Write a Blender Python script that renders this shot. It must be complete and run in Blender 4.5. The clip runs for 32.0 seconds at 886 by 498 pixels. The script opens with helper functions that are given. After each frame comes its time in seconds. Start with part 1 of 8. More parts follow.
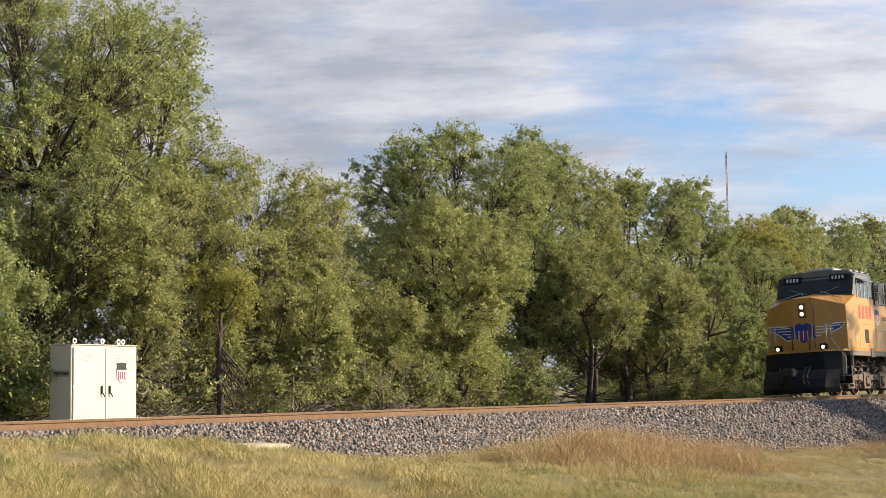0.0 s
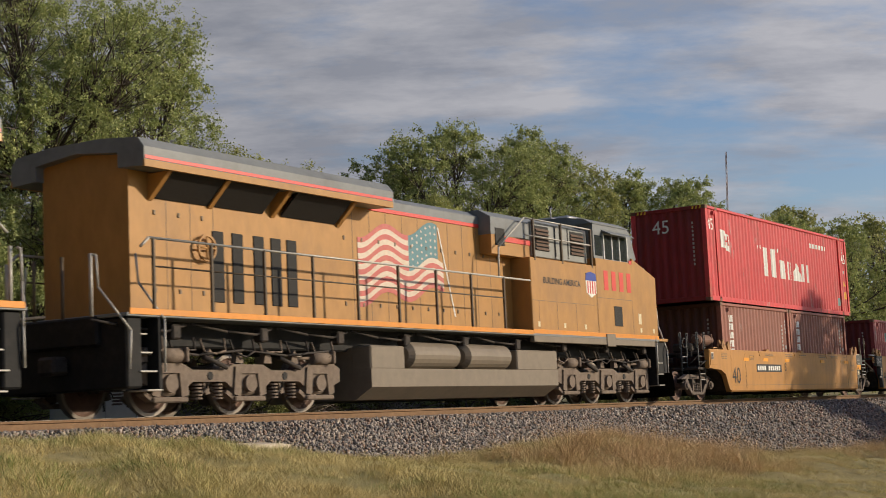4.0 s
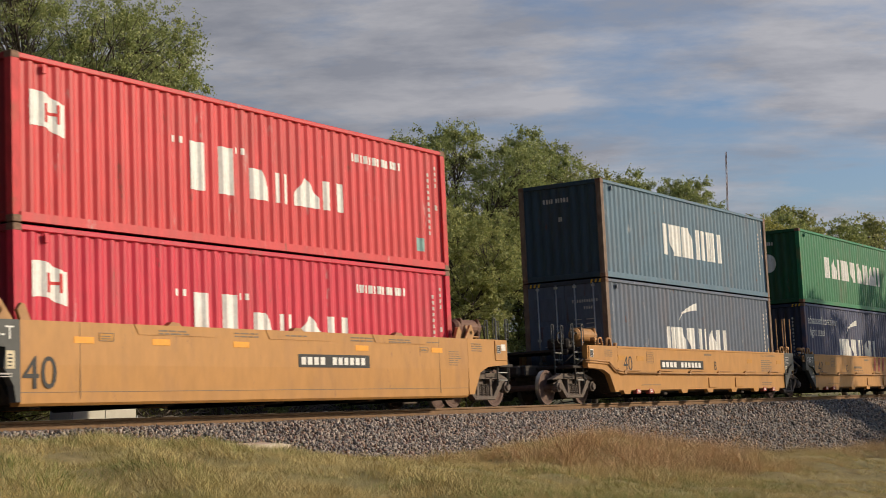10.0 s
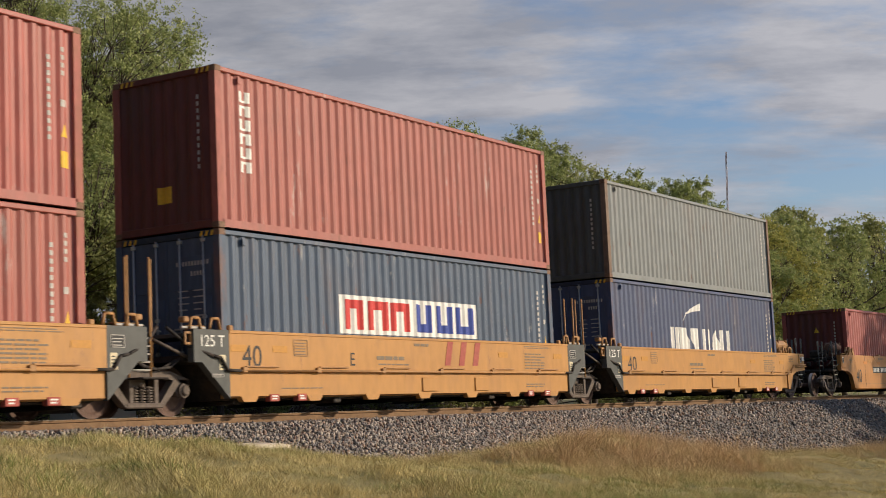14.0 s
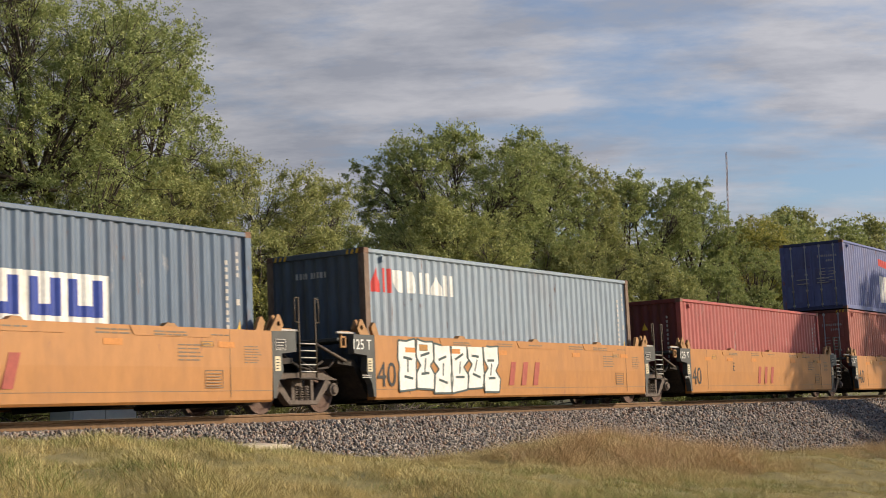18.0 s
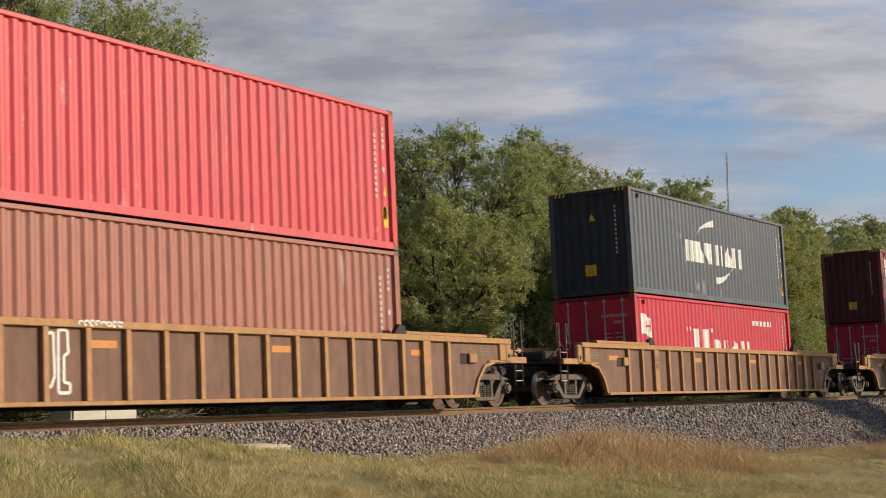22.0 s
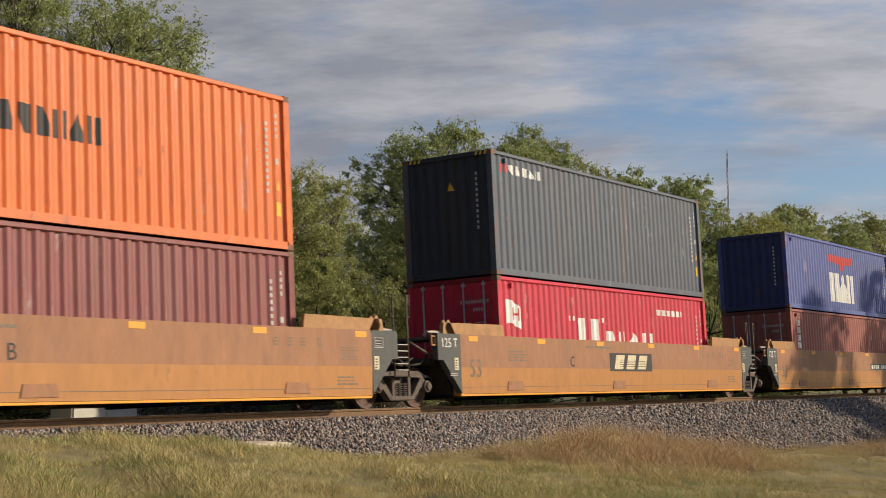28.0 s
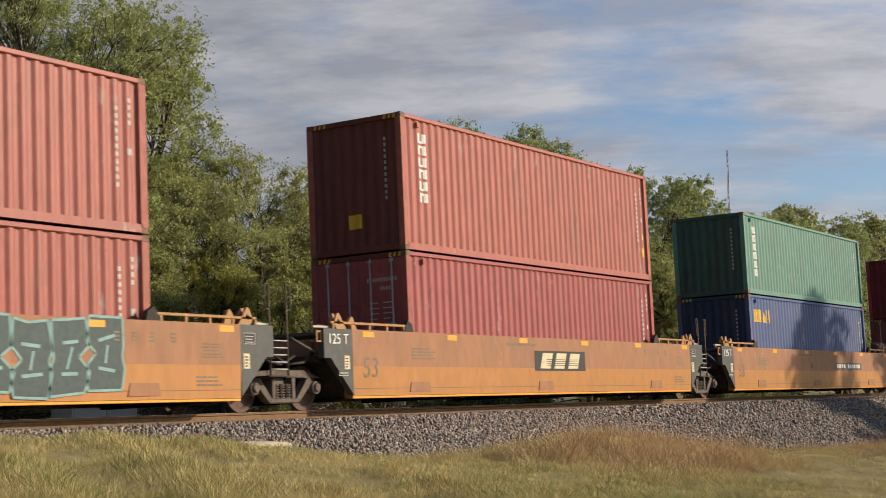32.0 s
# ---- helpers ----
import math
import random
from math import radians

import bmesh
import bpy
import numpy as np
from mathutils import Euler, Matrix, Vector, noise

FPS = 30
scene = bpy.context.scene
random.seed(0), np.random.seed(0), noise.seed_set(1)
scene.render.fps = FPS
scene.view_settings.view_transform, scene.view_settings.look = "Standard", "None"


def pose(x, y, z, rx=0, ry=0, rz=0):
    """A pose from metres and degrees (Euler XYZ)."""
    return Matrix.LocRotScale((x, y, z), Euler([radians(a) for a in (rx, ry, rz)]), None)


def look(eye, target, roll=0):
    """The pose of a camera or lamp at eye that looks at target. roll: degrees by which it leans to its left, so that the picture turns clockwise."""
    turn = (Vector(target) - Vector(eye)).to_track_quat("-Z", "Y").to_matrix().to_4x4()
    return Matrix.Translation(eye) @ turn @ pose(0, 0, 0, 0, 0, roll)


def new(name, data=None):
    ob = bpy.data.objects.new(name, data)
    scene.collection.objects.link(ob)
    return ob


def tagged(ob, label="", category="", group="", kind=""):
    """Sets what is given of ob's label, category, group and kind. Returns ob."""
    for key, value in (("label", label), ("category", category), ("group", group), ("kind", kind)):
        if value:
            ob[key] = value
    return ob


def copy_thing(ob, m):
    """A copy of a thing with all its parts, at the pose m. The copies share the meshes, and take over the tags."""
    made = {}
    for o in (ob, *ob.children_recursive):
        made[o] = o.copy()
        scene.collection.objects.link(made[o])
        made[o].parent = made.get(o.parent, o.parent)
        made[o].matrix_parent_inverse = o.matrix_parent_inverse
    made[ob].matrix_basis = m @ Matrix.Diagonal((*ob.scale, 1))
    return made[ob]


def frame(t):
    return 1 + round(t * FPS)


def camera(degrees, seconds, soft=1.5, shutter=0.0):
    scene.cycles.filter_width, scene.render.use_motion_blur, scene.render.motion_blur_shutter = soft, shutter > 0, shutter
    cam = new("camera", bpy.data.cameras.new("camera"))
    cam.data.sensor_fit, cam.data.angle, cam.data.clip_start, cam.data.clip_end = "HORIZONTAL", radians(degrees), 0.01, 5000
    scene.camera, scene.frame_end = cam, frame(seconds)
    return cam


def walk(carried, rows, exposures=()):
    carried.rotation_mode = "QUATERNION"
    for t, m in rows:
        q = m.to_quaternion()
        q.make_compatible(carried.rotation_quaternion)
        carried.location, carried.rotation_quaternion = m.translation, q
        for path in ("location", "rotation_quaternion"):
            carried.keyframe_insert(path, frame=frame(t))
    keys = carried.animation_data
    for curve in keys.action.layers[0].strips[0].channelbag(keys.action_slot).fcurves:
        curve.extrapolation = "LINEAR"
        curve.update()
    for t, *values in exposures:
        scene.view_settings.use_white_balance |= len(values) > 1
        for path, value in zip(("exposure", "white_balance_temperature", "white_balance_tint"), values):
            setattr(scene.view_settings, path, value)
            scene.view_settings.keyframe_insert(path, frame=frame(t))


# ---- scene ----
# ---------- camera ----------
EYE = Vector((0.0, -18.215, 0.423))
cam = camera(32.53, 32.0, soft=0.8, shutter=0.1)


def aim(yaw, pitch, roll):
    """Camera pose: yaw from the track's normal towards the train's tail, pitch up, roll."""
    a, b = radians(yaw), radians(pitch)
    way = Vector((math.sin(a) * math.cos(b), math.cos(a) * math.cos(b), math.sin(b)))
    return look(EYE, EYE + way, roll)


walk(cam, [(0, aim(58.068, 5.296, -0.7)), (12, aim(58.068, 5.296, -0.7)), (21.5, aim(58.05, 5.325, -0.7)),
           (24.5, aim(58.04, 5.275, -0.7)), (28, aim(58.04, 5.235, -0.7)), (32, aim(58.02, 5.235, -0.7))],
     exposures=[(0, 0.5), (1.0, 0.42), (1.6, 0.16), (2.0, 0.0), (2.4, -0.15), (3.0, -0.32), (5, -0.30), (7, -0.28), (8, -0.38), (9, -0.52), (10, -0.38), (11, -0.15), (12, -0.25), (13, -0.17), (14, -0.24), (15, -0.07), (18, -0.08), (20, -0.13), (22, -0.15), (23, -0.02), (24.3, 0.07), (26.5, -0.10), (28, -0.25), (30, -0.22), (31, -0.02), (32, -0.10)])

# ---------- daylight ----------
SUN_TURN, SUN_RISE = 37.0, 21.0   # degrees: from the track's normal towards the train's tail; above the horizon
to_sun = Vector((math.sin(radians(SUN_TURN)) * math.cos(radians(SUN_RISE)),
                 -math.cos(radians(SUN_TURN)) * math.cos(radians(SUN_RISE)), math.sin(radians(SUN_RISE))))
sun = new("sun", bpy.data.lights.new("sun", "SUN"))
sun.data.energy, sun.data.angle, sun.data.color = 5.0, radians(1.0), (1.0, 0.84, 0.63)
sun.matrix_world = look((60, -80, 60), Vector((60, -80, 60)) - to_sun)

world = bpy.data.worlds.new("sky")
scene.world = world
world.use_nodes = True
wn, wl = world.node_tree.nodes, world.node_tree.links
wn.clear()
w_out, w_bg, w_sky = wn.new("ShaderNodeOutputWorld"), wn.new("ShaderNodeBackground"), wn.new("ShaderNodeTexSky")
w_sky.sky_type, w_sky.sun_disc = "NISHITA", False
w_sky.sun_elevation, w_sky.sun_rotation = radians(SUN_RISE), radians(180 - SUN_TURN)
w_sky.air_density, w_sky.dust_density = 1.0, 1.2
w_bg.inputs["Strength"].default_value = 0.118
# streaky layer of cloud, drawn out along the track
w_tc, w_sep = wn.new("ShaderNodeTexCoord"), wn.new("ShaderNodeSeparateXYZ")
wl.new(w_tc.outputs["Generated"], w_sep.inputs[0])
w_zc = wn.new("ShaderNodeMath")
w_zc.operation, w_zc.inputs[1].default_value = "MAXIMUM", 0.0
wl.new(w_sep.outputs["Z"], w_zc.inputs[0])
w_zp = wn.new("ShaderNodeMath")
w_zp.operation, w_zp.inputs[1].default_value = "ADD", 0.20
wl.new(w_zc.outputs[0], w_zp.inputs[0])
w_div = wn.new("ShaderNodeVectorMath")
w_div.operation = "DIVIDE"
w_cmb = wn.new("ShaderNodeCombineXYZ")
for k in range(3):
    wl.new(w_zp.outputs[0], w_cmb.inputs[k])
wl.new(w_tc.outputs["Generated"], w_div.inputs[0])
wl.new(w_cmb.outputs[0], w_div.inputs[1])


def cloud_noise(scale, rough, offset, stretch):
    mp, nz = wn.new("ShaderNodeMapping"), wn.new("ShaderNodeTexNoise")
    mp.inputs["Location"].default_value, mp.inputs["Scale"].default_value = offset, stretch
    mp.vector_type = "TEXTURE"
    mp.inputs["Rotation"].default_value = (0, 0, radians(117))
    nz.inputs["Scale"].default_value, nz.inputs["Detail"].default_value, nz.inputs["Roughness"].default_value = scale, 7, rough
    wl.new(w_div.outputs[0], mp.inputs["Vector"])
    wl.new(mp.outputs[0], nz.inputs["Vector"])
    return nz.outputs["Fac"]


w_n1 = cloud_noise(2.5, 0.60, (3.1, 1.7, 0.4), (1.5, 1.0, 1.0))
w_n2 = cloud_noise(4.6, 0.60, (7.7, 4.2, 1.9), (1.7, 1.0, 1.0))
w_ramp, w_shade = wn.new("ShaderNodeValToRGB"), wn.new("ShaderNodeValToRGB")
w_ramp.color_ramp.elements[0].position, w_ramp.color_ramp.elements[1].position = 0.38, 0.56
w_shade.color_ramp.elements[0].position, w_shade.color_ramp.elements[1].position = 0.40, 0.62
w_shade.color_ramp.elements[0].color, w_shade.color_ramp.elements[1].color = (3.1, 3.25, 3.8, 1), (4.9, 4.9, 5.3, 1)
w_cov = wn.new("ShaderNodeMath")   # thicker cover away from the track's far end
w_cov.operation, w_cov.inputs[1].default_value, = "MULTIPLY_ADD", 0.42
w_off = wn.new("ShaderNodeMath")
w_off.operation, w_off.inputs[1].default_value = "SUBTRACT", 0.150
wl.new(w_n1, w_off.inputs[0])
wl.new(w_sep.outputs["Y"], w_cov.inputs[0])
wl.new(w_off.outputs[0], w_cov.inputs[2])
wl.new(w_cov.outputs[0], w_ramp.inputs[0])
wl.new(w_n2, w_shade.inputs[0])
w_mix = wn.new("ShaderNodeMixRGB")
wl.new(w_ramp.outputs[0], w_mix.inputs[0])
w_tint = wn.new("ShaderNodeMixRGB")
w_tint.blend_type, w_tint.inputs[0].default_value, w_tint.inputs[2].default_value = "MULTIPLY", 1.0, (0.86, 0.95, 1.16, 1)
wl.new(w_sky.outputs[0], w_tint.inputs[1])
wl.new(w_tint.outputs[0], w_mix.inputs[1])
wl.new(w_shade.outputs[0], w_mix.inputs[2])
# the sky is dimmer on the side away from the sun
w_dot, w_dim, w_mul = wn.new("ShaderNodeVectorMath"), wn.new("ShaderNodeMapRange"), wn.new("ShaderNodeMixRGB")
w_dot.operation, w_dot.inputs[1].default_value = "DOT_PRODUCT", to_sun
wl.new(w_tc.outputs["Generated"], w_dot.inputs[0])
for k, v in enumerate((-0.75, 0.25, 0.20, 1.0)):
    w_dim.inputs[k + 1].default_value = v
wl.new(w_dot.outputs["Value"], w_dim.inputs[0])
w_mul.blend_type, w_mul.inputs[0].default_value = "MULTIPLY", 1.0
wl.new(w_mix.outputs[0], w_mul.inputs[1])
wl.new(w_dim.outputs[0], w_mul.inputs[2])
wl.new(w_mul.outputs[0], w_bg.inputs["Color"])
wl.new(w_bg.outputs[0], w_out.inputs["Surface"])

# ---------- materials ----------


def material(name, colour, rough=0.6, metal=0.0, grain=0.25, grain_scale=8.0, stain=None, stain_amount=0.35, stain_scale=0.8,
             bump=0.1, bump_scale=40.0, vary=0.0, own_colour=False, streak=1.0, coord="Object", island=0.0, scuff=None, rust=None):
    """A surface with fine grain, larger stains of a second colour, relief and, where asked, a tint for each piece."""
    m = bpy.data.materials.new(name)
    m.use_nodes = True
    n, l = m.node_tree.nodes, m.node_tree.links
    sh = n["Principled BSDF"]
    sh.inputs["Roughness"].default_value, sh.inputs["Metallic"].default_value = rough, metal
    sh.inputs["Specular IOR Level"].default_value = 0.5 if rough < 0.45 else 0.3
    tc = n.new("ShaderNodeTexCoord")
    mp = n.new("ShaderNodeMapping")
    mp.inputs["Scale"].default_value = (1, 1, streak)
    l.new(tc.outputs[coord], mp.inputs["Vector"])
    info = n.new("ShaderNodeObjectInfo")
    jitter = n.new("ShaderNodeVectorMath")
    jitter.operation = "ADD"
    l.new(mp.outputs[0], jitter.inputs[0])
    far = n.new("ShaderNodeMath")
    far.operation, far.inputs[1].default_value = "MULTIPLY", 37.0
    l.new(info.outputs["Random"], far.inputs[0])
    l.new(far.outputs[0], jitter.inputs[1])

    def tex(scale, detail=6, rough_n=0.6):
        t = n.new("ShaderNodeTexNoise")
        t.inputs["Scale"].default_value, t.inputs["Detail"].default_value, t.inputs["Roughness"].default_value = scale, detail, rough_n
        l.new(jitter.outputs[0], t.inputs["Vector"])
        return t.outputs["Fac"]

    def mix(kind, fac, a, b):
        x = n.new("ShaderNodeMixRGB")
        x.blend_type = kind
        for k, v in ((0, fac), (1, a), (2, b)):
            if isinstance(v, (int, float)):
                x.inputs[k].default_value = v
            elif isinstance(v, tuple):
                x.inputs[k].default_value = (*v[:3], 1)
            else:
                l.new(v, x.inputs[k])
        return x.outputs[0]

    def ramp(fac, lo, hi, a, b):
        r = n.new("ShaderNodeValToRGB")
        r.color_ramp.elements[0].position, r.color_ramp.elements[1].position = lo, hi
        r.color_ramp.elements[0].color, r.color_ramp.elements[1].color = (a, a, a, 1), (b, b, b, 1)
        l.new(fac, r.inputs[0])
        return r.outputs[0]

    base = info.outputs["Color"] if own_colour else colour
    col = mix("MULTIPLY", 1.0, base, ramp(tex(grain_scale), 0.3, 0.7, 1 - grain, 1 + grain * 0.6))
    if stain:
        col = mix("MIX", ramp(tex(stain_scale, 8, 0.68), 0.5, 0.72, 0.0, stain_amount), col, stain)
    if scuff:
        col = mix("MIX", ramp(tex(2.3, 10, 0.75), 0.61, 0.67, 0.0, 0.55), col, scuff)
    if rust:
        col = mix("MIX", ramp(tex(4.7, 9, 0.7), 0.625, 0.69, 0.0, 0.8), col, rust)
    if vary:
        col = mix("MULTIPLY", 1.0, col, ramp(info.outputs["Random"], 0.0, 1.0, 1 - vary, 1 + vary))
    if island:
        geo = n.new("ShaderNodeNewGeometry")
        col = mix("MULTIPLY", 1.0, col, ramp(geo.outputs["Random Per Island"], 0.0, 1.0, 1 - island, 1 + island))
    l.new(col, sh.inputs["Base Color"])
    if bump:
        b = n.new("ShaderNodeBump")
        b.inputs["Strength"].default_value, b.inputs["Distance"].default_value = bump, 0.02
        l.new(tex(bump_scale, 4), b.inputs["Height"])
        l.new(b.outputs[0], sh.inputs["Normal"])
    return m


def leaf_material(name, a, b, c):
    """Leaves in three tints, one a leaf, that let some light through."""
    m = bpy.data.materials.new(name)
    m.use_nodes = True
    n, l = m.node_tree.nodes, m.node_tree.links
    sh, out = n["Principled BSDF"], n["Material Output"]
    sh.inputs["Roughness"].default_value = 0.8
    sh.inputs["Specular IOR Level"].default_value = 0.15
    geo, tc = n.new("ShaderNodeNewGeometry"), n.new("ShaderNodeTexCoord")
    r = n.new("ShaderNodeValToRGB")
    r.color_ramp.elements[0].color, r.color_ramp.elements[1].color = (*a, 1), (*c, 1)
    e = r.color_ramp.elements.new(0.55)
    e.color = (*b, 1)
    big = n.new("ShaderNodeTexNoise")
    big.inputs["Scale"].default_value, big.inputs["Detail"].default_value = 0.55, 3
    l.new(tc.outputs["Object"], big.inputs["Vector"])
    add = n.new("ShaderNodeMath")
    add.operation = "MULTIPLY_ADD"
    add.inputs[1].default_value, add.inputs[2].default_value = 0.75, -0.10
    l.new(geo.outputs["Random Per Island"], add.inputs[0])
    add2 = n.new("ShaderNodeMath")
    add2.operation = "MULTIPLY_ADD"
    add2.inputs[1].default_value = 0.5
    l.new(big.outputs["Fac"], add2.inputs[0])
    l.new(add.outputs[0], add2.inputs[2])
    l.new(add2.outputs[0], r.inputs[0])
    l.new(r.outputs[0], sh.inputs["Base Color"])
    tr = n.new("ShaderNodeBsdfTranslucent")
    l.new(r.outputs[0], tr.inputs["Color"])
    mx = n.new("ShaderNodeMixShader")
    mx.inputs[0].default_value = 0.35
    l.new(sh.outputs[0], mx.inputs[1])
    l.new(tr.outputs[0], mx.inputs[2])
    l.new(mx.outputs[0], out.inputs["Surface"])
    return m


def glow_material(name, colour, strength):
    m = bpy.data.materials.new(name)
    m.use_nodes = True
    sh = m.node_tree.nodes["Principled BSDF"]
    sh.inputs["Base Color"].default_value = (*colour, 1)
    sh.inputs["Emission Color"].default_value = (*colour, 1)
    sh.inputs["Emission Strength"].default_value = strength
    return m


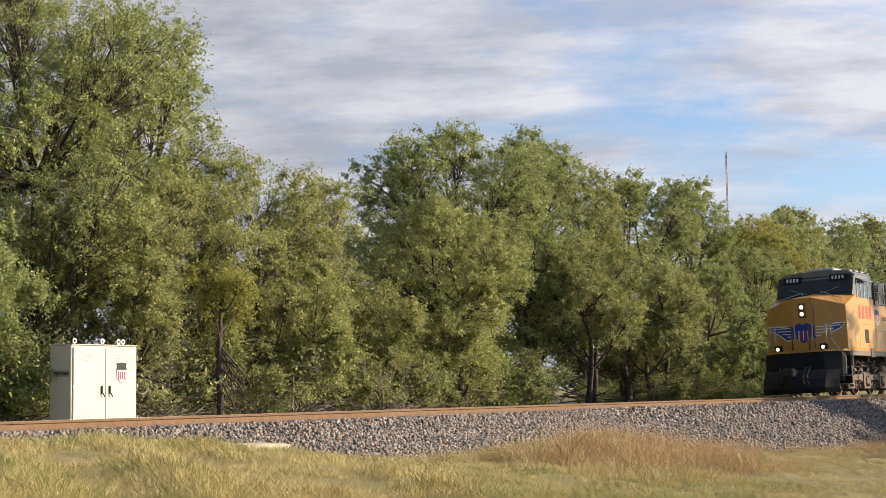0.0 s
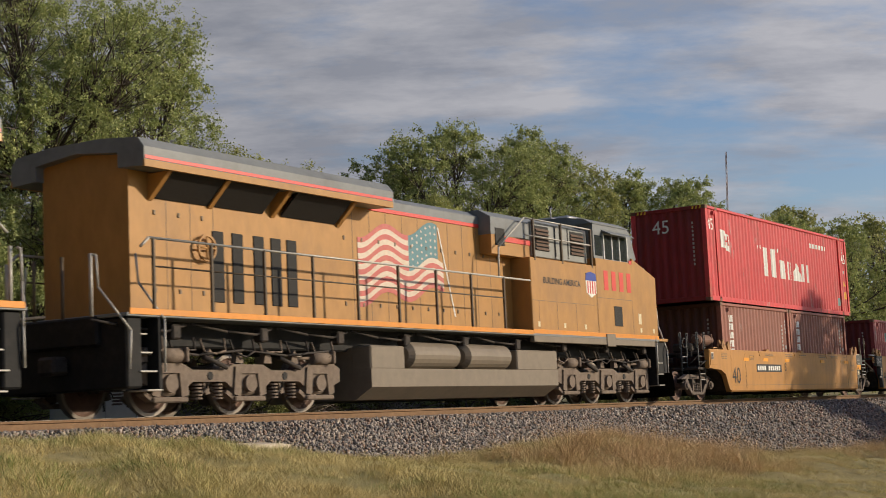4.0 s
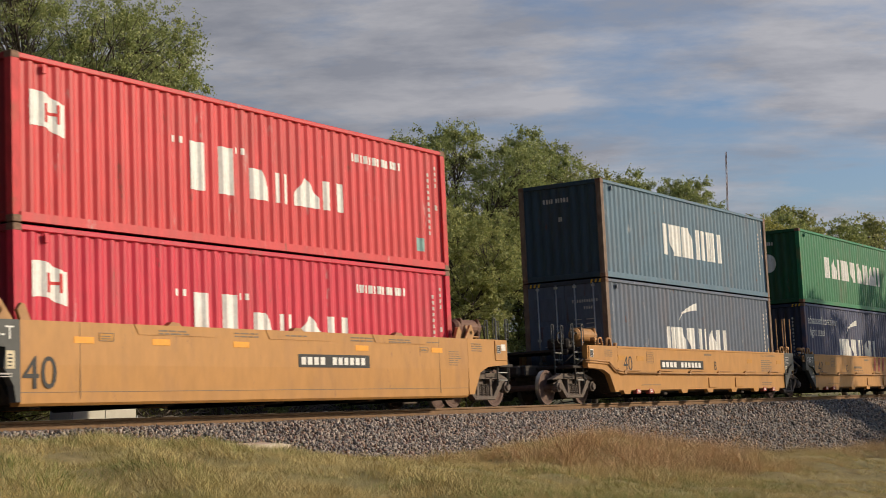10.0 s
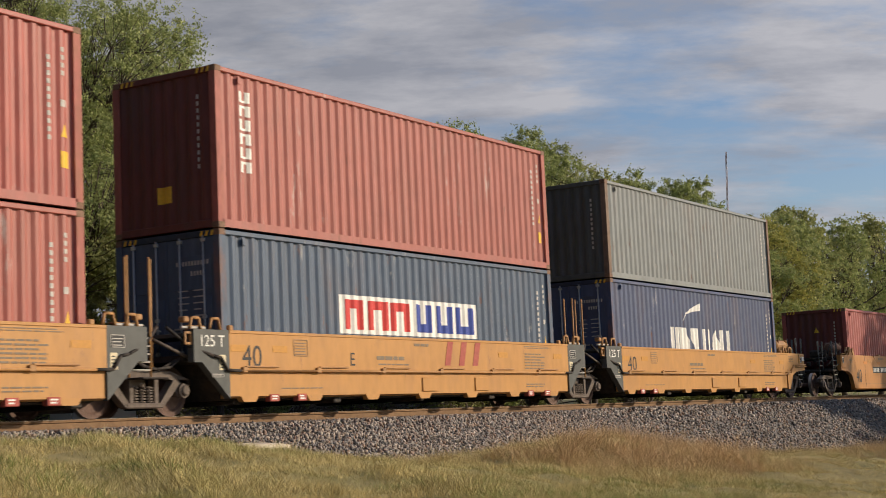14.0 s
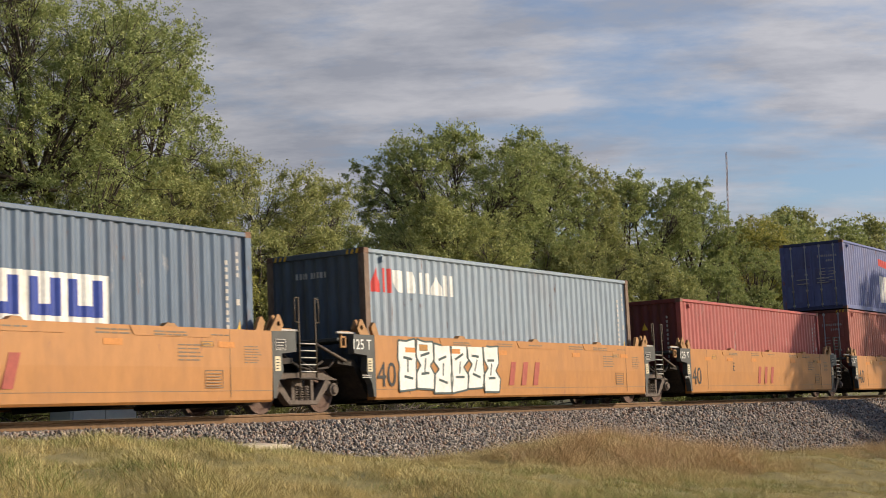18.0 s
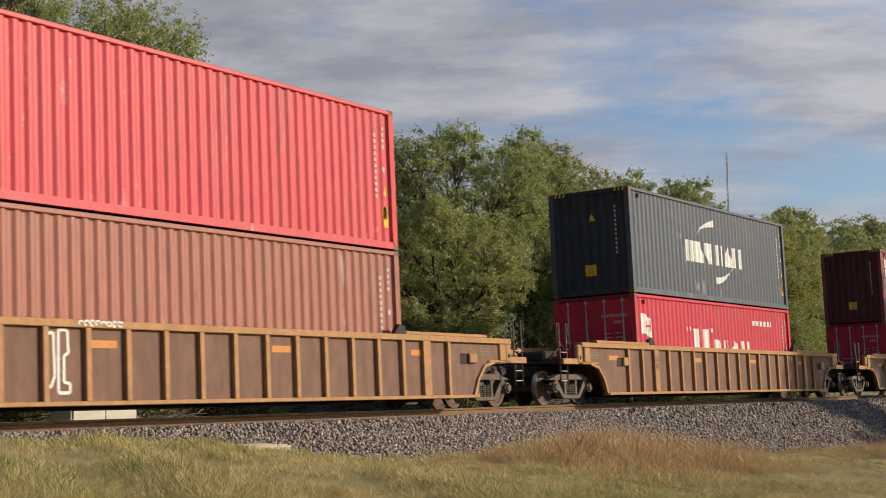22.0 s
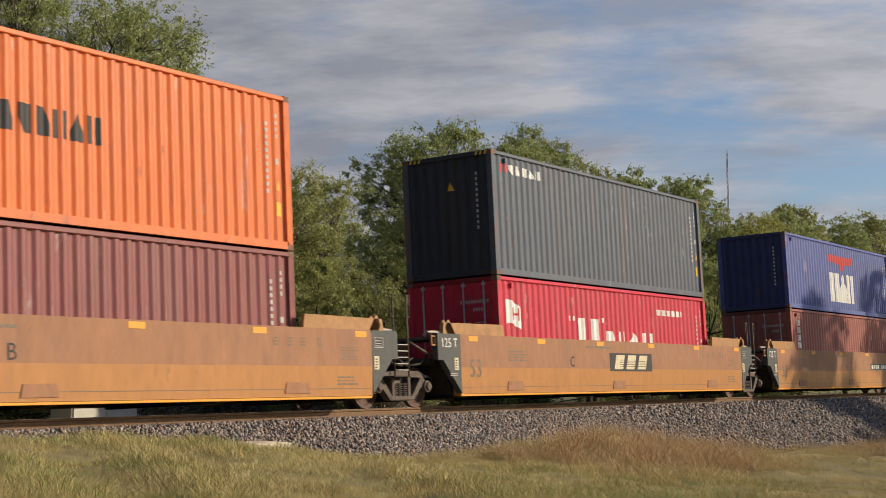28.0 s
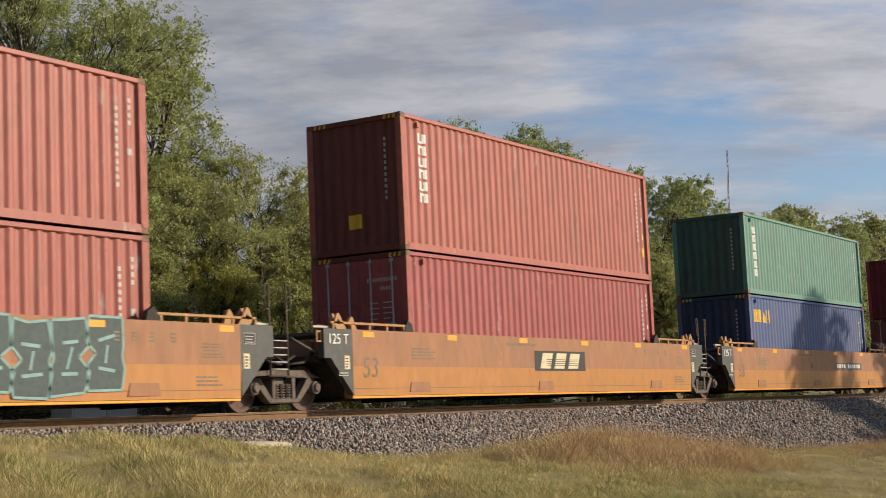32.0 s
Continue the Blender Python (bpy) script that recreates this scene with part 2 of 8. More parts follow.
GRIME = (0.07, 0.055, 0.045)
RUST = (0.16, 0.07, 0.035)
M = {
    "paint": material("container_paint", None, 0.5, 0, 0.16, 6, (0.20, 0.13, 0.10), 0.32, 1.3, 0.05, 60, own_colour=True, streak=0.25, scuff=(0.46, 0.43, 0.40), rust=(0.15, 0.065, 0.04)),
    # stained end paint; its colour comes per object, darkened for shade on end walls
    "dark_end": material("shaded_container_end", None, 0.6, 0, 0.2, 6, GRIME, 0.5, 1.1, 0.05, 60, own_colour=True, streak=0.25, rust=(0.10, 0.05, 0.035)),
    "post": material("rusty_post_paint", None, 0.6, 0, 0.25, 9, (0.26, 0.11, 0.055), 0.8, 2.2, 0.08, 60, own_colour=True, streak=0.4, rust=(0.22, 0.085, 0.04)),
    "casting": material("corner_steel", (0.20, 0.12, 0.08), 0.7, 0.2, 0.4, 20, RUST, 0.7, 4, 0.2, 50),
    "white": material("white_lettering", (0.78, 0.77, 0.72), 0.6, 0, 0.12, 15, (0.4, 0.33, 0.28), 0.35, 2, 0),
    "black_mark": material("black_lettering", (0.035, 0.035, 0.035), 0.6, 0, 0.2, 15, None, 0, 1, 0),
    "grey_mark": material("faded_lettering", (0.20, 0.15, 0.10), 0.6, 0, 0.2, 15, None, 0, 1, 0),
    "red_mark": material("red_lettering", (0.55, 0.04, 0.035), 0.6, 0, 0.15, 15, None, 0, 1, 0),
    "blue_mark": material("blue_lettering", (0.03, 0.06, 0.30), 0.6, 0, 0.15, 15, None, 0, 1, 0),
    "yellow_mark": material("yellow_label", (0.75, 0.45, 0.04), 0.6, 0, 0.15, 15, None, 0, 1, 0),
    "orange_tape": material("orange_reflector", (0.80, 0.34, 0.03), 0.5, 0, 0.1, 15, None, 0, 1, 0),
    "tape_dull": material("faded_orange_reflector", (0.56, 0.22, 0.045), 0.55, 0, 0.15, 15, (0.4, 0.2, 0.09), 0.4, 3, 0),
    "tape_tan": material("faded_tan_reflector", (0.50, 0.235, 0.04), 0.55, 0, 0.15, 15, (0.4, 0.2, 0.09), 0.4, 3, 0),
    "brand_red": material("dull_red_lettering", (0.36, 0.075, 0.055), 0.6, 0, 0.2, 10, (0.42, 0.2, 0.1), 0.3, 2, 0),
    "cream": material("cream_lettering", (0.66, 0.57, 0.38), 0.6, 0, 0.2, 12, (0.4, 0.3, 0.17), 0.4, 2.5, 0),
    "teal_mark": material("teal_spray_paint", (0.22, 0.38, 0.36), 0.6, 0, 0.2, 9, None, 0, 1, 0),
    "car_yellow": material("yellow_car_paint", (0.46, 0.226, 0.063), 0.5, 0, 0.12, 5, (0.29, 0.15, 0.07), 0.5, 1.0, 0.05, 50, streak=0.4, rust=(0.28, 0.14, 0.065)),
    "car_orange": material("orange_car_paint", (0.44, 0.197, 0.058), 0.5, 0, 0.12, 5, (0.31, 0.145, 0.06), 0.5, 1.0, 0.05, 50, streak=0.4, rust=(0.30, 0.13, 0.06)),
    "car_old": material("faded_yellow_car_paint", (0.33, 0.155, 0.075), 0.6, 0, 0.16, 5, (0.22, 0.115, 0.075), 0.65, 0.9, 0.06, 50, streak=0.4, scuff=(0.52, 0.30, 0.14), rust=(0.2, 0.09, 0.05)),
    "car_brown": material("rusty_brown_car_paint", (0.185, 0.10, 0.068), 0.7, 0, 0.25, 5, (0.10, 0.055, 0.04), 0.6, 0.9, 0.08, 50, streak=0.4),
    "car_rail": material("worn_ochre_paint", (0.40, 0.21, 0.08), 0.6, 0, 0.2, 6, (0.22, 0.12, 0.07), 0.6, 1.6, 0.08, 50),
    "car_grey": material("grey_car_paint", (0.075, 0.078, 0.074), 0.55, 0, 0.2, 6, GRIME, 0.5, 1.2, 0.06, 50),
    "steel_dark": material("dark_grimy_steel", (0.045, 0.038, 0.033), 0.75, 0.2, 0.4, 12, (0.09, 0.06, 0.045), 0.5, 3, 0.2, 40),
    "truck": material("dusty_cast_steel", (0.14, 0.11, 0.09), 0.75, 0.1, 0.35, 10, (0.08, 0.06, 0.05), 0.7, 3, 0.2, 40),
    "wheel": material("rusty_wheel_steel", (0.14, 0.085, 0.065), 0.7, 0.1, 0.3, 12, (0.06, 0.04, 0.035), 0.6, 3, 0.1, 40),
    "tread": material("polished_wheel_rim", (0.45, 0.42, 0.40), 0.35, 0.9, 0.2, 20, None, 0, 1, 0.05, 60),
    "loco_yellow": material("locomotive_yellow", (0.54, 0.275, 0.060), 0.4, 0, 0.07, 4, (0.38, 0.21, 0.07), 0.35, 0.7, 0.03, 30, streak=0.5, vary=0.0),
    "loco_grey": material("locomotive_grey", (0.19, 0.20, 0.20), 0.45, 0, 0.12, 5, (0.10, 0.095, 0.09), 0.5, 1.0, 0.04, 30),
    "loco_red": material("locomotive_red_stripe", (0.62, 0.045, 0.03), 0.4, 0, 0.1, 5, None, 0, 1, 0),
    "loco_tank": material("dusty_grey_tank", (0.205, 0.168, 0.125), 0.6, 0, 0.12, 5, (0.15, 0.12, 0.09), 0.6, 0.8, 0.05, 30),
    "loco_black": material("black_pilot_paint", (0.012, 0.012, 0.012), 0.75, 0, 0.3, 8, (0.035, 0.03, 0.026), 0.5, 2, 0.08, 30),
    "handrail": material("worn_rail_paint", (0.42, 0.40, 0.36), 0.5, 0.2, 0.2, 12, None, 0, 1, 0.02),
    "dark_post": material("dark_rail_paint", (0.10, 0.075, 0.05), 0.6, 0.1, 0.2, 12, None, 0, 1, 0.02),
    "grille": material("black_grille", (0.018, 0.017, 0.016), 0.7, 0, 0.4, 30, None, 0, 1, 0.3, 80),
    "glass": material("dark_cab_glass", (0.03, 0.036, 0.037), 0.06, 0, 0.1, 5, None, 0, 1, 0),
    "lamp": glow_material("lit_headlamp", (1.0, 0.76, 0.50), 1.1),
    "rail_rust": material("rusty_rail", (0.20, 0.118, 0.062), 0.75, 0.1, 0.25, 10, (0.14, 0.078, 0.042), 0.5, 2.5, 0.1, 40),
    "rail_top": material("polished_rail_head", (0.36, 0.31, 0.27), 0.35, 0.8, 0.2, 12, None, 0, 1, 0.02),
    "tie": material("weathered_tie", (0.10, 0.08, 0.065), 0.85, 0, 0.4, 9, (0.2, 0.17, 0.14), 0.4, 3, 0.4, 30, vary=0.25),
    "stone": material("crushed_ballast", (0.255, 0.232, 0.208), 0.85, 0, 0.3, 20, (0.19, 0.135, 0.105), 0.3, 0.6, 0.3, 60),
    "ballast_bed": material("ballast_bed", (0.17, 0.155, 0.142), 0.95, 0, 0.6, 26, (0.10, 0.08, 0.07), 0.5, 1.0, 1.0, 20),
    "soil": material("dry_turf", (0.30, 0.25, 0.11), 0.95, 0, 0.5, 3.0, (0.17, 0.18, 0.065), 0.7, 0.30, 0.8, 12),
    "grass": material("autumn_grass", (0.60, 0.49, 0.22), 0.8, 0, 0.3, 3.0, (0.28, 0.30, 0.085), 0.9, 0.8, 0, island=0.3),
    "grass_green": material("green_grass", (0.24, 0.29, 0.08), 0.8, 0, 0.3, 3.0, (0.36, 0.32, 0.12), 0.7, 0.8, 0, island=0.35),
    "grass_straw": material("straw_grass", (0.62, 0.49, 0.24), 0.8, 0, 0.12, 2, (0.38, 0.34, 0.12), 0.6, 0.6, 0, island=0.3),
    "grass_red": material("dry_russet_grass", (0.60, 0.42, 0.23), 0.75, 0, 0.1, 2, (0.26, 0.22, 0.08), 0.6, 0.8, 0, island=0.35),
    "bark": material("grey_brown_bark", (0.085, 0.068, 0.054), 0.9, 0, 0.5, 9, (0.14, 0.115, 0.095), 0.5, 2.0, 0.7, 18),
    "bark_pale": material("dead_grey_twigs", (0.24, 0.20, 0.165), 0.9, 0, 0.4, 9, (0.12, 0.095, 0.075), 0.5, 2.0, 0.4, 18),
    "concrete": material("pale_concrete", (0.62, 0.54, 0.42), 0.9, 0, 0.15, 12, (0.4, 0.34, 0.26), 0.5, 3, 0.2, 50),
    "cabinet": material("cream_cabinet_paint", (0.60, 0.575, 0.49), 0.5, 0, 0.06, 5, (0.46, 0.42, 0.34), 0.3, 1.2, 0.03, 30),
    "galv": material("galvanised_steel", (0.48, 0.48, 0.47), 0.45, 0.7, 0.15, 15, None, 0, 1, 0.05),
    "mast": material("red_white_mast", (0.5, 0.42, 0.42), 0.6, 0.2, 0.2, 1, None, 0, 1, 0),
}
M["loco_truck"] = material("dusty_pinkish_cast_steel", (0.185, 0.142, 0.108), 0.8, 0.05, 0.3, 9, (0.11, 0.08, 0.065), 0.6, 3, 0.2, 40)
M["flag_red"] = material("faded_flag_red", (0.50, 0.125, 0.11), 0.5, 0, 0.15, 10, (0.5, 0.28, 0.14), 0.3, 3, 0)
M["flag_white"] = material("faded_flag_white", (0.62, 0.52, 0.42), 0.5, 0, 0.15, 10, (0.5, 0.33, 0.18), 0.3, 3, 0)
M["charcoal"] = material("charcoal_cab_shade", (0.04, 0.042, 0.042), 0.5, 0, 0.2, 6, (0.07, 0.06, 0.05), 0.4, 2, 0.03, 30)
M["code"] = material("faded_white_code", (0.50, 0.47, 0.43), 0.7, 0, 0.2, 15, None, 0, 1, 0)
M["loco_old"] = material("grimy_locomotive_yellow", (0.40, 0.205, 0.058), 0.5, 0, 0.14, 4, (0.24, 0.135, 0.06), 0.6, 0.8, 0.04, 30, streak=0.5)
M["spray_dark"] = material("dark_spray_paint", (0.06, 0.085, 0.085), 0.6, 0, 0.2, 9, None, 0, 1, 0)
M["teal_flag"] = material("faded_flag_blue", (0.10, 0.22, 0.25), 0.5, 0, 0.15, 10, None, 0, 1, 0)
M["loco_rim"] = material("pale_worn_wheel_rim", (0.24, 0.21, 0.18), 0.5, 0.3, 0.2, 14, (0.2, 0.15, 0.12), 0.4, 3, 0.05, 50)
M["loco_orange"] = material("orange_sill_stripe", (0.66, 0.25, 0.03), 0.45, 0, 0.1, 6, (0.4, 0.2, 0.07), 0.5, 1.5, 0)
M["intake_grey"] = material("dusty_light_grey_paint", (0.25, 0.255, 0.24), 0.55, 0, 0.15, 6, (0.16, 0.13, 0.10), 0.5, 1.4, 0.04, 30)
M["louvre_brown"] = material("rusty_brown_louvre", (0.13, 0.08, 0.055), 0.7, 0, 0.3, 9, GRIME, 0.4, 2, 0.05, 40)
M["post_rusty"] = material("flaking_rusty_post", (0.21, 0.145, 0.105), 0.75, 0, 0.35, 9, (0.13, 0.07, 0.045), 0.8, 2.6, 0.15, 50, streak=0.4)
M["leaf_green"] = leaf_material("elm_leaves", (0.183, 0.223, 0.085), (0.33, 0.372, 0.138), (0.515, 0.525, 0.24))
M["leaf_olive"] = leaf_material("olive_leaves", (0.2, 0.22, 0.086), (0.36, 0.375, 0.14), (0.53, 0.51, 0.225))
M["leaf_yellow"] = leaf_material("yellowing_leaves", (0.19, 0.21, 0.055), (0.36, 0.35, 0.095), (0.55, 0.48, 0.15))
M["leaf_bright"] = leaf_material("light_elm_leaves", (0.205, 0.235, 0.085), (0.385, 0.405, 0.145), (0.57, 0.55, 0.24))
M["leaf_dark"] = leaf_material("dark_leaves", (0.10, 0.12, 0.05), (0.20, 0.22, 0.08), (0.31, 0.32, 0.13))


def tint_pieces(m, colours):
    """Gives each joined piece of a material one of several colours, on top of its grain."""
    n, l = m.node_tree.nodes, m.node_tree.links
    sh = n["Principled BSDF"]
    old = sh.inputs["Base Color"].links[0].from_socket
    geo, r, x = n.new("ShaderNodeNewGeometry"), n.new("ShaderNodeValToRGB"), n.new("ShaderNodeMixRGB")
    r.color_ramp.interpolation = "CONSTANT"
    for k, c in enumerate(colours):
        e = r.color_ramp.elements[k] if k < 2 else r.color_ramp.elements.new(0.99)
        e.position, e.color = k / len(colours), (*c, 1)
    x.blend_type, x.inputs[0].default_value = "MULTIPLY", 1.0
    l.new(geo.outputs["Random Per Island"], r.inputs[0])
    l.new(old, x.inputs[1])
    l.new(r.outputs[0], x.inputs[2])
    l.new(x.outputs[0], sh.inputs["Base Color"])


tint_pieces(M["stone"], [(0.95, 0.97, 1.0), (1.4, 1.32, 1.24), (0.68, 0.68, 0.70), (1.25, 1.1, 0.97), (1.05, 1.0, 0.95), (1.6, 1.54, 1.46), (1.15, 0.88, 0.74), (0.55, 0.55, 0.57)])


# ---------- mesh building ----------
class Geo:
    """Gathers faces for one mesh."""

    def __init__(self):
        self.v, self.f, self.s, self.cuts = [], [], [], []

    def face(self, pts, smooth=False):
        k = len(self.v)
        self.v += [tuple(q) for q in pts]
        self.f.append(tuple(range(k, k + len(pts))))
        self.s.append(smooth)

    def box(self, x0, x1, y0, y1, z0, z1, c=0.012):
        """A box with chamfered edges."""
        x0, x1, y0, y1, z0, z1 = min(x0, x1), max(x0, x1), min(y0, y1), max(y0, y1), min(z0, z1), max(z0, z1)
        c = min(c, (x1 - x0) * 0.3, (y1 - y0) * 0.3, (z1 - z0) * 0.3)
        k = len(self.v)
        lo, hi = (x0, y0, z0), (x1, y1, z1)
        idx = {}
        for sx in (0, 1):
            for sy in (0, 1):
                for sz in (0, 1):
                    sg = (sx, sy, sz)
                    for a in range(3):
                        q = [0, 0, 0]
                        for d in range(3):
                            q[d] = (hi[d] if sg[d] else lo[d]) if d == a else (hi[d] - c if sg[d] else lo[d] + c)
                        idx[(sg, a)] = len(self.v)
                        self.v.append(tuple(q))
        out = []
        for a in range(3):
            b, d = (a + 1) % 3, (a + 2) % 3
            for s in (0, 1):
                loop = []
                for u, w in ((0, 0), (1, 0), (1, 1), (0, 1)):
                    sg = [0, 0, 0]
                    sg[a], sg[b], sg[d] = s, u, w
                    loop.append(idx[(tuple(sg), a)])
                out.append(loop if s else loop[::-1])
            for u in (0, 1):
                for w in (0, 1):
                    p, q = [0, 0, 0], [0, 0, 0]
                    p[b], p[d], q[b], q[d] = u, w, u, w
                    q[a] = 1
                    p, q = tuple(p), tuple(q)
                    loop = [idx[(p, b)], idx[(q, b)], idx[(q, d)], idx[(p, d)]]
                    out.append(loop if (u + w) % 2 else loop[::-1])
        for sx in (0, 1):
            for sy in (0, 1):
                for sz in (0, 1):
                    sg = (sx, sy, sz)
                    loop = [idx[(sg, 0)], idx[(sg, 1)], idx[(sg, 2)]]
                    out.append(loop if (sx + sy + sz) % 2 else loop[::-1])
        self.f += [tuple(o) for o in out]
        self.s += [False] * len(out)
        return self

    def prism(self, pts, a, b, axis="y", smooth=False):
        """A polygon, in the plane across axis, drawn out from a to b. Plane order: y: (x, z), x: (y, z), z: (x, y)."""
        def at(q, w):
            return {"y": (q[0], w, q[1]), "x": (w, q[0], q[1]), "z": (q[0], q[1], w)}[axis]
        k, n = len(self.v), len(pts)
        self.v += [at(q, a) for q in pts] + [at(q, b) for q in pts]
        area = sum(pts[i][0] * pts[(i + 1) % n][1] - pts[(i + 1) % n][0] * pts[i][1] for i in range(n))
        flip = (area > 0) == (axis == "y")
        if b < a:
            flip = not flip
        one, two = tuple(range(k, k + n)), tuple(range(k + n, k + 2 * n))
        faces = [one[::-1], two] + [(k + i, k + (i + 1) % n, k + n + (i + 1) % n, k + n + i) for i in range(n)]
        if flip:
            faces = [g[::-1] for g in faces]
        self.f += faces
        self.s += [False, False] + [smooth] * n
        return self

    def tube(self, p, q, r, r2=None, n=8, caps=True):
        p, q = Vector(p), Vector(q)
        r2 = r if r2 is None else r2
        d = (q - p).normalized()
        u = d.orthogonal().normalized()
        w = d.cross(u)
        k = len(self.v)
        for c, rr in ((p, r), (q, r2)):
            for i in range(n):
                a = 2 * math.pi * i / n
                self.v.append(tuple(c + rr * (math.cos(a) * u + math.sin(a) * w)))
        self.f += [(k + i, k + (i + 1) % n, k + n + (i + 1) % n, k + n + i) for i in range(n)]
        self.s += [True] * n
        if caps:
            self.f += [tuple(range(k, k + n))[::-1], tuple(range(k + n, k + 2 * n))]
            self.s += [False, False]
        return self

    def path(self, pts, r, n=6):
        for p, q in zip(pts, pts[1:]):
            self.tube(p, q, r, n=n)
        return self

    def spin(self, profile, centre, axis="y", n=28):
        """A profile of (radius, offset along axis) turned about an axis through centre."""
        k, m = len(self.v), len(profile)
        for i in range(n):
            a = 2 * math.pi * i / n
            ca, sa = math.cos(a), math.sin(a)
            for r, o in profile:
                d = {"y": (r * ca, o, r * sa), "x": (o, r * ca, r * sa), "z": (r * ca, r * sa, o)}[axis]
                self.v.append(tuple(centre[j] + d[j] for j in range(3)))
        for i in range(n):
            for j in range(m - 1):
                a, b = k + i * m + j, k + ((i + 1) % n) * m + j
                self.f.append((a, b, b + 1, a + 1) if axis == "y" else (a, a + 1, b + 1, b))
                self.s.append(False)
        return self

    def cut(self):
        """Ends one piece; what follows is another."""
        self.cuts.append((len(self.v), len(self.f)))
        return self

    def pieces(self, name):
        out, v0, f0 = [], 0, 0
        for v1, f1 in self.cuts:
            g = Geo()
            g.v, g.f, g.s = self.v[v0:v1], [tuple(i - v0 for i in q) for q in self.f[f0:f1]], self.s[f0:f1]
            out.append(g.mesh(name))
            v0, f0 = v1, f1
        return out

    def mesh(self, name="mesh"):
        me = bpy.data.meshes.new(name)
        me.from_pydata(self.v, [], self.f)
        me.polygons.foreach_set("use_smooth", self.s)
        me.update()
        return me


def part(name, geo, mat, parent, label="", m=None, colour=None):
    """Links a mesh as one object under a thing or a part."""
    me = geo.mesh(name) if isinstance(geo, Geo) else geo
    if not me.materials:
        me.materials.append(mat)
    ob = new(name, me)
    ob.parent = parent
    if m is not None:
        ob.matrix_basis = m
    if label:
        tagged(ob, label)
    if colour:
        ob.color = (*colour, 1)
    elif parent is not None:
        ob.color = parent.color
    return ob


def thing(name, label, category, group="", kind="", m=None):
    ob = tagged(new(name), label, category, group, kind)
    ob.empty_display_size = 0.3
    if m is not None:
        ob.matrix_basis = m
    return ob


def solid(name, geo, mat, label, category, kind="", group="", m=None):
    me = geo.mesh(name) if isinstance(geo, Geo) else geo
    me.materials.append(mat)
    ob = tagged(new(name, me), label, category, group, kind)
    if m is not None:
        ob.matrix_basis = m
    return ob


def raw_mesh(name, verts, tris):
    """A mesh of triangles from two arrays."""
    me = bpy.data.meshes.new(name)
    me.vertices.add(len(verts))
    me.vertices.foreach_set("co", np.asarray(verts, np.float32).ravel())
    me.loops.add(tris.size)
    me.loops.foreach_set("vertex_index", np.asarray(tris, np.int32).ravel())
    me.polygons.add(len(tris))
    me.polygons.foreach_set("loop_start", np.arange(0, tris.size, tris.shape[1], dtype=np.int32))
    me.update(calc_edges=True)
    return me


letters = {}


def words(text, height, bold=0.0):
    """Letters of the built-in font as a flat mesh that faces the camera's side of the track, centred."""
    key = (text, height, bold)
    if key not in letters:
        cu = bpy.data.curves.new("lettering", "FONT")
        cu.body, cu.size, cu.align_x, cu.align_y, cu.offset = text, height * 1.38, "CENTER", "CENTER", bold
        cu.resolution_u = 3
        ob = new("lettering", cu)
        me = bpy.data.meshes.new_from_object(ob.evaluated_get(bpy.context.evaluated_depsgraph_get()))
        me.transform(pose(0, 0, 0, 90, 0, 0))
        bpy.data.objects.remove(ob)
        bpy.data.curves.remove(cu)
        me.materials.clear()
        letters[key] = me
    return letters[key].copy()

# ---------- ground and track ----------
CANT = radians(2.224)          # the track leans away from the camera
LEAN = Matrix.Rotation(-CANT, 4, "X")


def ground_z(x, y):
    """Height of the turf, which falls towards the train's tail and away from the track."""
    base = np.interp(x, [12, 14, 16, 18, 22, 28, 36, 46, 60], [-0.10, -0.29, -0.54, -0.74, -0.93, -1.03, -1.25, -1.62, -2.0])
    near = base + 0.05 * np.sin(x * 0.55 + y * 0.3) + 0.04 * np.sin(x * 0.21 - y * 0.8)
    near = near + 0.055 * np.sin(x * 2.1 + y * 1.4) * np.sin(y * 2.6 - x * 0.6) + 0.03 * np.sin(x * 4.3 - y * 3.1)
    near = near + 0.42 * np.exp(-((x - 26.3) / 4.2) ** 2 - ((y + 4.9) / 1.3) ** 2)
    near = near - np.clip((-7.5 - y) / 10.0, 0, 1) * 0.95
    far = -0.64 + 0.06 * np.sin(x * 0.4) + 0.05 * np.sin(y * 0.7 + x * 0.13)
    k = np.clip((y + 1.0) / 2.0, 0, 1)
    return near * (1 - k) + far * k


def ballast_z(x, y):
    """Height of the ballast: level between the ties' ends, then a bank on either side."""
    a = np.abs(y)
    lean = -np.sin(CANT) * np.clip(y, -2, 2)
    return -0.215 + lean - np.clip(a - 1.75, 0, None) * 0.60 + 0.03 * np.sin(x * 1.7 + y * 2) * np.clip(a - 1.7, 0, 0.5)


def sheet(name, xs, ys, height, mat, label, category):
    gx, gy = np.meshgrid(xs, ys, indexing="ij")
    gz = height(gx, gy)
    nx, ny = gx.shape
    i = np.arange((nx - 1) * (ny - 1))
    a = (i // (ny - 1)) * ny + i % (ny - 1)
    quads = np.stack([a, a + ny, a + ny + 1, a + 1], 1)
    me = raw_mesh(name, np.stack([gx.ravel(), gy.ravel(), gz.ravel()], 1), quads)
    me.polygons.foreach_set("use_smooth", [True] * len(quads))
    return solid(name, me, mat, label, category, "structure")


def all_ground(x, y):
    z = ground_z(x, y)
    return np.where(np.abs(y) < 2.6, np.minimum(z, ballast_z(x, y) - 0.10), z)


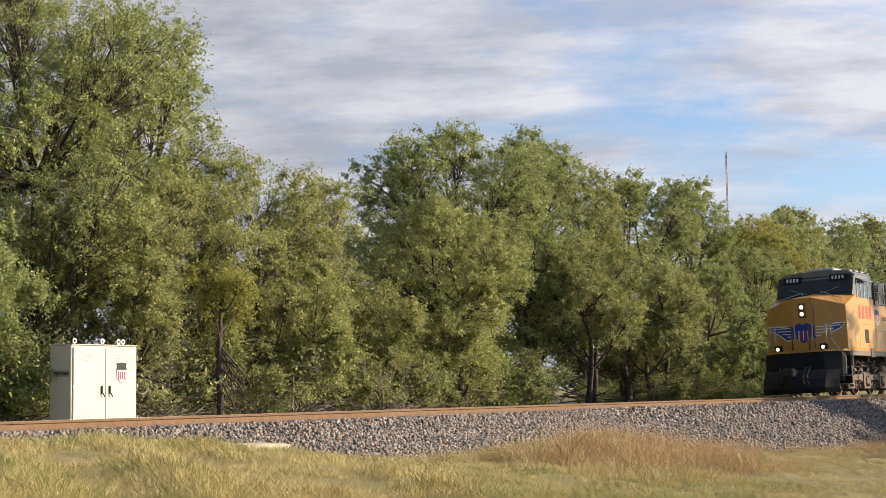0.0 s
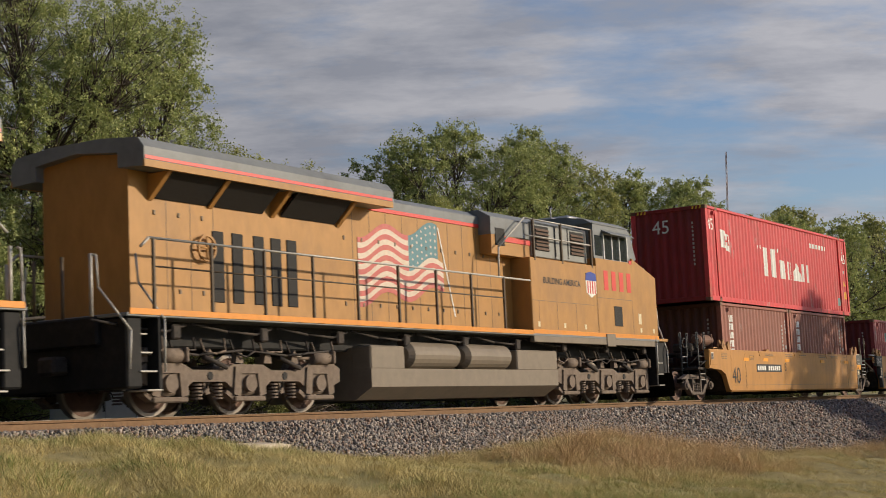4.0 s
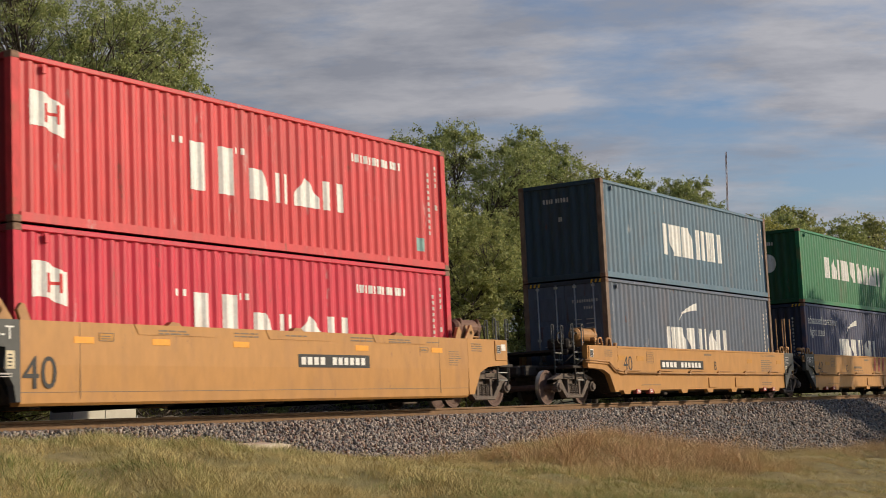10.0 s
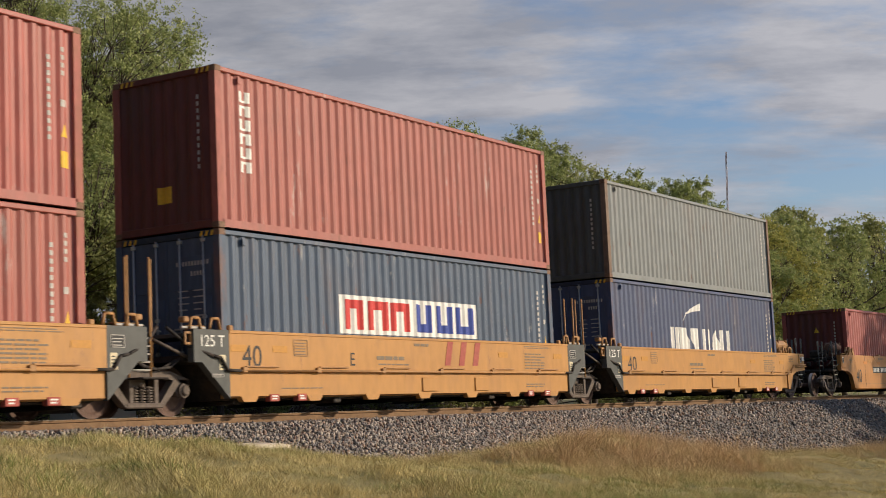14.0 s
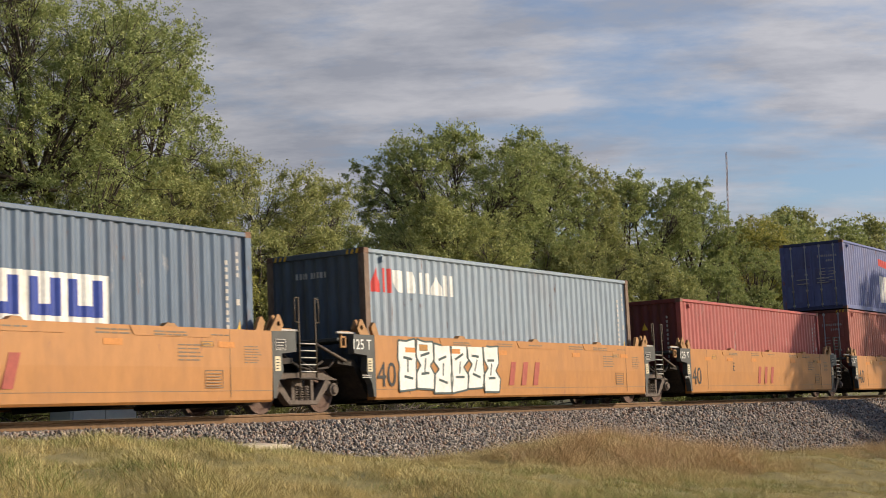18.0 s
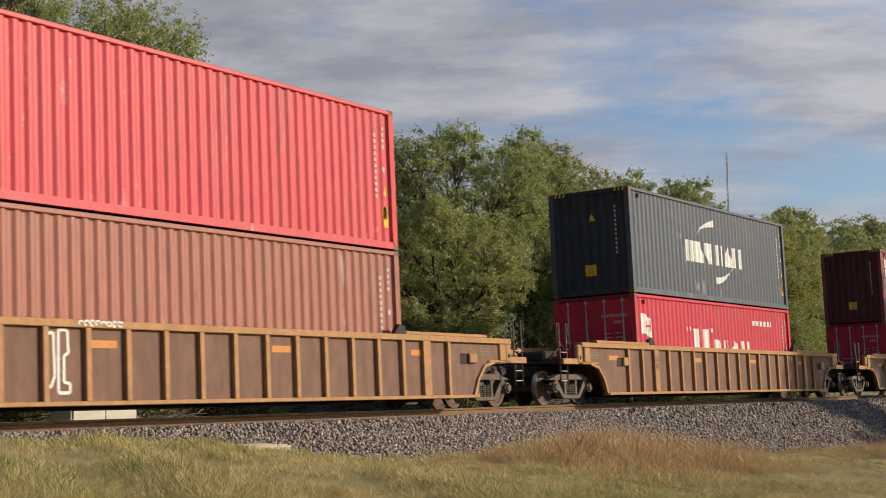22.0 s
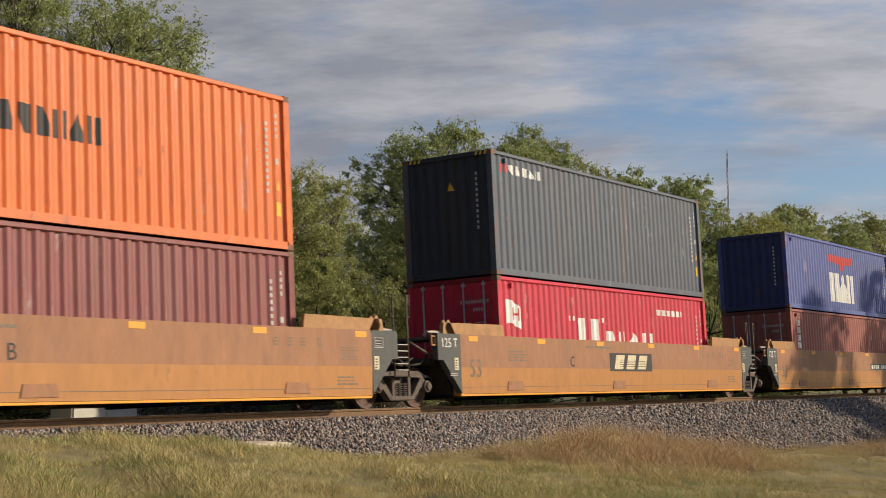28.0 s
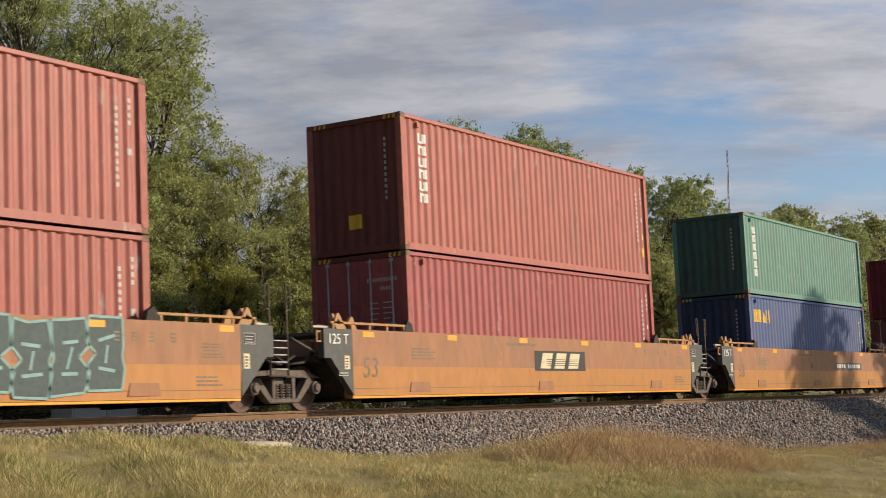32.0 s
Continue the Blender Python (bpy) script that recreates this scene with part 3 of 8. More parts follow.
xs = np.concatenate([[-3000, -900, -300, -120, -60], np.arange(-30, 90, 0.6), [100, 120, 160, 240, 400, 900, 3000]])
ys = np.concatenate([[-3000, -900, -300, -120, -60, -40], np.arange(-30, 20, 0.5), [24, 30, 40, 60, 120, 300, 900, 3000]])
sheet("ground", xs, ys, all_ground, M["soil"], "dry autumn turf sloping down from the railway", "ground")
sheet("ballast_bed", np.concatenate([[-200, -60], np.arange(-20, 100, 0.8), [150, 300, 700]]), np.arange(-5.6, 5.61, 0.2), ballast_z,
      M["ballast_bed"], "bed of crushed grey stone under the track", "ballast")

rng = np.random.default_rng(7)


def scatter_stones(name, n, x0, x1, y0, y1, size, label, gather):
    """Loose stones: squashed, turned octahedra on the ballast's surface."""
    u = rng.random(n)
    x, y = x0 + (x1 - x0) * u ** gather, y0 + (y1 - y0) * rng.random(n)
    z = ballast_z(x, y)
    keep = z > ground_z(x, y) - 0.06
    x, y, z = x[keep], y[keep], z[keep]
    n = len(x)
    octa = np.array([(1, 0, 0), (-1, 0, 0), (0, 1, 0), (0, -1, 0), (0, 0, 1), (0, 0, -1)], float)
    tri = np.array([(0, 2, 4), (2, 1, 4), (1, 3, 4), (3, 0, 4), (2, 0, 5), (1, 2, 5), (3, 1, 5), (0, 3, 5)])
    q = rng.normal(size=(n, 4))
    q /= np.linalg.norm(q, axis=1)[:, None]
    w, a, b, c = q.T
    rot = np.stack([1 - 2 * (b * b + c * c), 2 * (a * b - w * c), 2 * (a * c + w * b), 2 * (a * b + w * c), 1 - 2 * (a * a + c * c), 2 * (b * c - w * a),
                    2 * (a * c - w * b), 2 * (b * c + w * a), 1 - 2 * (a * a + b * b)], 1).reshape(n, 3, 3)
    shape = octa[None] * (size * (0.5 + 0.35 * rng.random((n, 1, 1)) + 0.7 * rng.random((n, 1, 3)))) + rng.normal(size=(n, 6, 3)) * size * 0.24
    v = np.einsum("nij,nkj->nki", rot, shape) + np.stack([x, y, z + size * (1.3 * rng.random(n) - 0.25)], 1)[:, None]
    t = tri[None] + 6 * np.arange(n)[:, None, None]
    return solid(name, raw_mesh(name, v.reshape(-1, 3), t.reshape(-1, 3)), M["stone"], label, "ballast", "stuff")


scatter_stones("ballast_stones", 50000, 9, 34, -4.2, -0.80, 0.036, "loose grey and buff crushed stones of the track bed", 1.0)
scatter_stones("farther_ballast_stones", 22000, 34, 80, -4.8, -0.80, 0.046, "loose grey crushed stones farther along the track bed", 1.3)

# rails, fixed to ties
RAIL = [(-0.07, -0.185), (0.07, -0.185), (0.07, -0.172), (0.014, -0.15), (0.010, -0.05), (0.034, -0.038), (0.036, -0.006), (0.028, 0.0),
        (-0.028, 0.0), (-0.036, -0.006), (-0.034, -0.038), (-0.010, -0.05), (-0.014, -0.15), (-0.07, -0.172)]
track = thing("railway_track", "rusty steel rails on weathered wooden ties in ballast", "track", kind="structure", m=LEAN)
for side in (-0.755, 0.755):
    part("rail", Geo().prism([(side + a, b) for a, b in RAIL], -200, 700, "x"), M["rail_rust"], track, "rusty brown steel rail")
    part("rail_head", Geo().box(-200, 700, side - 0.030, side + 0.030, -0.002, 0.003, 0.002), M["rail_top"], track, "bright worn running surface")
tie_mesh = Geo().box(-0.115, 0.115, -1.3, 1.3, -0.36, -0.186, 0.02).mesh("tie")
plate_mesh = Geo().box(-0.1, 0.1, -0.17, 0.17, -0.186, -0.170, 0.005)
for q in (-0.105, 0.105):
    plate_mesh.box(-0.05, -0.025, q - 0.015, q + 0.015, -0.175, -0.152, 0.006).box(0.03, 0.055, q - 0.015, q + 0.015, -0.175, -0.152, 0.006)
plate_mesh = plate_mesh.mesh("tie_plate")
for k in range(150):
    x = 6 + k * 0.5
    tie = part("tie", tie_mesh, M["tie"], track, m=pose(x, 0, 0, 0, 0, random.uniform(-1, 1)))
    part("tie_plate", plate_mesh, M["rail_rust"], tie, m=pose(0, -0.755, 0))


# grass
def scatter_grass(name, n, near, far, y0, y1, tall, mat, label, patch=None, spot=None, width=0.0029, tuft=16, loose=0.085):
    """Blades: leaning slivers in small tufts over the slope, thinner with the distance from its foot."""
    tufts = n // tuft
    d, a = near * (far / near) ** rng.random(tufts), np.radians(38 + 42 * rng.random(tufts))
    tx, ty = d * np.sin(a), -18.2 + d * np.cos(a)
    keep = (ty > y0) & (ty < y1)
    if patch is not None:
        keep &= np.sin(tx * 0.9 + ty * 1.3) + np.sin(tx * 0.37 - ty * 0.7) + 0.6 * np.sin(tx * 2.1 + ty * 2.7) > patch
    if spot is not None:
        keep &= ((tx - spot[0]) / spot[2]) ** 2 + ((ty - spot[1]) / spot[3]) ** 2 < rng.random(tufts) ** 0.7
    tx, ty = tx[keep], ty[keep]
    tufts = len(tx)
    x, y = np.repeat(tx, tuft) + rng.normal(size=tufts * tuft) * loose, np.repeat(ty, tuft) + rng.normal(size=tufts * tuft) * loose
    z = ground_z(x, y) - 0.01
    over = ((ballast_z(x, y) < z + 0.05) | (np.abs(y) > 6)) & (np.hypot((x - 19.2) / 0.9, (y + 2.8) / 0.42) > 1)
    x, y, z = x[over], y[over], z[over]
    n = len(x)
    lush = 0.82 + 0.16 * np.sin(x * 0.8 + y * 1.1) + 0.14 * np.sin(x * 2.3 - y * 1.7) + 0.12 * np.sin(x * 5.1 + y * 3.9)
    lush = lush * np.where(np.hypot((x - 18.2) / 1.6, (y + 3.5) / 0.9) < 1, 0.45, 1.0)
    big = np.repeat(0.45 + 0.95 * rng.random(tufts) ** 1.5, tuft)[over]          # each tuft has its own height
    h = tall * big * (0.5 + 0.75 * rng.random(n)) * np.clip(lush, 0.35, 1.4)
    way = np.repeat(rng.normal(size=(tufts, 2)) * 0.35, tuft, 0)[over]
    lean = (way + rng.normal(size=(n, 2)) * 0.8) * h[:, None] + np.array([-0.10, 0.05]) * h[:, None]
    a = rng.random(n) * np.pi
    wx, wy = np.cos(a) * width, np.sin(a) * width
    p0 = np.stack([x - wx, y - wy, z], 1)
    p1 = np.stack([x + wx, y + wy, z], 1)
    p3 = np.stack([x + lean[:, 0], y + lean[:, 1], z + h], 1)
    v = np.stack([p0, p1, p3], 1).reshape(-1, 3)
    return solid(name, raw_mesh(name, v, np.arange(n * 3).reshape(-1, 3)), mat, label, "grass", "stuff")


scatter_grass("grass", 740000, 8.5, 62, -16, -2.2, 0.11, M["grass"], "yellow-green autumn grass on the slope below the track")
scatter_grass("green_grass", 330000, 8.5, 50, -16, -3.2, 0.11, M["grass_green"], "patches of greener grass on the slope", 0.1)
scatter_grass("straw_grass", 380000, 23, 55, -9.0, -2.6, 0.23, M["grass_straw"], "taller straw-coloured grass in tufts at the foot of the bank", -0.3)
scatter_grass("russet_grass", 70000, 20, 38, -8.5, -3.6, 0.46, M["grass_red"], "russet seeding grass on the mound", None, (29.3, -5.6, 2.6, 1.3), width=0.0034, tuft=22, loose=0.07)
scatter_grass("dry_grass", 380000, 26, 62, -9.5, -3.4, 0.46, M["grass_red"], "russet seeding grass in loose patches", 0.55, width=0.0034, tuft=22, loose=0.08)
scatter_grass("red_tufts", 9000, 17, 36, -4.7, -3.0, 0.17, M["grass_red"], "thin russet tufts at the foot of the ballast", 0.4, tuft=10, loose=0.10)
scatter_grass("verge_weeds", 22000, 25, 80, 2.6, 7.5, 0.25, M["grass"], "green weeds along the far side of the track")

# concrete slab at the foot of the ballast
slab = Geo().prism([(-0.64, -0.07), (0.62, -0.09), (0.64, 0.075), (0.42, 0.10), (-0.55, 0.095), (-0.65, 0.06)], -0.22, 0.22)
solid("concrete_slab", slab, M["concrete"], "pale concrete slab lying at the foot of the ballast", "concrete slab", m=pose(19.3, -2.62, -0.50, 2, 1, 4))


# ---------- trees ----------
def limb_points(p, q, sag, steps=5):
    p, q = np.array(p), np.array(q)
    k = np.linspace(0, 1, steps)[:, None]
    mid = (p + q) / 2 + sag
    return (1 - k) ** 2 * p + 2 * k * (1 - k) * mid + k ** 2 * q


def limbs(geo, pts, r0, r1, n=6):
    rad = np.linspace(r0, r1, len(pts))
    for i in range(len(pts) - 1):
        geo.tube(pts[i], pts[i + 1], float(rad[i]), float(rad[i + 1]), n, caps=False)


def grow(seed, height, spread, leaves, base=0.25, leaf=0.06, lobes=16, bare=0.0, top=0.5, puff=1.0, stems=1):
    """Meshes of one tree: forked trunks with limbs, and a crown of rounded lobes, each of many small leafy sprays with gaps between.
    base: where the crown begins, of its height; top: how full the crown's head is; puff: how far the sprays stand apart."""
    g = np.random.default_rng(seed)
    wood = Geo()
    tr = 0.013 * height + 0.03
    zb = height * base
    forks = []
    for k in range(stems):
        foot = np.array([0.28 * spread * (k - (stems - 1) / 2) + 0.1 * g.normal(), 0.2 * g.normal() * (stems > 1), -0.4])
        fork = foot * np.array([1.5, 1.5, 0]) + np.array([0.07 * spread * g.normal(), 0.07 * spread * g.normal(), max(zb * 0.8, height * 0.12)])
        limbs(wood, limb_points(foot, fork, g.normal(size=3) * 0.15, 5), tr * 1.2, tr * 0.85, 9)
        second = fork + np.array([spread * 0.10 * g.normal(), spread * 0.10 * g.normal(), (height - fork[2]) * 0.42])
        limbs(wood, limb_points(fork, second, g.normal(size=3) * 0.15, 5), tr * 0.8, tr * 0.45, 7)
        forks.append((fork, second))
    centres, outs, weight = [], [], []
    for i in range(lobes):
        a = 2.4 * i + g.random() * 1.2
        f = (i + 0.5) / lobes
        wide = np.sin(np.pi * (0.14 + (0.86 - 0.36 * top) * f)) ** 0.7
        r = spread * wide * (0.30 + 0.48 * g.random() ** 0.7) if f < 0.93 else 0.15 * spread * g.random()
        rl = spread * (0.20 + 0.15 * g.random()) + 0.12
        rz = min(rl * 0.75, height * 0.16)
        c = np.array([r * np.cos(a), r * np.sin(a), zb + rz * 0.6 + (height - zb - 1.7 * rz) * f])
        fork, second = forks[i % stems]
        pts = limb_points(second if f > 0.4 else fork, c, np.array([0, 0, -0.05 * height]) + g.normal(size=3) * 0.2, 7)
        limbs(wood, pts, tr * 0.42, tr * 0.13)
        m = int(18 + 26 * rl)
        d = g.normal(size=(m, 3)) + np.array([0, 0, 0.25])
        d /= np.linalg.norm(d, axis=1)[:, None]
        q = c + d * np.array([rl, rl, rz]) * (0.40 + 0.62 * g.random(m) ** 0.6)[:, None]
        q[:, 2] = np.maximum(q[:, 2], 0.25 + 0.3 * g.random(m))
        for k in range(0, m, 2):
            limbs(wood, limb_points(pts[g.integers(4, 7)], q[k], g.normal(size=3) * 0.15, 3), tr * 0.10, 0.006, 3)
        centres.append(q)
        outs.append(d)
        weight.append((0.25 + g.random(m)) * (0.55 + 0.9 * g.random()))
    for _ in range(int(6 + 34 * bare)):
        a, r = g.random() * 2 * np.pi, spread * (0.5 + 0.6 * g.random())
        fork = forks[g.integers(stems)][0]
        q = np.array([r * np.cos(a), r * np.sin(a), height * (0.03 + 0.30 * g.random())])
        limbs(wood, limb_points(fork * (0.3 + 0.7 * g.random()), q, g.normal(size=3) * 0.35, 5), 0.028, 0.007, 4)
    centres, outs, weight = np.concatenate(centres), np.concatenate(outs), np.concatenate(weight)
    per = 6                                            # sprays to a clump
    n = len(centres) * per
    way = np.repeat(outs, per, 0) * 0.6 + g.normal(size=(n, 3)) * np.array([0.8, 0.8, 0.55]) + np.array([0, 0, 0.12])
    way /= np.linalg.norm(way, axis=1)[:, None]
    long = (0.20 + 0.50 * g.random(n) ** 1.5) * puff
    start = np.repeat(centres, per, 0) - way * 0.10
    chance = np.repeat(weight, per) * (0.4 + g.random(n))
    pick = g.choice(n, leaves, p=chance / chance.sum())
    u = g.random(leaves) ** 0.75
    pos = start[pick] + way[pick] * (long[pick] * u)[:, None] + g.normal(size=(leaves, 3)) * (0.02 + 0.025 * puff)
    pos[:, 2] -= 0.16 * long[pick] * u * u
    pos[:, 2] = np.maximum(pos[:, 2], 0.05)
    pos[:, 2] *= height / np.quantile(pos[:, 2], 0.9985)
    face = 0.35 * np.repeat(outs, per, 0)[pick] + np.array([0, 0, 0.35]) + 0.15 * np.array(to_sun) + 0.55 * g.normal(size=(leaves, 3))
    face /= np.linalg.norm(face, axis=1)[:, None]
    along = way[pick] + 0.9 * g.normal(size=(leaves, 3))
    along -= face * np.sum(along * face, axis=1)[:, None]
    along /= np.linalg.norm(along, axis=1)[:, None] + 1e-9
    side = np.cross(face, along)
    s = leaf * (0.6 + 0.8 * g.random(leaves))[:, None]
    v = np.stack([pos - side * s * 0.34, pos + side * s * 0.34, pos + along * s], 1).reshape(-1, 3)
    return wood.mesh("trunk"), raw_mesh("crown", v, np.arange(leaves * 3).reshape(-1, 3))


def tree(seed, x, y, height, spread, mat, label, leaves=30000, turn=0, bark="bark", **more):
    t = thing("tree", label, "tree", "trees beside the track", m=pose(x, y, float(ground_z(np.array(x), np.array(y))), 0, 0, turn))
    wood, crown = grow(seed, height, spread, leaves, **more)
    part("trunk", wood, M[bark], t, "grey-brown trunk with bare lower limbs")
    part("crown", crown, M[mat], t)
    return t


ELM, OLIVE, YELLOW = "elm with small green autumn leaves behind the track", "olive-green tree in dense leaf behind the track", "tree with yellowing autumn leaves"
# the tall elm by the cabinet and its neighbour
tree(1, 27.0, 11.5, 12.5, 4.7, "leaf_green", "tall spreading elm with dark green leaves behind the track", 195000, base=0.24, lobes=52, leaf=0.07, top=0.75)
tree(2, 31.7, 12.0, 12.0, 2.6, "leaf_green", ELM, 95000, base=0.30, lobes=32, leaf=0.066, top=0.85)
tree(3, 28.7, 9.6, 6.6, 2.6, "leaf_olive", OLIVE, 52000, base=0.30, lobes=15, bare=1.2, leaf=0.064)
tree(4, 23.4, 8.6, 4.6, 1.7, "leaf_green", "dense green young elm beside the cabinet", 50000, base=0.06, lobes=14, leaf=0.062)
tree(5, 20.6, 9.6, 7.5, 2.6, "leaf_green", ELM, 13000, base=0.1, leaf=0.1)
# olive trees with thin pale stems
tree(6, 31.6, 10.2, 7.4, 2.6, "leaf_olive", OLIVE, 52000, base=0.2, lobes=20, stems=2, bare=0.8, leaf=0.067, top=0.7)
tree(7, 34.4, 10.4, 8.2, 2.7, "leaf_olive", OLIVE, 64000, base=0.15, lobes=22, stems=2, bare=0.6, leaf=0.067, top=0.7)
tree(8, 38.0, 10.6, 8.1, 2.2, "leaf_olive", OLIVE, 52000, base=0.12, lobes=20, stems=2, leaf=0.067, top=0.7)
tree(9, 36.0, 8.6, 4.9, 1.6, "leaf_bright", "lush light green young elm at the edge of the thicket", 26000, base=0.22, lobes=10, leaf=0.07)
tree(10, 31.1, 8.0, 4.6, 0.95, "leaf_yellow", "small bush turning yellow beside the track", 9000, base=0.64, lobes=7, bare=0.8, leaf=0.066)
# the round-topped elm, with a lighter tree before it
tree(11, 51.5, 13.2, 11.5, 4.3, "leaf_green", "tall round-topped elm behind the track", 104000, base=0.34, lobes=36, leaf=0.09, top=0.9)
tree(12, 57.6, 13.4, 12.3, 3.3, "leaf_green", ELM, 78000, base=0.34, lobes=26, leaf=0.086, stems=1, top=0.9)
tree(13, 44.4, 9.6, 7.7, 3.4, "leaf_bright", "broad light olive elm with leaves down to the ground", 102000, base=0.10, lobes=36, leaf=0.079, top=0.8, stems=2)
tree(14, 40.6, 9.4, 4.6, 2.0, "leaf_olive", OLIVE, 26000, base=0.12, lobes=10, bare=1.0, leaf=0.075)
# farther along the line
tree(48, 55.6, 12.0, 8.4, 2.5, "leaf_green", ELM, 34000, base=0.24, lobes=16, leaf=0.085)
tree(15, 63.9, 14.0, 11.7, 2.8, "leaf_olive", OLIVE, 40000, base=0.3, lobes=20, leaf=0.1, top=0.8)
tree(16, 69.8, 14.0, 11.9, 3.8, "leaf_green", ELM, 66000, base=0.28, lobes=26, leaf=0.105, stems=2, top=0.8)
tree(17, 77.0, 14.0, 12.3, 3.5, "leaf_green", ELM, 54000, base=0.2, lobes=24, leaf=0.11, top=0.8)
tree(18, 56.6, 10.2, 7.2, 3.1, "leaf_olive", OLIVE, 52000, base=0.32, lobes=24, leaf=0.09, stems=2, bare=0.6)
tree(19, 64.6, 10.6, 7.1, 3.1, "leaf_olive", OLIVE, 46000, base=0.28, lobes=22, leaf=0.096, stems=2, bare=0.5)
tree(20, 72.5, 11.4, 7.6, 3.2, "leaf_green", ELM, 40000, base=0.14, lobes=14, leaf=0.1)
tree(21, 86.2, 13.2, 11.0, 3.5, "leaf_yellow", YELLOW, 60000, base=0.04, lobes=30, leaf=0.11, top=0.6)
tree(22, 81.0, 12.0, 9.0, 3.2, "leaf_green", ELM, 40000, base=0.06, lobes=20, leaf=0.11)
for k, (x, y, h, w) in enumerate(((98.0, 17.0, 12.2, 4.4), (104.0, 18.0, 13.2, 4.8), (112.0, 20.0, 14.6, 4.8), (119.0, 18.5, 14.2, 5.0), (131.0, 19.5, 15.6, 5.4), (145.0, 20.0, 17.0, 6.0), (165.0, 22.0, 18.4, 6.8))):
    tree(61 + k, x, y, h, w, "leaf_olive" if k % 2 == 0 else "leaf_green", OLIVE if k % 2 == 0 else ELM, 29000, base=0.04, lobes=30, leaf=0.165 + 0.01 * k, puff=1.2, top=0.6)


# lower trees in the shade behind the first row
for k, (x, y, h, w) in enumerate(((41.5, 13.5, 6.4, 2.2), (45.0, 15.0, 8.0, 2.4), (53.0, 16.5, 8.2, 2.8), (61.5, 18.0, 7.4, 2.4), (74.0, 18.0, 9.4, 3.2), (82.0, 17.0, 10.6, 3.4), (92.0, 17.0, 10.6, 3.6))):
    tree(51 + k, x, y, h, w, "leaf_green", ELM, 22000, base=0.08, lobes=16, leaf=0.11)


# thicket under and between the trees
def shrub_kind(seed, mat, leaves, bare):
    t = thing("shrub", "tangled roadside shrub with bare grey twigs" if bare > 1 else "dense green shrub under the trees", "shrub", "shrubs under the trees", m=pose(0, 0, -0.5))
    wood, crown = grow(seed, 2.1, 1.3, leaves, base=0.05, leaf=0.076, bare=bare, lobes=6, puff=0.8)
    part("stem", wood, M["bark_pale"] if bare > 1 else M["bark"], t)
    part("crown", crown, M[mat], t)
    return t


kinds = [shrub_kind(61, "leaf_green", 4600, 0.5), shrub_kind(62, "leaf_olive", 4200, 1.1), shrub_kind(63, "leaf_dark", 5000, 0.3), shrub_kind(64, "leaf_olive", 900, 2.6)]
spots = random.Random(3)
placed = 0


def shrub(kind_, x, y, scale):
    """Puts one more shrub of a kind in its place; the first of each kind is the one that was built."""
    global placed
    m = pose(x, y, float(ground_z(np.array(x), np.array(y))) - 0.05, 0, 0, spots.uniform(0, 360)) @ Matrix.Scale(scale, 4)
    if placed < 4:
        kinds[placed].matrix_basis = m
    else:
        copy_thing(kinds[kind_], m)
    placed += 1


# ragged front row: leafy by the cabinet, twiggy behind it, leafy again under the light elm, open among the far trunks
for k in range(30):
    x, y = 17.0 + 1.12 * k + spots.uniform(-0.4, 0.4), 8.2 + spots.uniform(0, 1.2)
    if 25.2 < x < 31.0:
        shrub(3, x, y, 0.9 + 0.4 * spots.random())
    elif x < 25.2:
        shrub((0, 1, 2)[k % 3], x, y, 0.8 + 0.5 * spots.random())
    else:
        shrub((1, 3, 0, 2, 3)[k % 5], x, y, 0.75 + 0.45 * spots.random())
for k in range(13):
    x, y = 50.5 + 2.5 * k + spots.uniform(-0.7, 0.7), 10.2 + spots.uniform(0, 2.0)
    shrub((2, 3, 2, 0)[k % 4], x, y, 0.55 + 0.35 * spots.random())
# a darker thicket behind, with gaps through which the sky shows
for k in range(34):
    x, y = 26 + k * 2.3 + spots.uniform(-0.7, 0.7), 13.5 + spots.uniform(0, 3.5) + 0.05 * k
    if 34.6 < x < 36.6 or 62.0 < x < 68.0:
        continue
    shrub(2 if k % 3 else 0, x, y, 1.3 + 0.7 * spots.random())

# unseen trees added towards the train's front, blocking low sky light from container ends
for k, (x, y) in enumerate(((14.0, 9.5), (6.0, 10.5), (-3.0, 9.0), (-13.0, 10.5), (-25.0, 9.5), (-40.0, 10.0))):
    copy_thing(bpy.data.objects["tree.004"], pose(x, y, -0.5, 0, 0, 70 * k) @ Matrix.Scale(1.2, 4))
# trees outside the view, whose shadow falls on the passing train and the bank
SHADE = "tree on the camera's side of the line, shading the train"
tree(41, 60.6, -13.0, 11.9, 3.9, "leaf_green", SHADE, 26000, leaf=0.14, base=0.44, lobes=24, top=0.0)
tree(44, 55.8, -13.0, 5.6, 2.6, "leaf_green", SHADE, 16000, leaf=0.12, base=0.05)
tree(46, 39.0, -13.2, 3.4, 1.9, "leaf_olive", SHADE, 9000, leaf=0.11, base=0.05)
tree(47, 45.5, -13.2, 4.0, 2.2, "leaf_olive", SHADE, 10000, leaf=0.11, base=0.05)
tree(45, 51.3, -13.2, 4.8, 2.3, "leaf_olive", SHADE, 12000, leaf=0.12, base=0.05)
tree(42, 68.3, -12.0, 12.6, 2.6, "leaf_green", SHADE, 18000, base=0.30, leaf=0.15)
tree(43, 76.5, -12.5, 13.4, 3.8, "leaf_green", SHADE, 18000, base=0.15, leaf=0.16)

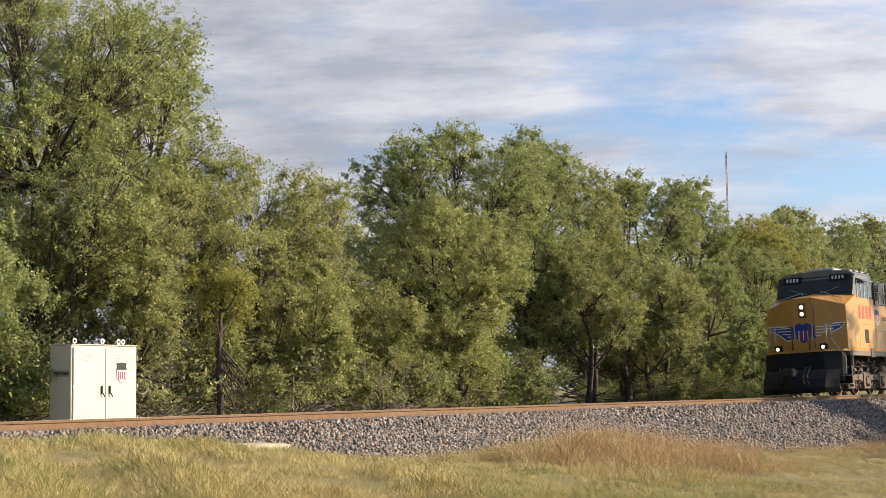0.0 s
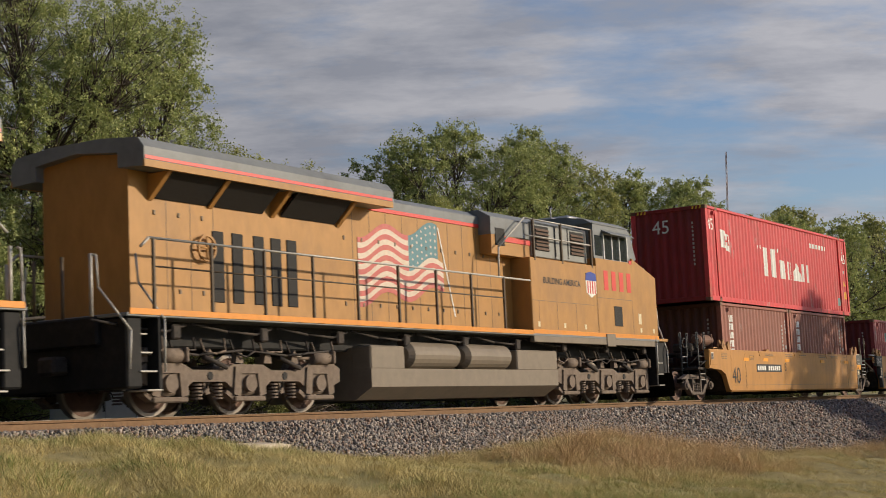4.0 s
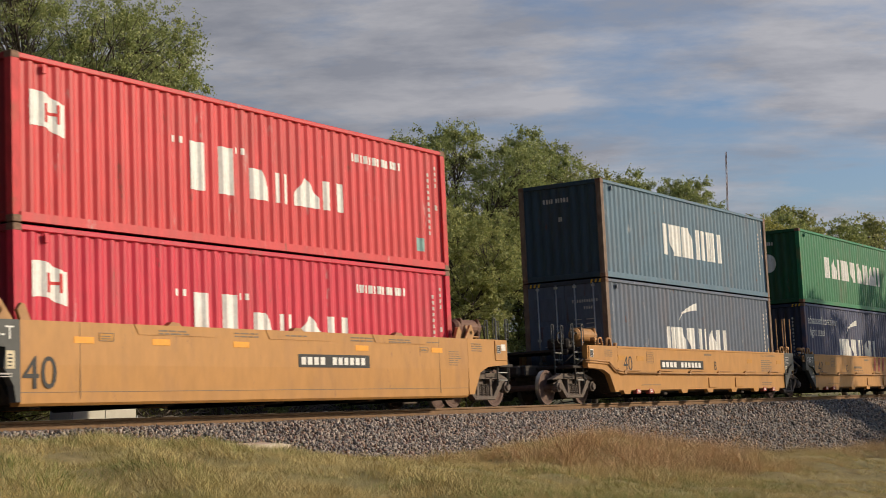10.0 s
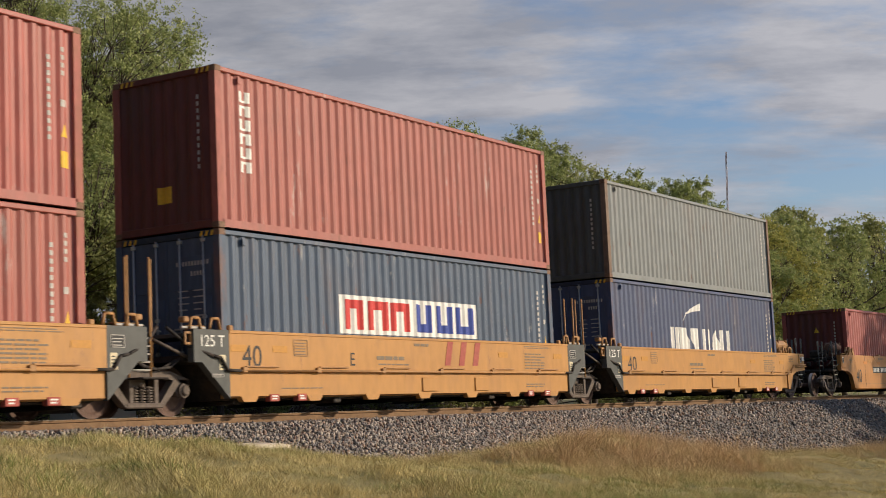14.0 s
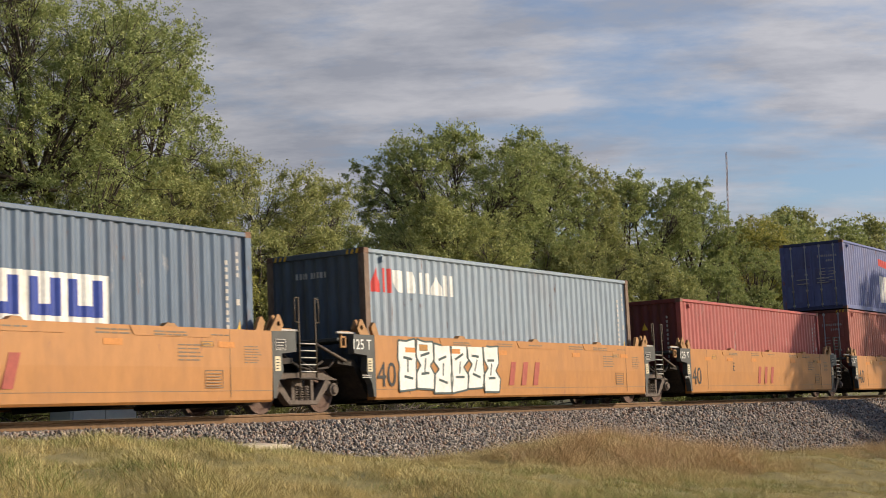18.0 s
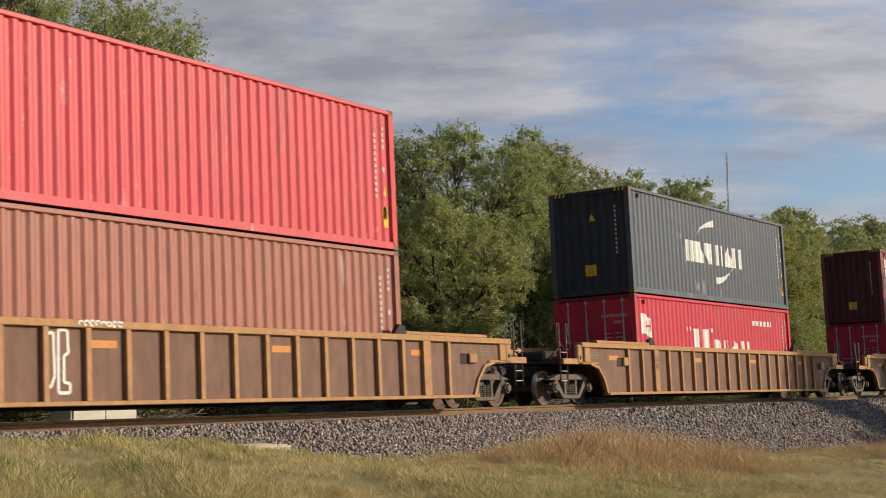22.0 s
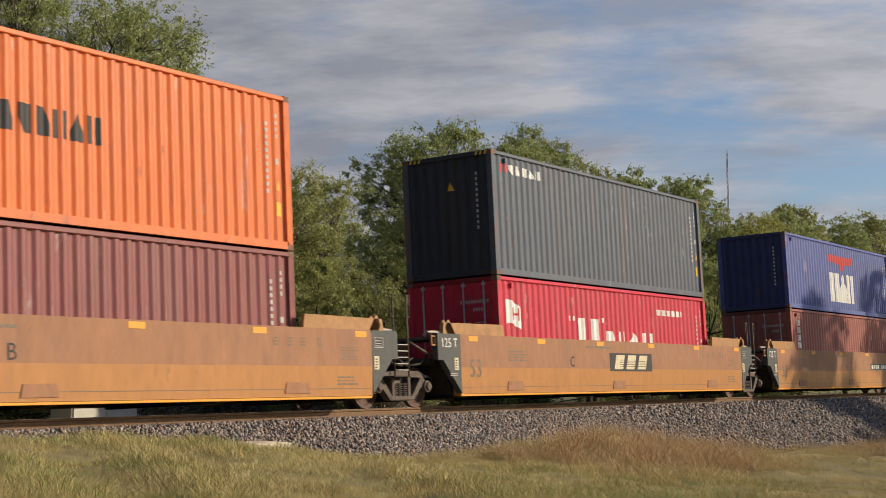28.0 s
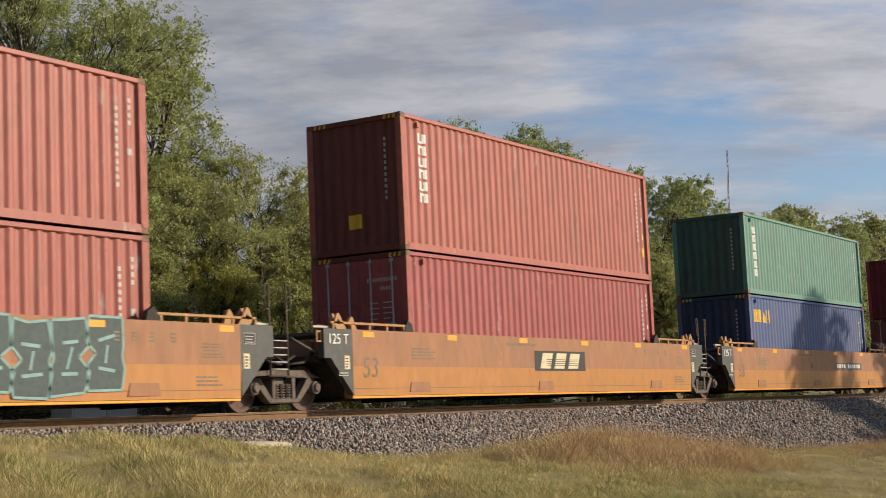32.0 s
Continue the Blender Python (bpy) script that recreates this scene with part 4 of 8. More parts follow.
# slender radio mast far behind the trees
mast = thing("radio_mast", "slender red and white lattice radio mast in the distance", "radio mast", m=pose(201.4, 60, 0))
for a in range(3):
    dx, dy = 0.11 * math.cos(a * 2.094), 0.11 * math.sin(a * 2.094)
    part("leg", Geo().tube((dx, dy, -0.5), (dx, dy, 33.4), 0.04, n=5), M["mast"], mast)
lattice = Geo()
for k in range(44):
    z = k * 0.75
    for a in range(3):
        b = (a + 1 + k % 2) % 3
        lattice.tube((0.11 * math.cos(a * 2.094), 0.11 * math.sin(a * 2.094), z), (0.11 * math.cos(b * 2.094), 0.11 * math.sin(b * 2.094), z + 0.75), 0.022, n=4)
part("lattice", lattice, M["mast"], mast)
part("whip_aerial", Geo().tube((-0.3, 0.0, 27.0), (-0.3, 0.0, 31.5), 0.03, n=5).tube((-0.3, 0, 27.2), (0, 0, 27.2), 0.03, n=4), M["mast"], mast)

# ---------- equipment cabinet ----------
CX, CY, CZ, CW, CD, CH = 23.65, 6.0, -0.68, 1.80, 0.60, 1.93
cabinet = thing("equipment_cabinet", "cream steel trackside cabinet with two closed doors", "cabinet", m=pose(CX, CY, CZ) @ Matrix.Scale(1.126, 4))
part("body", Geo().box(0, CW, 0.03, CD, 0.12, CH), M["cabinet"], cabinet)
part("plinth", Geo().box(0.03, CW - 0.03, 0.06, CD - 0.03, 0, 0.12), M["concrete"], cabinet)
part("roof", Geo().prism([(-0.005, CH), (CD + 0.005, CH), (CD + 0.005, CH + 0.015), (0.3, CH + 0.03), (-0.005, CH + 0.015)], -0.005, CW + 0.005, "x"), M["cabinet"], cabinet)
for k, (a, b) in enumerate(((0.04, CW / 2 - 0.008), (CW / 2 + 0.008, CW - 0.04))):
    door = part("door", Geo().box(a, b, 0.0, 0.03, 0.20, CH - 0.05), M["cabinet"], cabinet)
    hx = b - 0.10 if k == 0 else a + 0.10
    part("handle", Geo().box(hx - 0.02, hx + 0.02, -0.03, 0.0, 0.98, 1.14).tube((hx, -0.035, 1.0), (hx + 0.05, -0.045, 0.92), 0.012), M["steel_dark"], door, "black padlocked handle")
    for z in (0.42, 1.05, 1.62):
        part("hinge", Geo().tube((a - 0.02 if k == 0 else b + 0.02, -0.012, z), (a - 0.02 if k == 0 else b + 0.02, -0.012, z + 0.12), 0.014), M["galv"], door)
    for z in (0.36, 0.40, 0.44, CH - 0.20, CH - 0.25, CH - 0.30):
        part("vent_louvre", Geo().prism([(-0.014, z), (0.002, z), (0.002, z + 0.024), (-0.004, z + 0.024)], a + 0.32, a + 0.50, "x"), M["cabinet"], door)
emblem_rim = part("emblem_rim", Geo().prism([(1.19, 1.37), (1.21, 1.27), (1.335, 1.185), (1.46, 1.27), (1.48, 1.37), (1.47, 1.47), (1.20, 1.47)], -0.004, 0.0), M["black_mark"], cabinet)
emblem = part("emblem_shield", Geo().prism([(1.20, 1.36), (1.22, 1.28), (1.335, 1.20), (1.45, 1.28), (1.47, 1.36), (1.46, 1.46), (1.21, 1.46)], -0.006, -0.002), M["white"], cabinet, "white shield with red bars")
for k in range(4):
    part("emblem_bar", Geo().box(1.235 + 0.055 * k, 1.262 + 0.055 * k, -0.010, -0.006, 1.26, 1.42, 0.001), M["red_mark"], emblem)
part("emblem_crest", Geo().prism([(1.19, 1.45), (1.48, 1.45), (1.46, 1.52), (1.48, 1.58), (1.335, 1.60), (1.19, 1.58), (1.21, 1.52)], -0.008, -0.002), M["black_mark"], cabinet)
part("name_band", Geo().box(-0.006, -0.001, 0.05, CD - 0.02, 1.32, 1.44, 0.001), M["galv"], cabinet, "pale band of lettering bars")
for k in range(7):
    part("lettering_bar", Geo().box(-0.010, -0.006, 0.10 + 0.06 * k, 0.135 + 0.06 * k, 1.35, 1.41, 0.001), M["steel_dark"], cabinet)
for x in (0.35, 1.1, 1.55, 1.68):
    lug = Geo().spin([(0.03, -0.012), (0.055, -0.012), (0.055, 0.012), (0.03, 0.012), (0.03, -0.012)], (x, 0.3, CH + 0.09), "y", 12)
    part("lifting_ring", lug, M["galv"], cabinet)

# ---------- the train: containers ----------
moving = []        # things of the train: (thing, place along the train, pose in the train's space)


def travelled(t):
    return 14.8 * t + 0.0225 * t * t + 0.0002 * t ** 3


def train_thing(name, label, category, group, s, z=0.0):
    t = thing(name, label, category, group)
    moving.append((t, s, Matrix.Translation((0, 0, z))))
    t.matrix_basis = Matrix.Translation((s, 0, 0)) @ LEAN @ Matrix.Translation((0, 0, z))
    return t


PITCH, DEEP = 0.278, 0.036
HW = 1.219
HC, STD = 2.896, 2.591


def corrugation(x, x0):
    """Depth of a corrugated wall inwards at x."""
    u = ((x - x0) % PITCH) / PITCH
    if u < 0.26:
        return 0.0
    if u < 0.5:
        return DEEP * (u - 0.26) / 0.24
    if u < 0.76:
        return DEEP
    return DEEP * (1 - u) / 0.24


def breaks(a, b, x0):
    out = {a, b}
    k = math.floor((a - x0) / PITCH)
    while x0 + k * PITCH < b:
        for u in (0, 0.26, 0.5, 0.76):
            q = x0 + (k + u) * PITCH
            if a < q < b:
                out.add(q)
        k += 1
    return sorted(out)


def wall_patch(geo, a, b, lo, hi, x0, place, out=0.0, steps=0):
    """A strip of corrugated sheet from a to b, between heights lo and hi (numbers or functions of x)."""
    xs_ = breaks(a, b, x0)
    if steps:
        xs_ = sorted(set(xs_) | {a + (b - a) * i / steps for i in range(steps + 1)})
    row = []
    for x in xs_:
        d = corrugation(x, x0) - out
        row.append((place(x, d, lo(x) if callable(lo) else lo), place(x, d, hi(x) if callable(hi) else hi)))
    for (p, q), (r, s_) in zip(row, row[1:]):
        geo.face([p, r, s_, q])
    return geo


shell_meshes = {}


def side_near(x, d, z):
    return (x, -HW + 0.03 + d, z)


def end_front(y, d, z):
    return (0.03 + d, y, z)


def shell(length, height, doors):
    """Meshes of one size of container, shared by all of that size. length: between the ends; a 45-foot box has posts 0.76 m in from its ends."""
    key = (length, height, doors)
    if key in shell_meshes:
        return shell_meshes[key]
    L, H = length, height
    inset = 0.762 if L > 13 else 0.0
    out = []
    wall = Geo()
    wall_patch(wall, 0.10, L - 0.10, 0.14, H - 0.09, 0.10, side_near)
    far = Geo()
    wall_patch(far, 0.10, L - 0.10, 0.14, H - 0.09, 0.10, lambda x, d, z: (L - x, HW - 0.03 - d, z))
    out.append(("side_wall", wall.mesh("side_wall"), "paint", ""))
    out.append(("side_wall", far.mesh("side_wall"), "paint", ""))
    for y in (-HW, HW):
        s = -1 if y < 0 else 1
        out.append(("top_rail", Geo().box(0.12, L - 0.12, y, y - s * 0.06, H - 0.10, H - 0.015).mesh("top_rail"), "paint", ""))
        out.append(("bottom_rail", Geo().prism([(y, 0.02), (y, 0.16), (y - s * 0.03, 0.165), (y - s * 0.05, 0.05), (y - s * 0.08, 0.02)], 0.12, L - 0.12, "x").mesh("bottom_rail"), "paint", ""))
        for x in ((0.0, L - 0.16) if not inset else (0.0, inset, L - inset - 0.16, L - 0.16)):
            out.append(("corner_post", Geo().prism([(x, y), (x + 0.16, y), (x + 0.16, y - s * 0.05), (x + 0.09, y - s * 0.06), (x + 0.05, y - s * 0.14), (x, y - s * 0.14)], 0.11, H - 0.11, "z").mesh("corner_post"), "post", "rust-edged corner post"))
            for z in (0.0, H - 0.118):
                c = Geo().box(x - 0.003, x + 0.175, y + s * 0.003, y - s * 0.159, z, z + 0.118, 0.012)
                out.append(("corner_casting", c.mesh("corner_casting"), "casting", "rusty steel corner casting"))
    if H > 2.7:
        for s in (-1, 1):
            g = Geo()
            for k in range(3):
                y = s * (HW - 0.20 - 0.12 * k)
                g.prism([(y, H - 0.11), (y - 0.05, H - 0.11), (y - 0.08, H - 0.02), (y - 0.03, H - 0.02)], -0.004, 0.0, "x")
            out.append(("hazard_stripe", g.mesh("hazard_stripe"), "yellow_mark", "yellow slanted warning stripes"))
    out.append(("lifting_lug", Geo().box(0.62, 0.70, -HW - 0.012, -HW + 0.01, H - 0.26, H - 0.14, 0.004).mesh("lifting_lug"), "paint", ""))
    roof = Geo()
    wall_patch(roof, 0.12, L - 0.12, -HW + 0.05, HW - 0.05, 0.12, lambda x, d, y: (x, y, H - 0.02 - d * 0.6))
    out.append(("roof", roof.mesh("roof"), "paint", ""))
    out.append(("floor", Geo().box(0.1, L - 0.1, -HW + 0.06, HW - 0.06, 0.08, 0.15).mesh("floor"), "steel_dark", "dark underframe"))
    back = Geo()
    wall_patch(back, -HW + 0.12, HW - 0.12, 0.14, H - 0.09, -HW + 0.12, lambda y, d, z: (L - 0.03 - d, y, z))
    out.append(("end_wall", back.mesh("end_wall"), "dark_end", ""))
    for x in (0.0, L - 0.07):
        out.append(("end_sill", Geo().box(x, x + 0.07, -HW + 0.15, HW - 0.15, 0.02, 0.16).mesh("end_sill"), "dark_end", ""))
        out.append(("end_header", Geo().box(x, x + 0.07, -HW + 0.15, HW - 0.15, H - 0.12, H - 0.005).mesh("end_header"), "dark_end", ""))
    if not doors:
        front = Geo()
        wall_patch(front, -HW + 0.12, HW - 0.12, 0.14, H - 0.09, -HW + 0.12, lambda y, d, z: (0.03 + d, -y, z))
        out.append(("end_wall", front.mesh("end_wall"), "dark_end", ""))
    shell_meshes[key] = out
    return out


bar_meshes = {}


def small_bars(key, make):
    if key not in bar_meshes:
        bar_meshes[key] = make().mesh("marking")
    return bar_meshes[key]


def door_pair(box, H):
    """Two doors with locking rods on the leading end."""
    for s in (-1, 1):
        y0, y1 = (-HW + 0.13, -0.005) if s < 0 else (0.005, HW - 0.13)

        def leaf():
            return Geo().box(0.02, 0.055, y0, y1, 0.16, H - 0.12, 0.006)
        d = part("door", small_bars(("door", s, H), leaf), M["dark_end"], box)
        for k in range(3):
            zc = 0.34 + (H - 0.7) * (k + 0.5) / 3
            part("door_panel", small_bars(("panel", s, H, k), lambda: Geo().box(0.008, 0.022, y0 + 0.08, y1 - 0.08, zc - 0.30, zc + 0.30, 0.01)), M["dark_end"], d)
        for f in (0.22, 0.72):
            y = y0 + (y1 - y0) * f

            def rod():
                g = Geo().tube((-0.005, y, 0.12), (-0.005, y, H - 0.1), 0.019, n=6)
                for z in (0.20, 0.75, 1.35, H - 0.2):
                    g.box(-0.025, 0.02, y - 0.045, y + 0.045, z, z + 0.06, 0.004)
                return g
            part("lock_rod", small_bars(("rod", s, f, H), rod), M["galv"], d, "galvanised locking rod")
        part("lock_handle", small_bars(("handle", s), lambda: Geo().box(-0.03, -0.01, s * 0.16, s * 0.62, 1.02, 1.05, 0.004).box(-0.03, -0.01, s * 0.16, s * 0.62, 1.18, 1.21, 0.004)), M["galv"], d)
    text = small_bars(("doortext", H), lambda: door_text(H))
    tagged(part("code_lettering", text, M["code"], box, "white bars of lettering"), kind="stuff")


def door_text(H):
    g, r = Geo(), random.Random(5)
    for k in range(11):
        g.box(0.001, 0.004, -0.22 - 0.07 * k, -0.255 - 0.07 * k, H - 0.60, H - 0.52, 0.001)
    for k in range(4):
        g.box(0.001, 0.004, -0.55 - 0.07 * k, -0.585 - 0.07 * k, H - 0.78, H - 0.70, 0.001)
    for k in range(5):
        z = H - 1.05 - 0.11 * k
        g.box(0.001, 0.004, -0.60, -0.60 - 0.28 * (0.6 + 0.4 * r.random()), z, z + 0.022, 0.001)
        g.box(0.001, 0.004, -0.25, -0.25 - 0.25 * (0.6 + 0.4 * r.random()), z, z + 0.022, 0.001)
    return g


# marks on the corrugated sides
def glyph_row(geo, x, z, h, widths, gap, thick=0.36):
    """A row of plain upright shapes that stand for a brand's letters."""
    for k, w in enumerate(widths):
        if w <= 0:
            x -= w
            continue
        st = w * thick
        form = (k * 5 + len(widths)) % 6

        def bit(a, b, lo, hi):
            wall_patch(geo, x + a, x + b, lo if callable(lo) else z + h * lo, hi if callable(hi) else z + h * hi, 0.10, side_near, 0.005, 8 if callable(hi) else 0)
        if w <= 0.2 or w < 0.45 * h:
            bit(0, w * 0.85, 0, 1)
        elif form == 2:                                  # wedge
            bit(0, w / 2, 0, lambda q: z + h * (0.35 + 0.65 * (q - x) / (w / 2)))
            bit(w / 2, w, 0, lambda q: z + h * (0.35 + 0.65 * (x + w - q) / (w / 2)))
        elif form in (0, 4):                             # block with a cut corner
            bit(0, w * 0.55, 0, 1)
            bit(w * 0.55, w * 0.9, 0, lambda q: z + h * (1 - 0.55 * (q - x - w * 0.55) / (w * 0.35)))
        elif form == 5:
            bit(0, w * 0.35, lambda q: z + h * 0.5 * (1 - (q - x) / (w * 0.35)), lambda q: z + h)
            bit(w * 0.35, w * 0.9, 0, 1)
        else:                                            # two uprights
            bit(0, st, 0, 1)
            bit(w - st, w, 0, 1)
        x += w + gap
        geo.cut()
    return x


def mark(box, name, mat, key, make, label=""):
    """A painted mark; shapes cut apart become parts of their own."""
    if ("mark", key) not in bar_meshes:
        g = make()
        bar_meshes[("mark", key)] = g.pieces(name) if g.cuts else [g.mesh(name)]
    made = [part(name, me, M[mat], box, label) for me in bar_meshes[("mark", key)]]
    if name == "code_lettering":
        tagged(made[0], kind="stuff")
    return made[0]


def rect_mark(x, w, z, h):
    return lambda: wall_patch(Geo(), x, x + w, z, z + h, 0.10, side_near, 0.005)


def number_bars(L, H):
    """Small owner's and size codes near the trailing top corner, and a column of characters down the side."""
    g = Geo()
    for k in range(11):
        wall_patch(g, L - 0.70, L - 0.63, H - 0.62 - 0.125 * k, H - 0.545 - 0.125 * k, 0.10, side_near, 0.005)
    for k in range(4):
        wall_patch(g, L - 0.40, L - 0.33, H - 0.45 - 0.125 * k, H - 0.375 - 0.125 * k, 0.10, side_near, 0.005)
    return g


def end_bars(H):
    g = Geo()
    for k in range(11):
        wall_patch(g, HW - 0.49, HW - 0.435, H - 0.55 - 0.125 * k, H - 0.475 - 0.125 * k, -HW + 0.12, lambda y, d, z: (0.03 + d, -y, z), 0.005)
    return g


def end_row(H):
    """Codes in one row across the top of a plain end, with a second short line."""
    g = Geo()
    for z, ys_ in ((H - 0.52, (0.30, 0.38, 0.46, 0.54, 0.66, 0.73, 0.83, 0.90, 0.99)), (H - 1.02, (0.72, 0.79))):
        for y in ys_:
            wall_patch(g, y - 0.80, y - 0.75, z, z + 0.12, -HW + 0.12, lambda y, d, z: (0.03 + d, -y, z), 0.005)
    return g


rusty_meshes = {}


def rusty_copy(me):
    """The same post in flaking rust."""
    if me.name not in rusty_meshes:
        two = me.copy()
        two.materials.clear()
        two.materials.append(M["post_rusty"])
        rusty_meshes[me.name] = two
    return rusty_meshes[me.name]


def round_emblem(box, L, H):
    mark(box, "round_emblem", "white", ("rnd", H), lambda: wall_patch(Geo(), -0.33, 0.33, lambda y: H - 1.15 - math.sqrt(max(0.0, 0.1089 - y * y)), lambda y: H - 1.15 + math.sqrt(max(0.0, 0.1089 - y * y)), -HW + 0.12, lambda y, d, z: (0.03 + d, -y, z), 0.006, 16), "round white emblem")


def kline(box, L, H, top=True):
    x0 = 3.98 if L < 13 else 4.83
    def name_row():
        g = Geo()
        glyph_row(g, x0, H * 0.35, H * 0.325, [1.13], 0.1, 0.32)
        glyph_row(g, x0 + 1.61, H * 0.35, H * 0.215, [0.58, 0.35, 0.80, 0.62], 0.16, 0.34)
        for dx in (-0.44, -0.27, 1.20, 1.37):
            wall_patch(g, x0 + dx, x0 + dx + 0.08, H * 0.645, H * 0.69, 0.10, side_near, 0.005)
            g.cut()
        return g
    mark(box, "brand_shape", "white", ("k", L, H), name_row, "white brand shape")
    def web():
        g = Geo()
        xx = 8.75 if L < 13 else 9.57
        for k in range(12):
            wall_patch(g, xx + 0.15 * k, xx + 0.15 * k + 0.10, H - 0.62, H - 0.46, 0.10, side_near, 0.005)
            g.cut()
        return g
    mark(box, "small_brand_shape", "white", ("kweb", L, H), web)
    fx = 0.38 if L < 13 else 1.19
    def flag():
        return wall_patch(Geo(), fx, fx + 0.74, lambda x: H * 0.58 - 0.10 * (x - fx) + 0.04 * math.sin((x - fx) * 7), lambda x: H * 0.58 + 0.55 - 0.14 * (x - fx) + 0.04 * math.sin((x - fx) * 7), 0.10, side_near, 0.005, 8)
    f = mark(box, "flag_emblem", "white", ("kflag", L, H), flag, "white flag emblem with red ring")
    def ring():
        g = Geo()
        for a, b in ((0.30, 0.36), (0.55, 0.61)):
            wall_patch(g, fx + a, fx + b, H * 0.58 + 0.08, H * 0.58 + 0.38, 0.10, side_near, 0.009)
        wall_patch(g, fx + 0.36, fx + 0.55, H * 0.58 + 0.20, H * 0.58 + 0.25, 0.10, side_near, 0.009)
        return g
    part("emblem_ring", small_bars(("kring", L, H), ring), M["red_mark"], f)
    if top:
        mark(box, "blue_label", "teal_mark", ("klab", L, H), rect_mark(L - 1.2, 0.32, 0.35, 0.28))


def swoosh(box, key, x0, x1, z0, z1, mat="white"):
    def make():
        def lo(x):
            u = (x - x0) / (x1 - x0)
            return z0 + (z1 - z0) * math.sqrt(max(u, 0.0)) - 0.20 * u
        def hi(x):
            u = (x - x0) / (x1 - x0)
            return z0 + 0.02 + (z1 - z0) * math.sqrt(max(u, 0.0))
        return wall_patch(Geo(), x0, x1, lo, hi, 0.10, side_near, 0.005, 14)
    return mark(box, "swoosh_emblem", mat, key, make, "curved white emblem")


def cma(box, L, H, both=False):
    mark(box, "brand_shape", "white", ("cma", L, H, both), lambda: name_two(L, H), "white brand shape")
    swoosh(box, ("sw", L, H), 4.76, 6.05, H * 0.665, H * 0.85)
    if both:
        def low():
            x0, x1 = 6.05, 7.38
            return wall_patch(Geo(), x0, x1, lambda x: H * 0.19 + 0.45 * ((x - x0) / 1.2) ** 2, lambda x: H * 0.19 + 0.20 - 0.02 * (x - x0) + 0.27 * ((x - x0) / 1.2) ** 2, 0.10, side_near, 0.005, 12)
        mark(box, "swoosh_emblem", "white", ("sw2", L, H), low)


def name_two(L, H):
    g = Geo()
    glyph_row(g, 3.82, H * 0.385, H * 0.215, [0.54, 0.70, 0.56, -0.20, 0.54, 0.58, 0.70], 0.11, 0.34)
    return g


def banner(box, L, H):
    mark(box, "banner", "white", ("ban", L, H), rect_mark(3.5, 5.18, H * 0.40, H * 0.26), "white banner with red and blue shapes")
    def left():
        g = Geo()
        for k, w in enumerate((0.60, 0.70, 0.66)):
            x = 3.70 + 0.80 * k
            for a in (0, w - 0.2):
                wall_patch(g, x + a, x + a + 0.2, H * 0.43, H * 0.63, 0.10, side_near, 0.010)
            wall_patch(g, x + 0.2, x + w - 0.2, H * 0.57, H * 0.63, 0.10, side_near, 0.010)
            g.cut()
        return g
    mark(box, "brand_shape", "red_mark", ("banl", L, H), left)
    def right():
        g = Geo()
        for k, w in enumerate((0.58, 0.62, 0.72)):
            x = 6.22 + 0.80 * k
            for a in (0, w - 0.2):
                wall_patch(g, x + a, x + a + 0.2, H * 0.43, H * 0.63, 0.10, side_near, 0.010)
            wall_patch(g, x + 0.2, x + w - 0.2, H * 0.43, H * 0.49, 0.10, side_near, 0.010)
            g.cut()
        return g
    mark(box, "brand_shape", "blue_mark", ("banr", L, H), right)


def big_row(mat, x, z, h, widths, gap=0.12, thick=0.36, name="brand_shape"):
    return lambda box, L, H: mark(box, name, mat, (mat, x, z, h, tuple(widths), H), lambda: glyph_row_geo(x, z * H, h * H, widths, gap, thick), "painted brand shape")


def glyph_row_geo(x, z, h, widths, gap, thick):
    g = Geo()
    glyph_row(g, x, z, h, widths, gap, thick)
    return g


def column(mat, x, top, n, h=0.30, w=0.26):
    """A column of shapes that stand for a name written downwards."""
    def go(box, L, H):
        def make():
            g = Geo()
            for k in range(n):
                z = H - top - (h + 0.055) * k
                if z - h < 0.2:
                    break
                wall_patch(g, x, x + w * 0.36, z - h, z, 0.10, side_near, 0.005)
                wall_patch(g, x + w * 0.64, x + w, z - h, z, 0.10, side_near, 0.005)
                wall_patch(g, x + w * 0.36, x + w * 0.64, z - h * (0.22 if k % 2 else 1.0), z - h * (0.0 if k % 2 else 0.78), 0.10, side_near, 0.005)
                g.cut()
            return g
        mark(box, "name_shape", mat, ("col", mat, x, top, n, h, H), make, "white name shape")
    return go


def apl(box, L, H):
    def make():
        g = Geo()
        glyph_row(g, 4.69, H * 0.16, H * 0.41, [1.02, 0.90, 0.78], 0.05, 0.40)
        return g
    mark(box, "brand_shape", "white", ("apl", H), make, "large white brand shape")
    def bird():
        g = Geo()
        x0, x1 = 4.69, 7.54
        mid = (x0 + x1) / 2
        wall_patch(g, x0, x1, lambda x: H * 0.69 + 0.07 * abs(x - mid), lambda x: H * 0.69 + 0.30 + 0.05 * abs(x - mid), 0.10, side_near, 0.005, 10)
        wall_patch(g, mid - 0.16, mid + 0.16, H * 0.62, H * 0.69 + 0.36, 0.10, side_near, 0.006)
        return g
    mark(box, "eagle_emblem", "red_mark", ("bird", H), bird, "red winged emblem")


def label_mark(mat, x, w, z, h, name="label"):
    return lambda box, L, H: mark(box, name, mat, (mat, x, w, z, h, H), rect_mark(x, w, z, h))


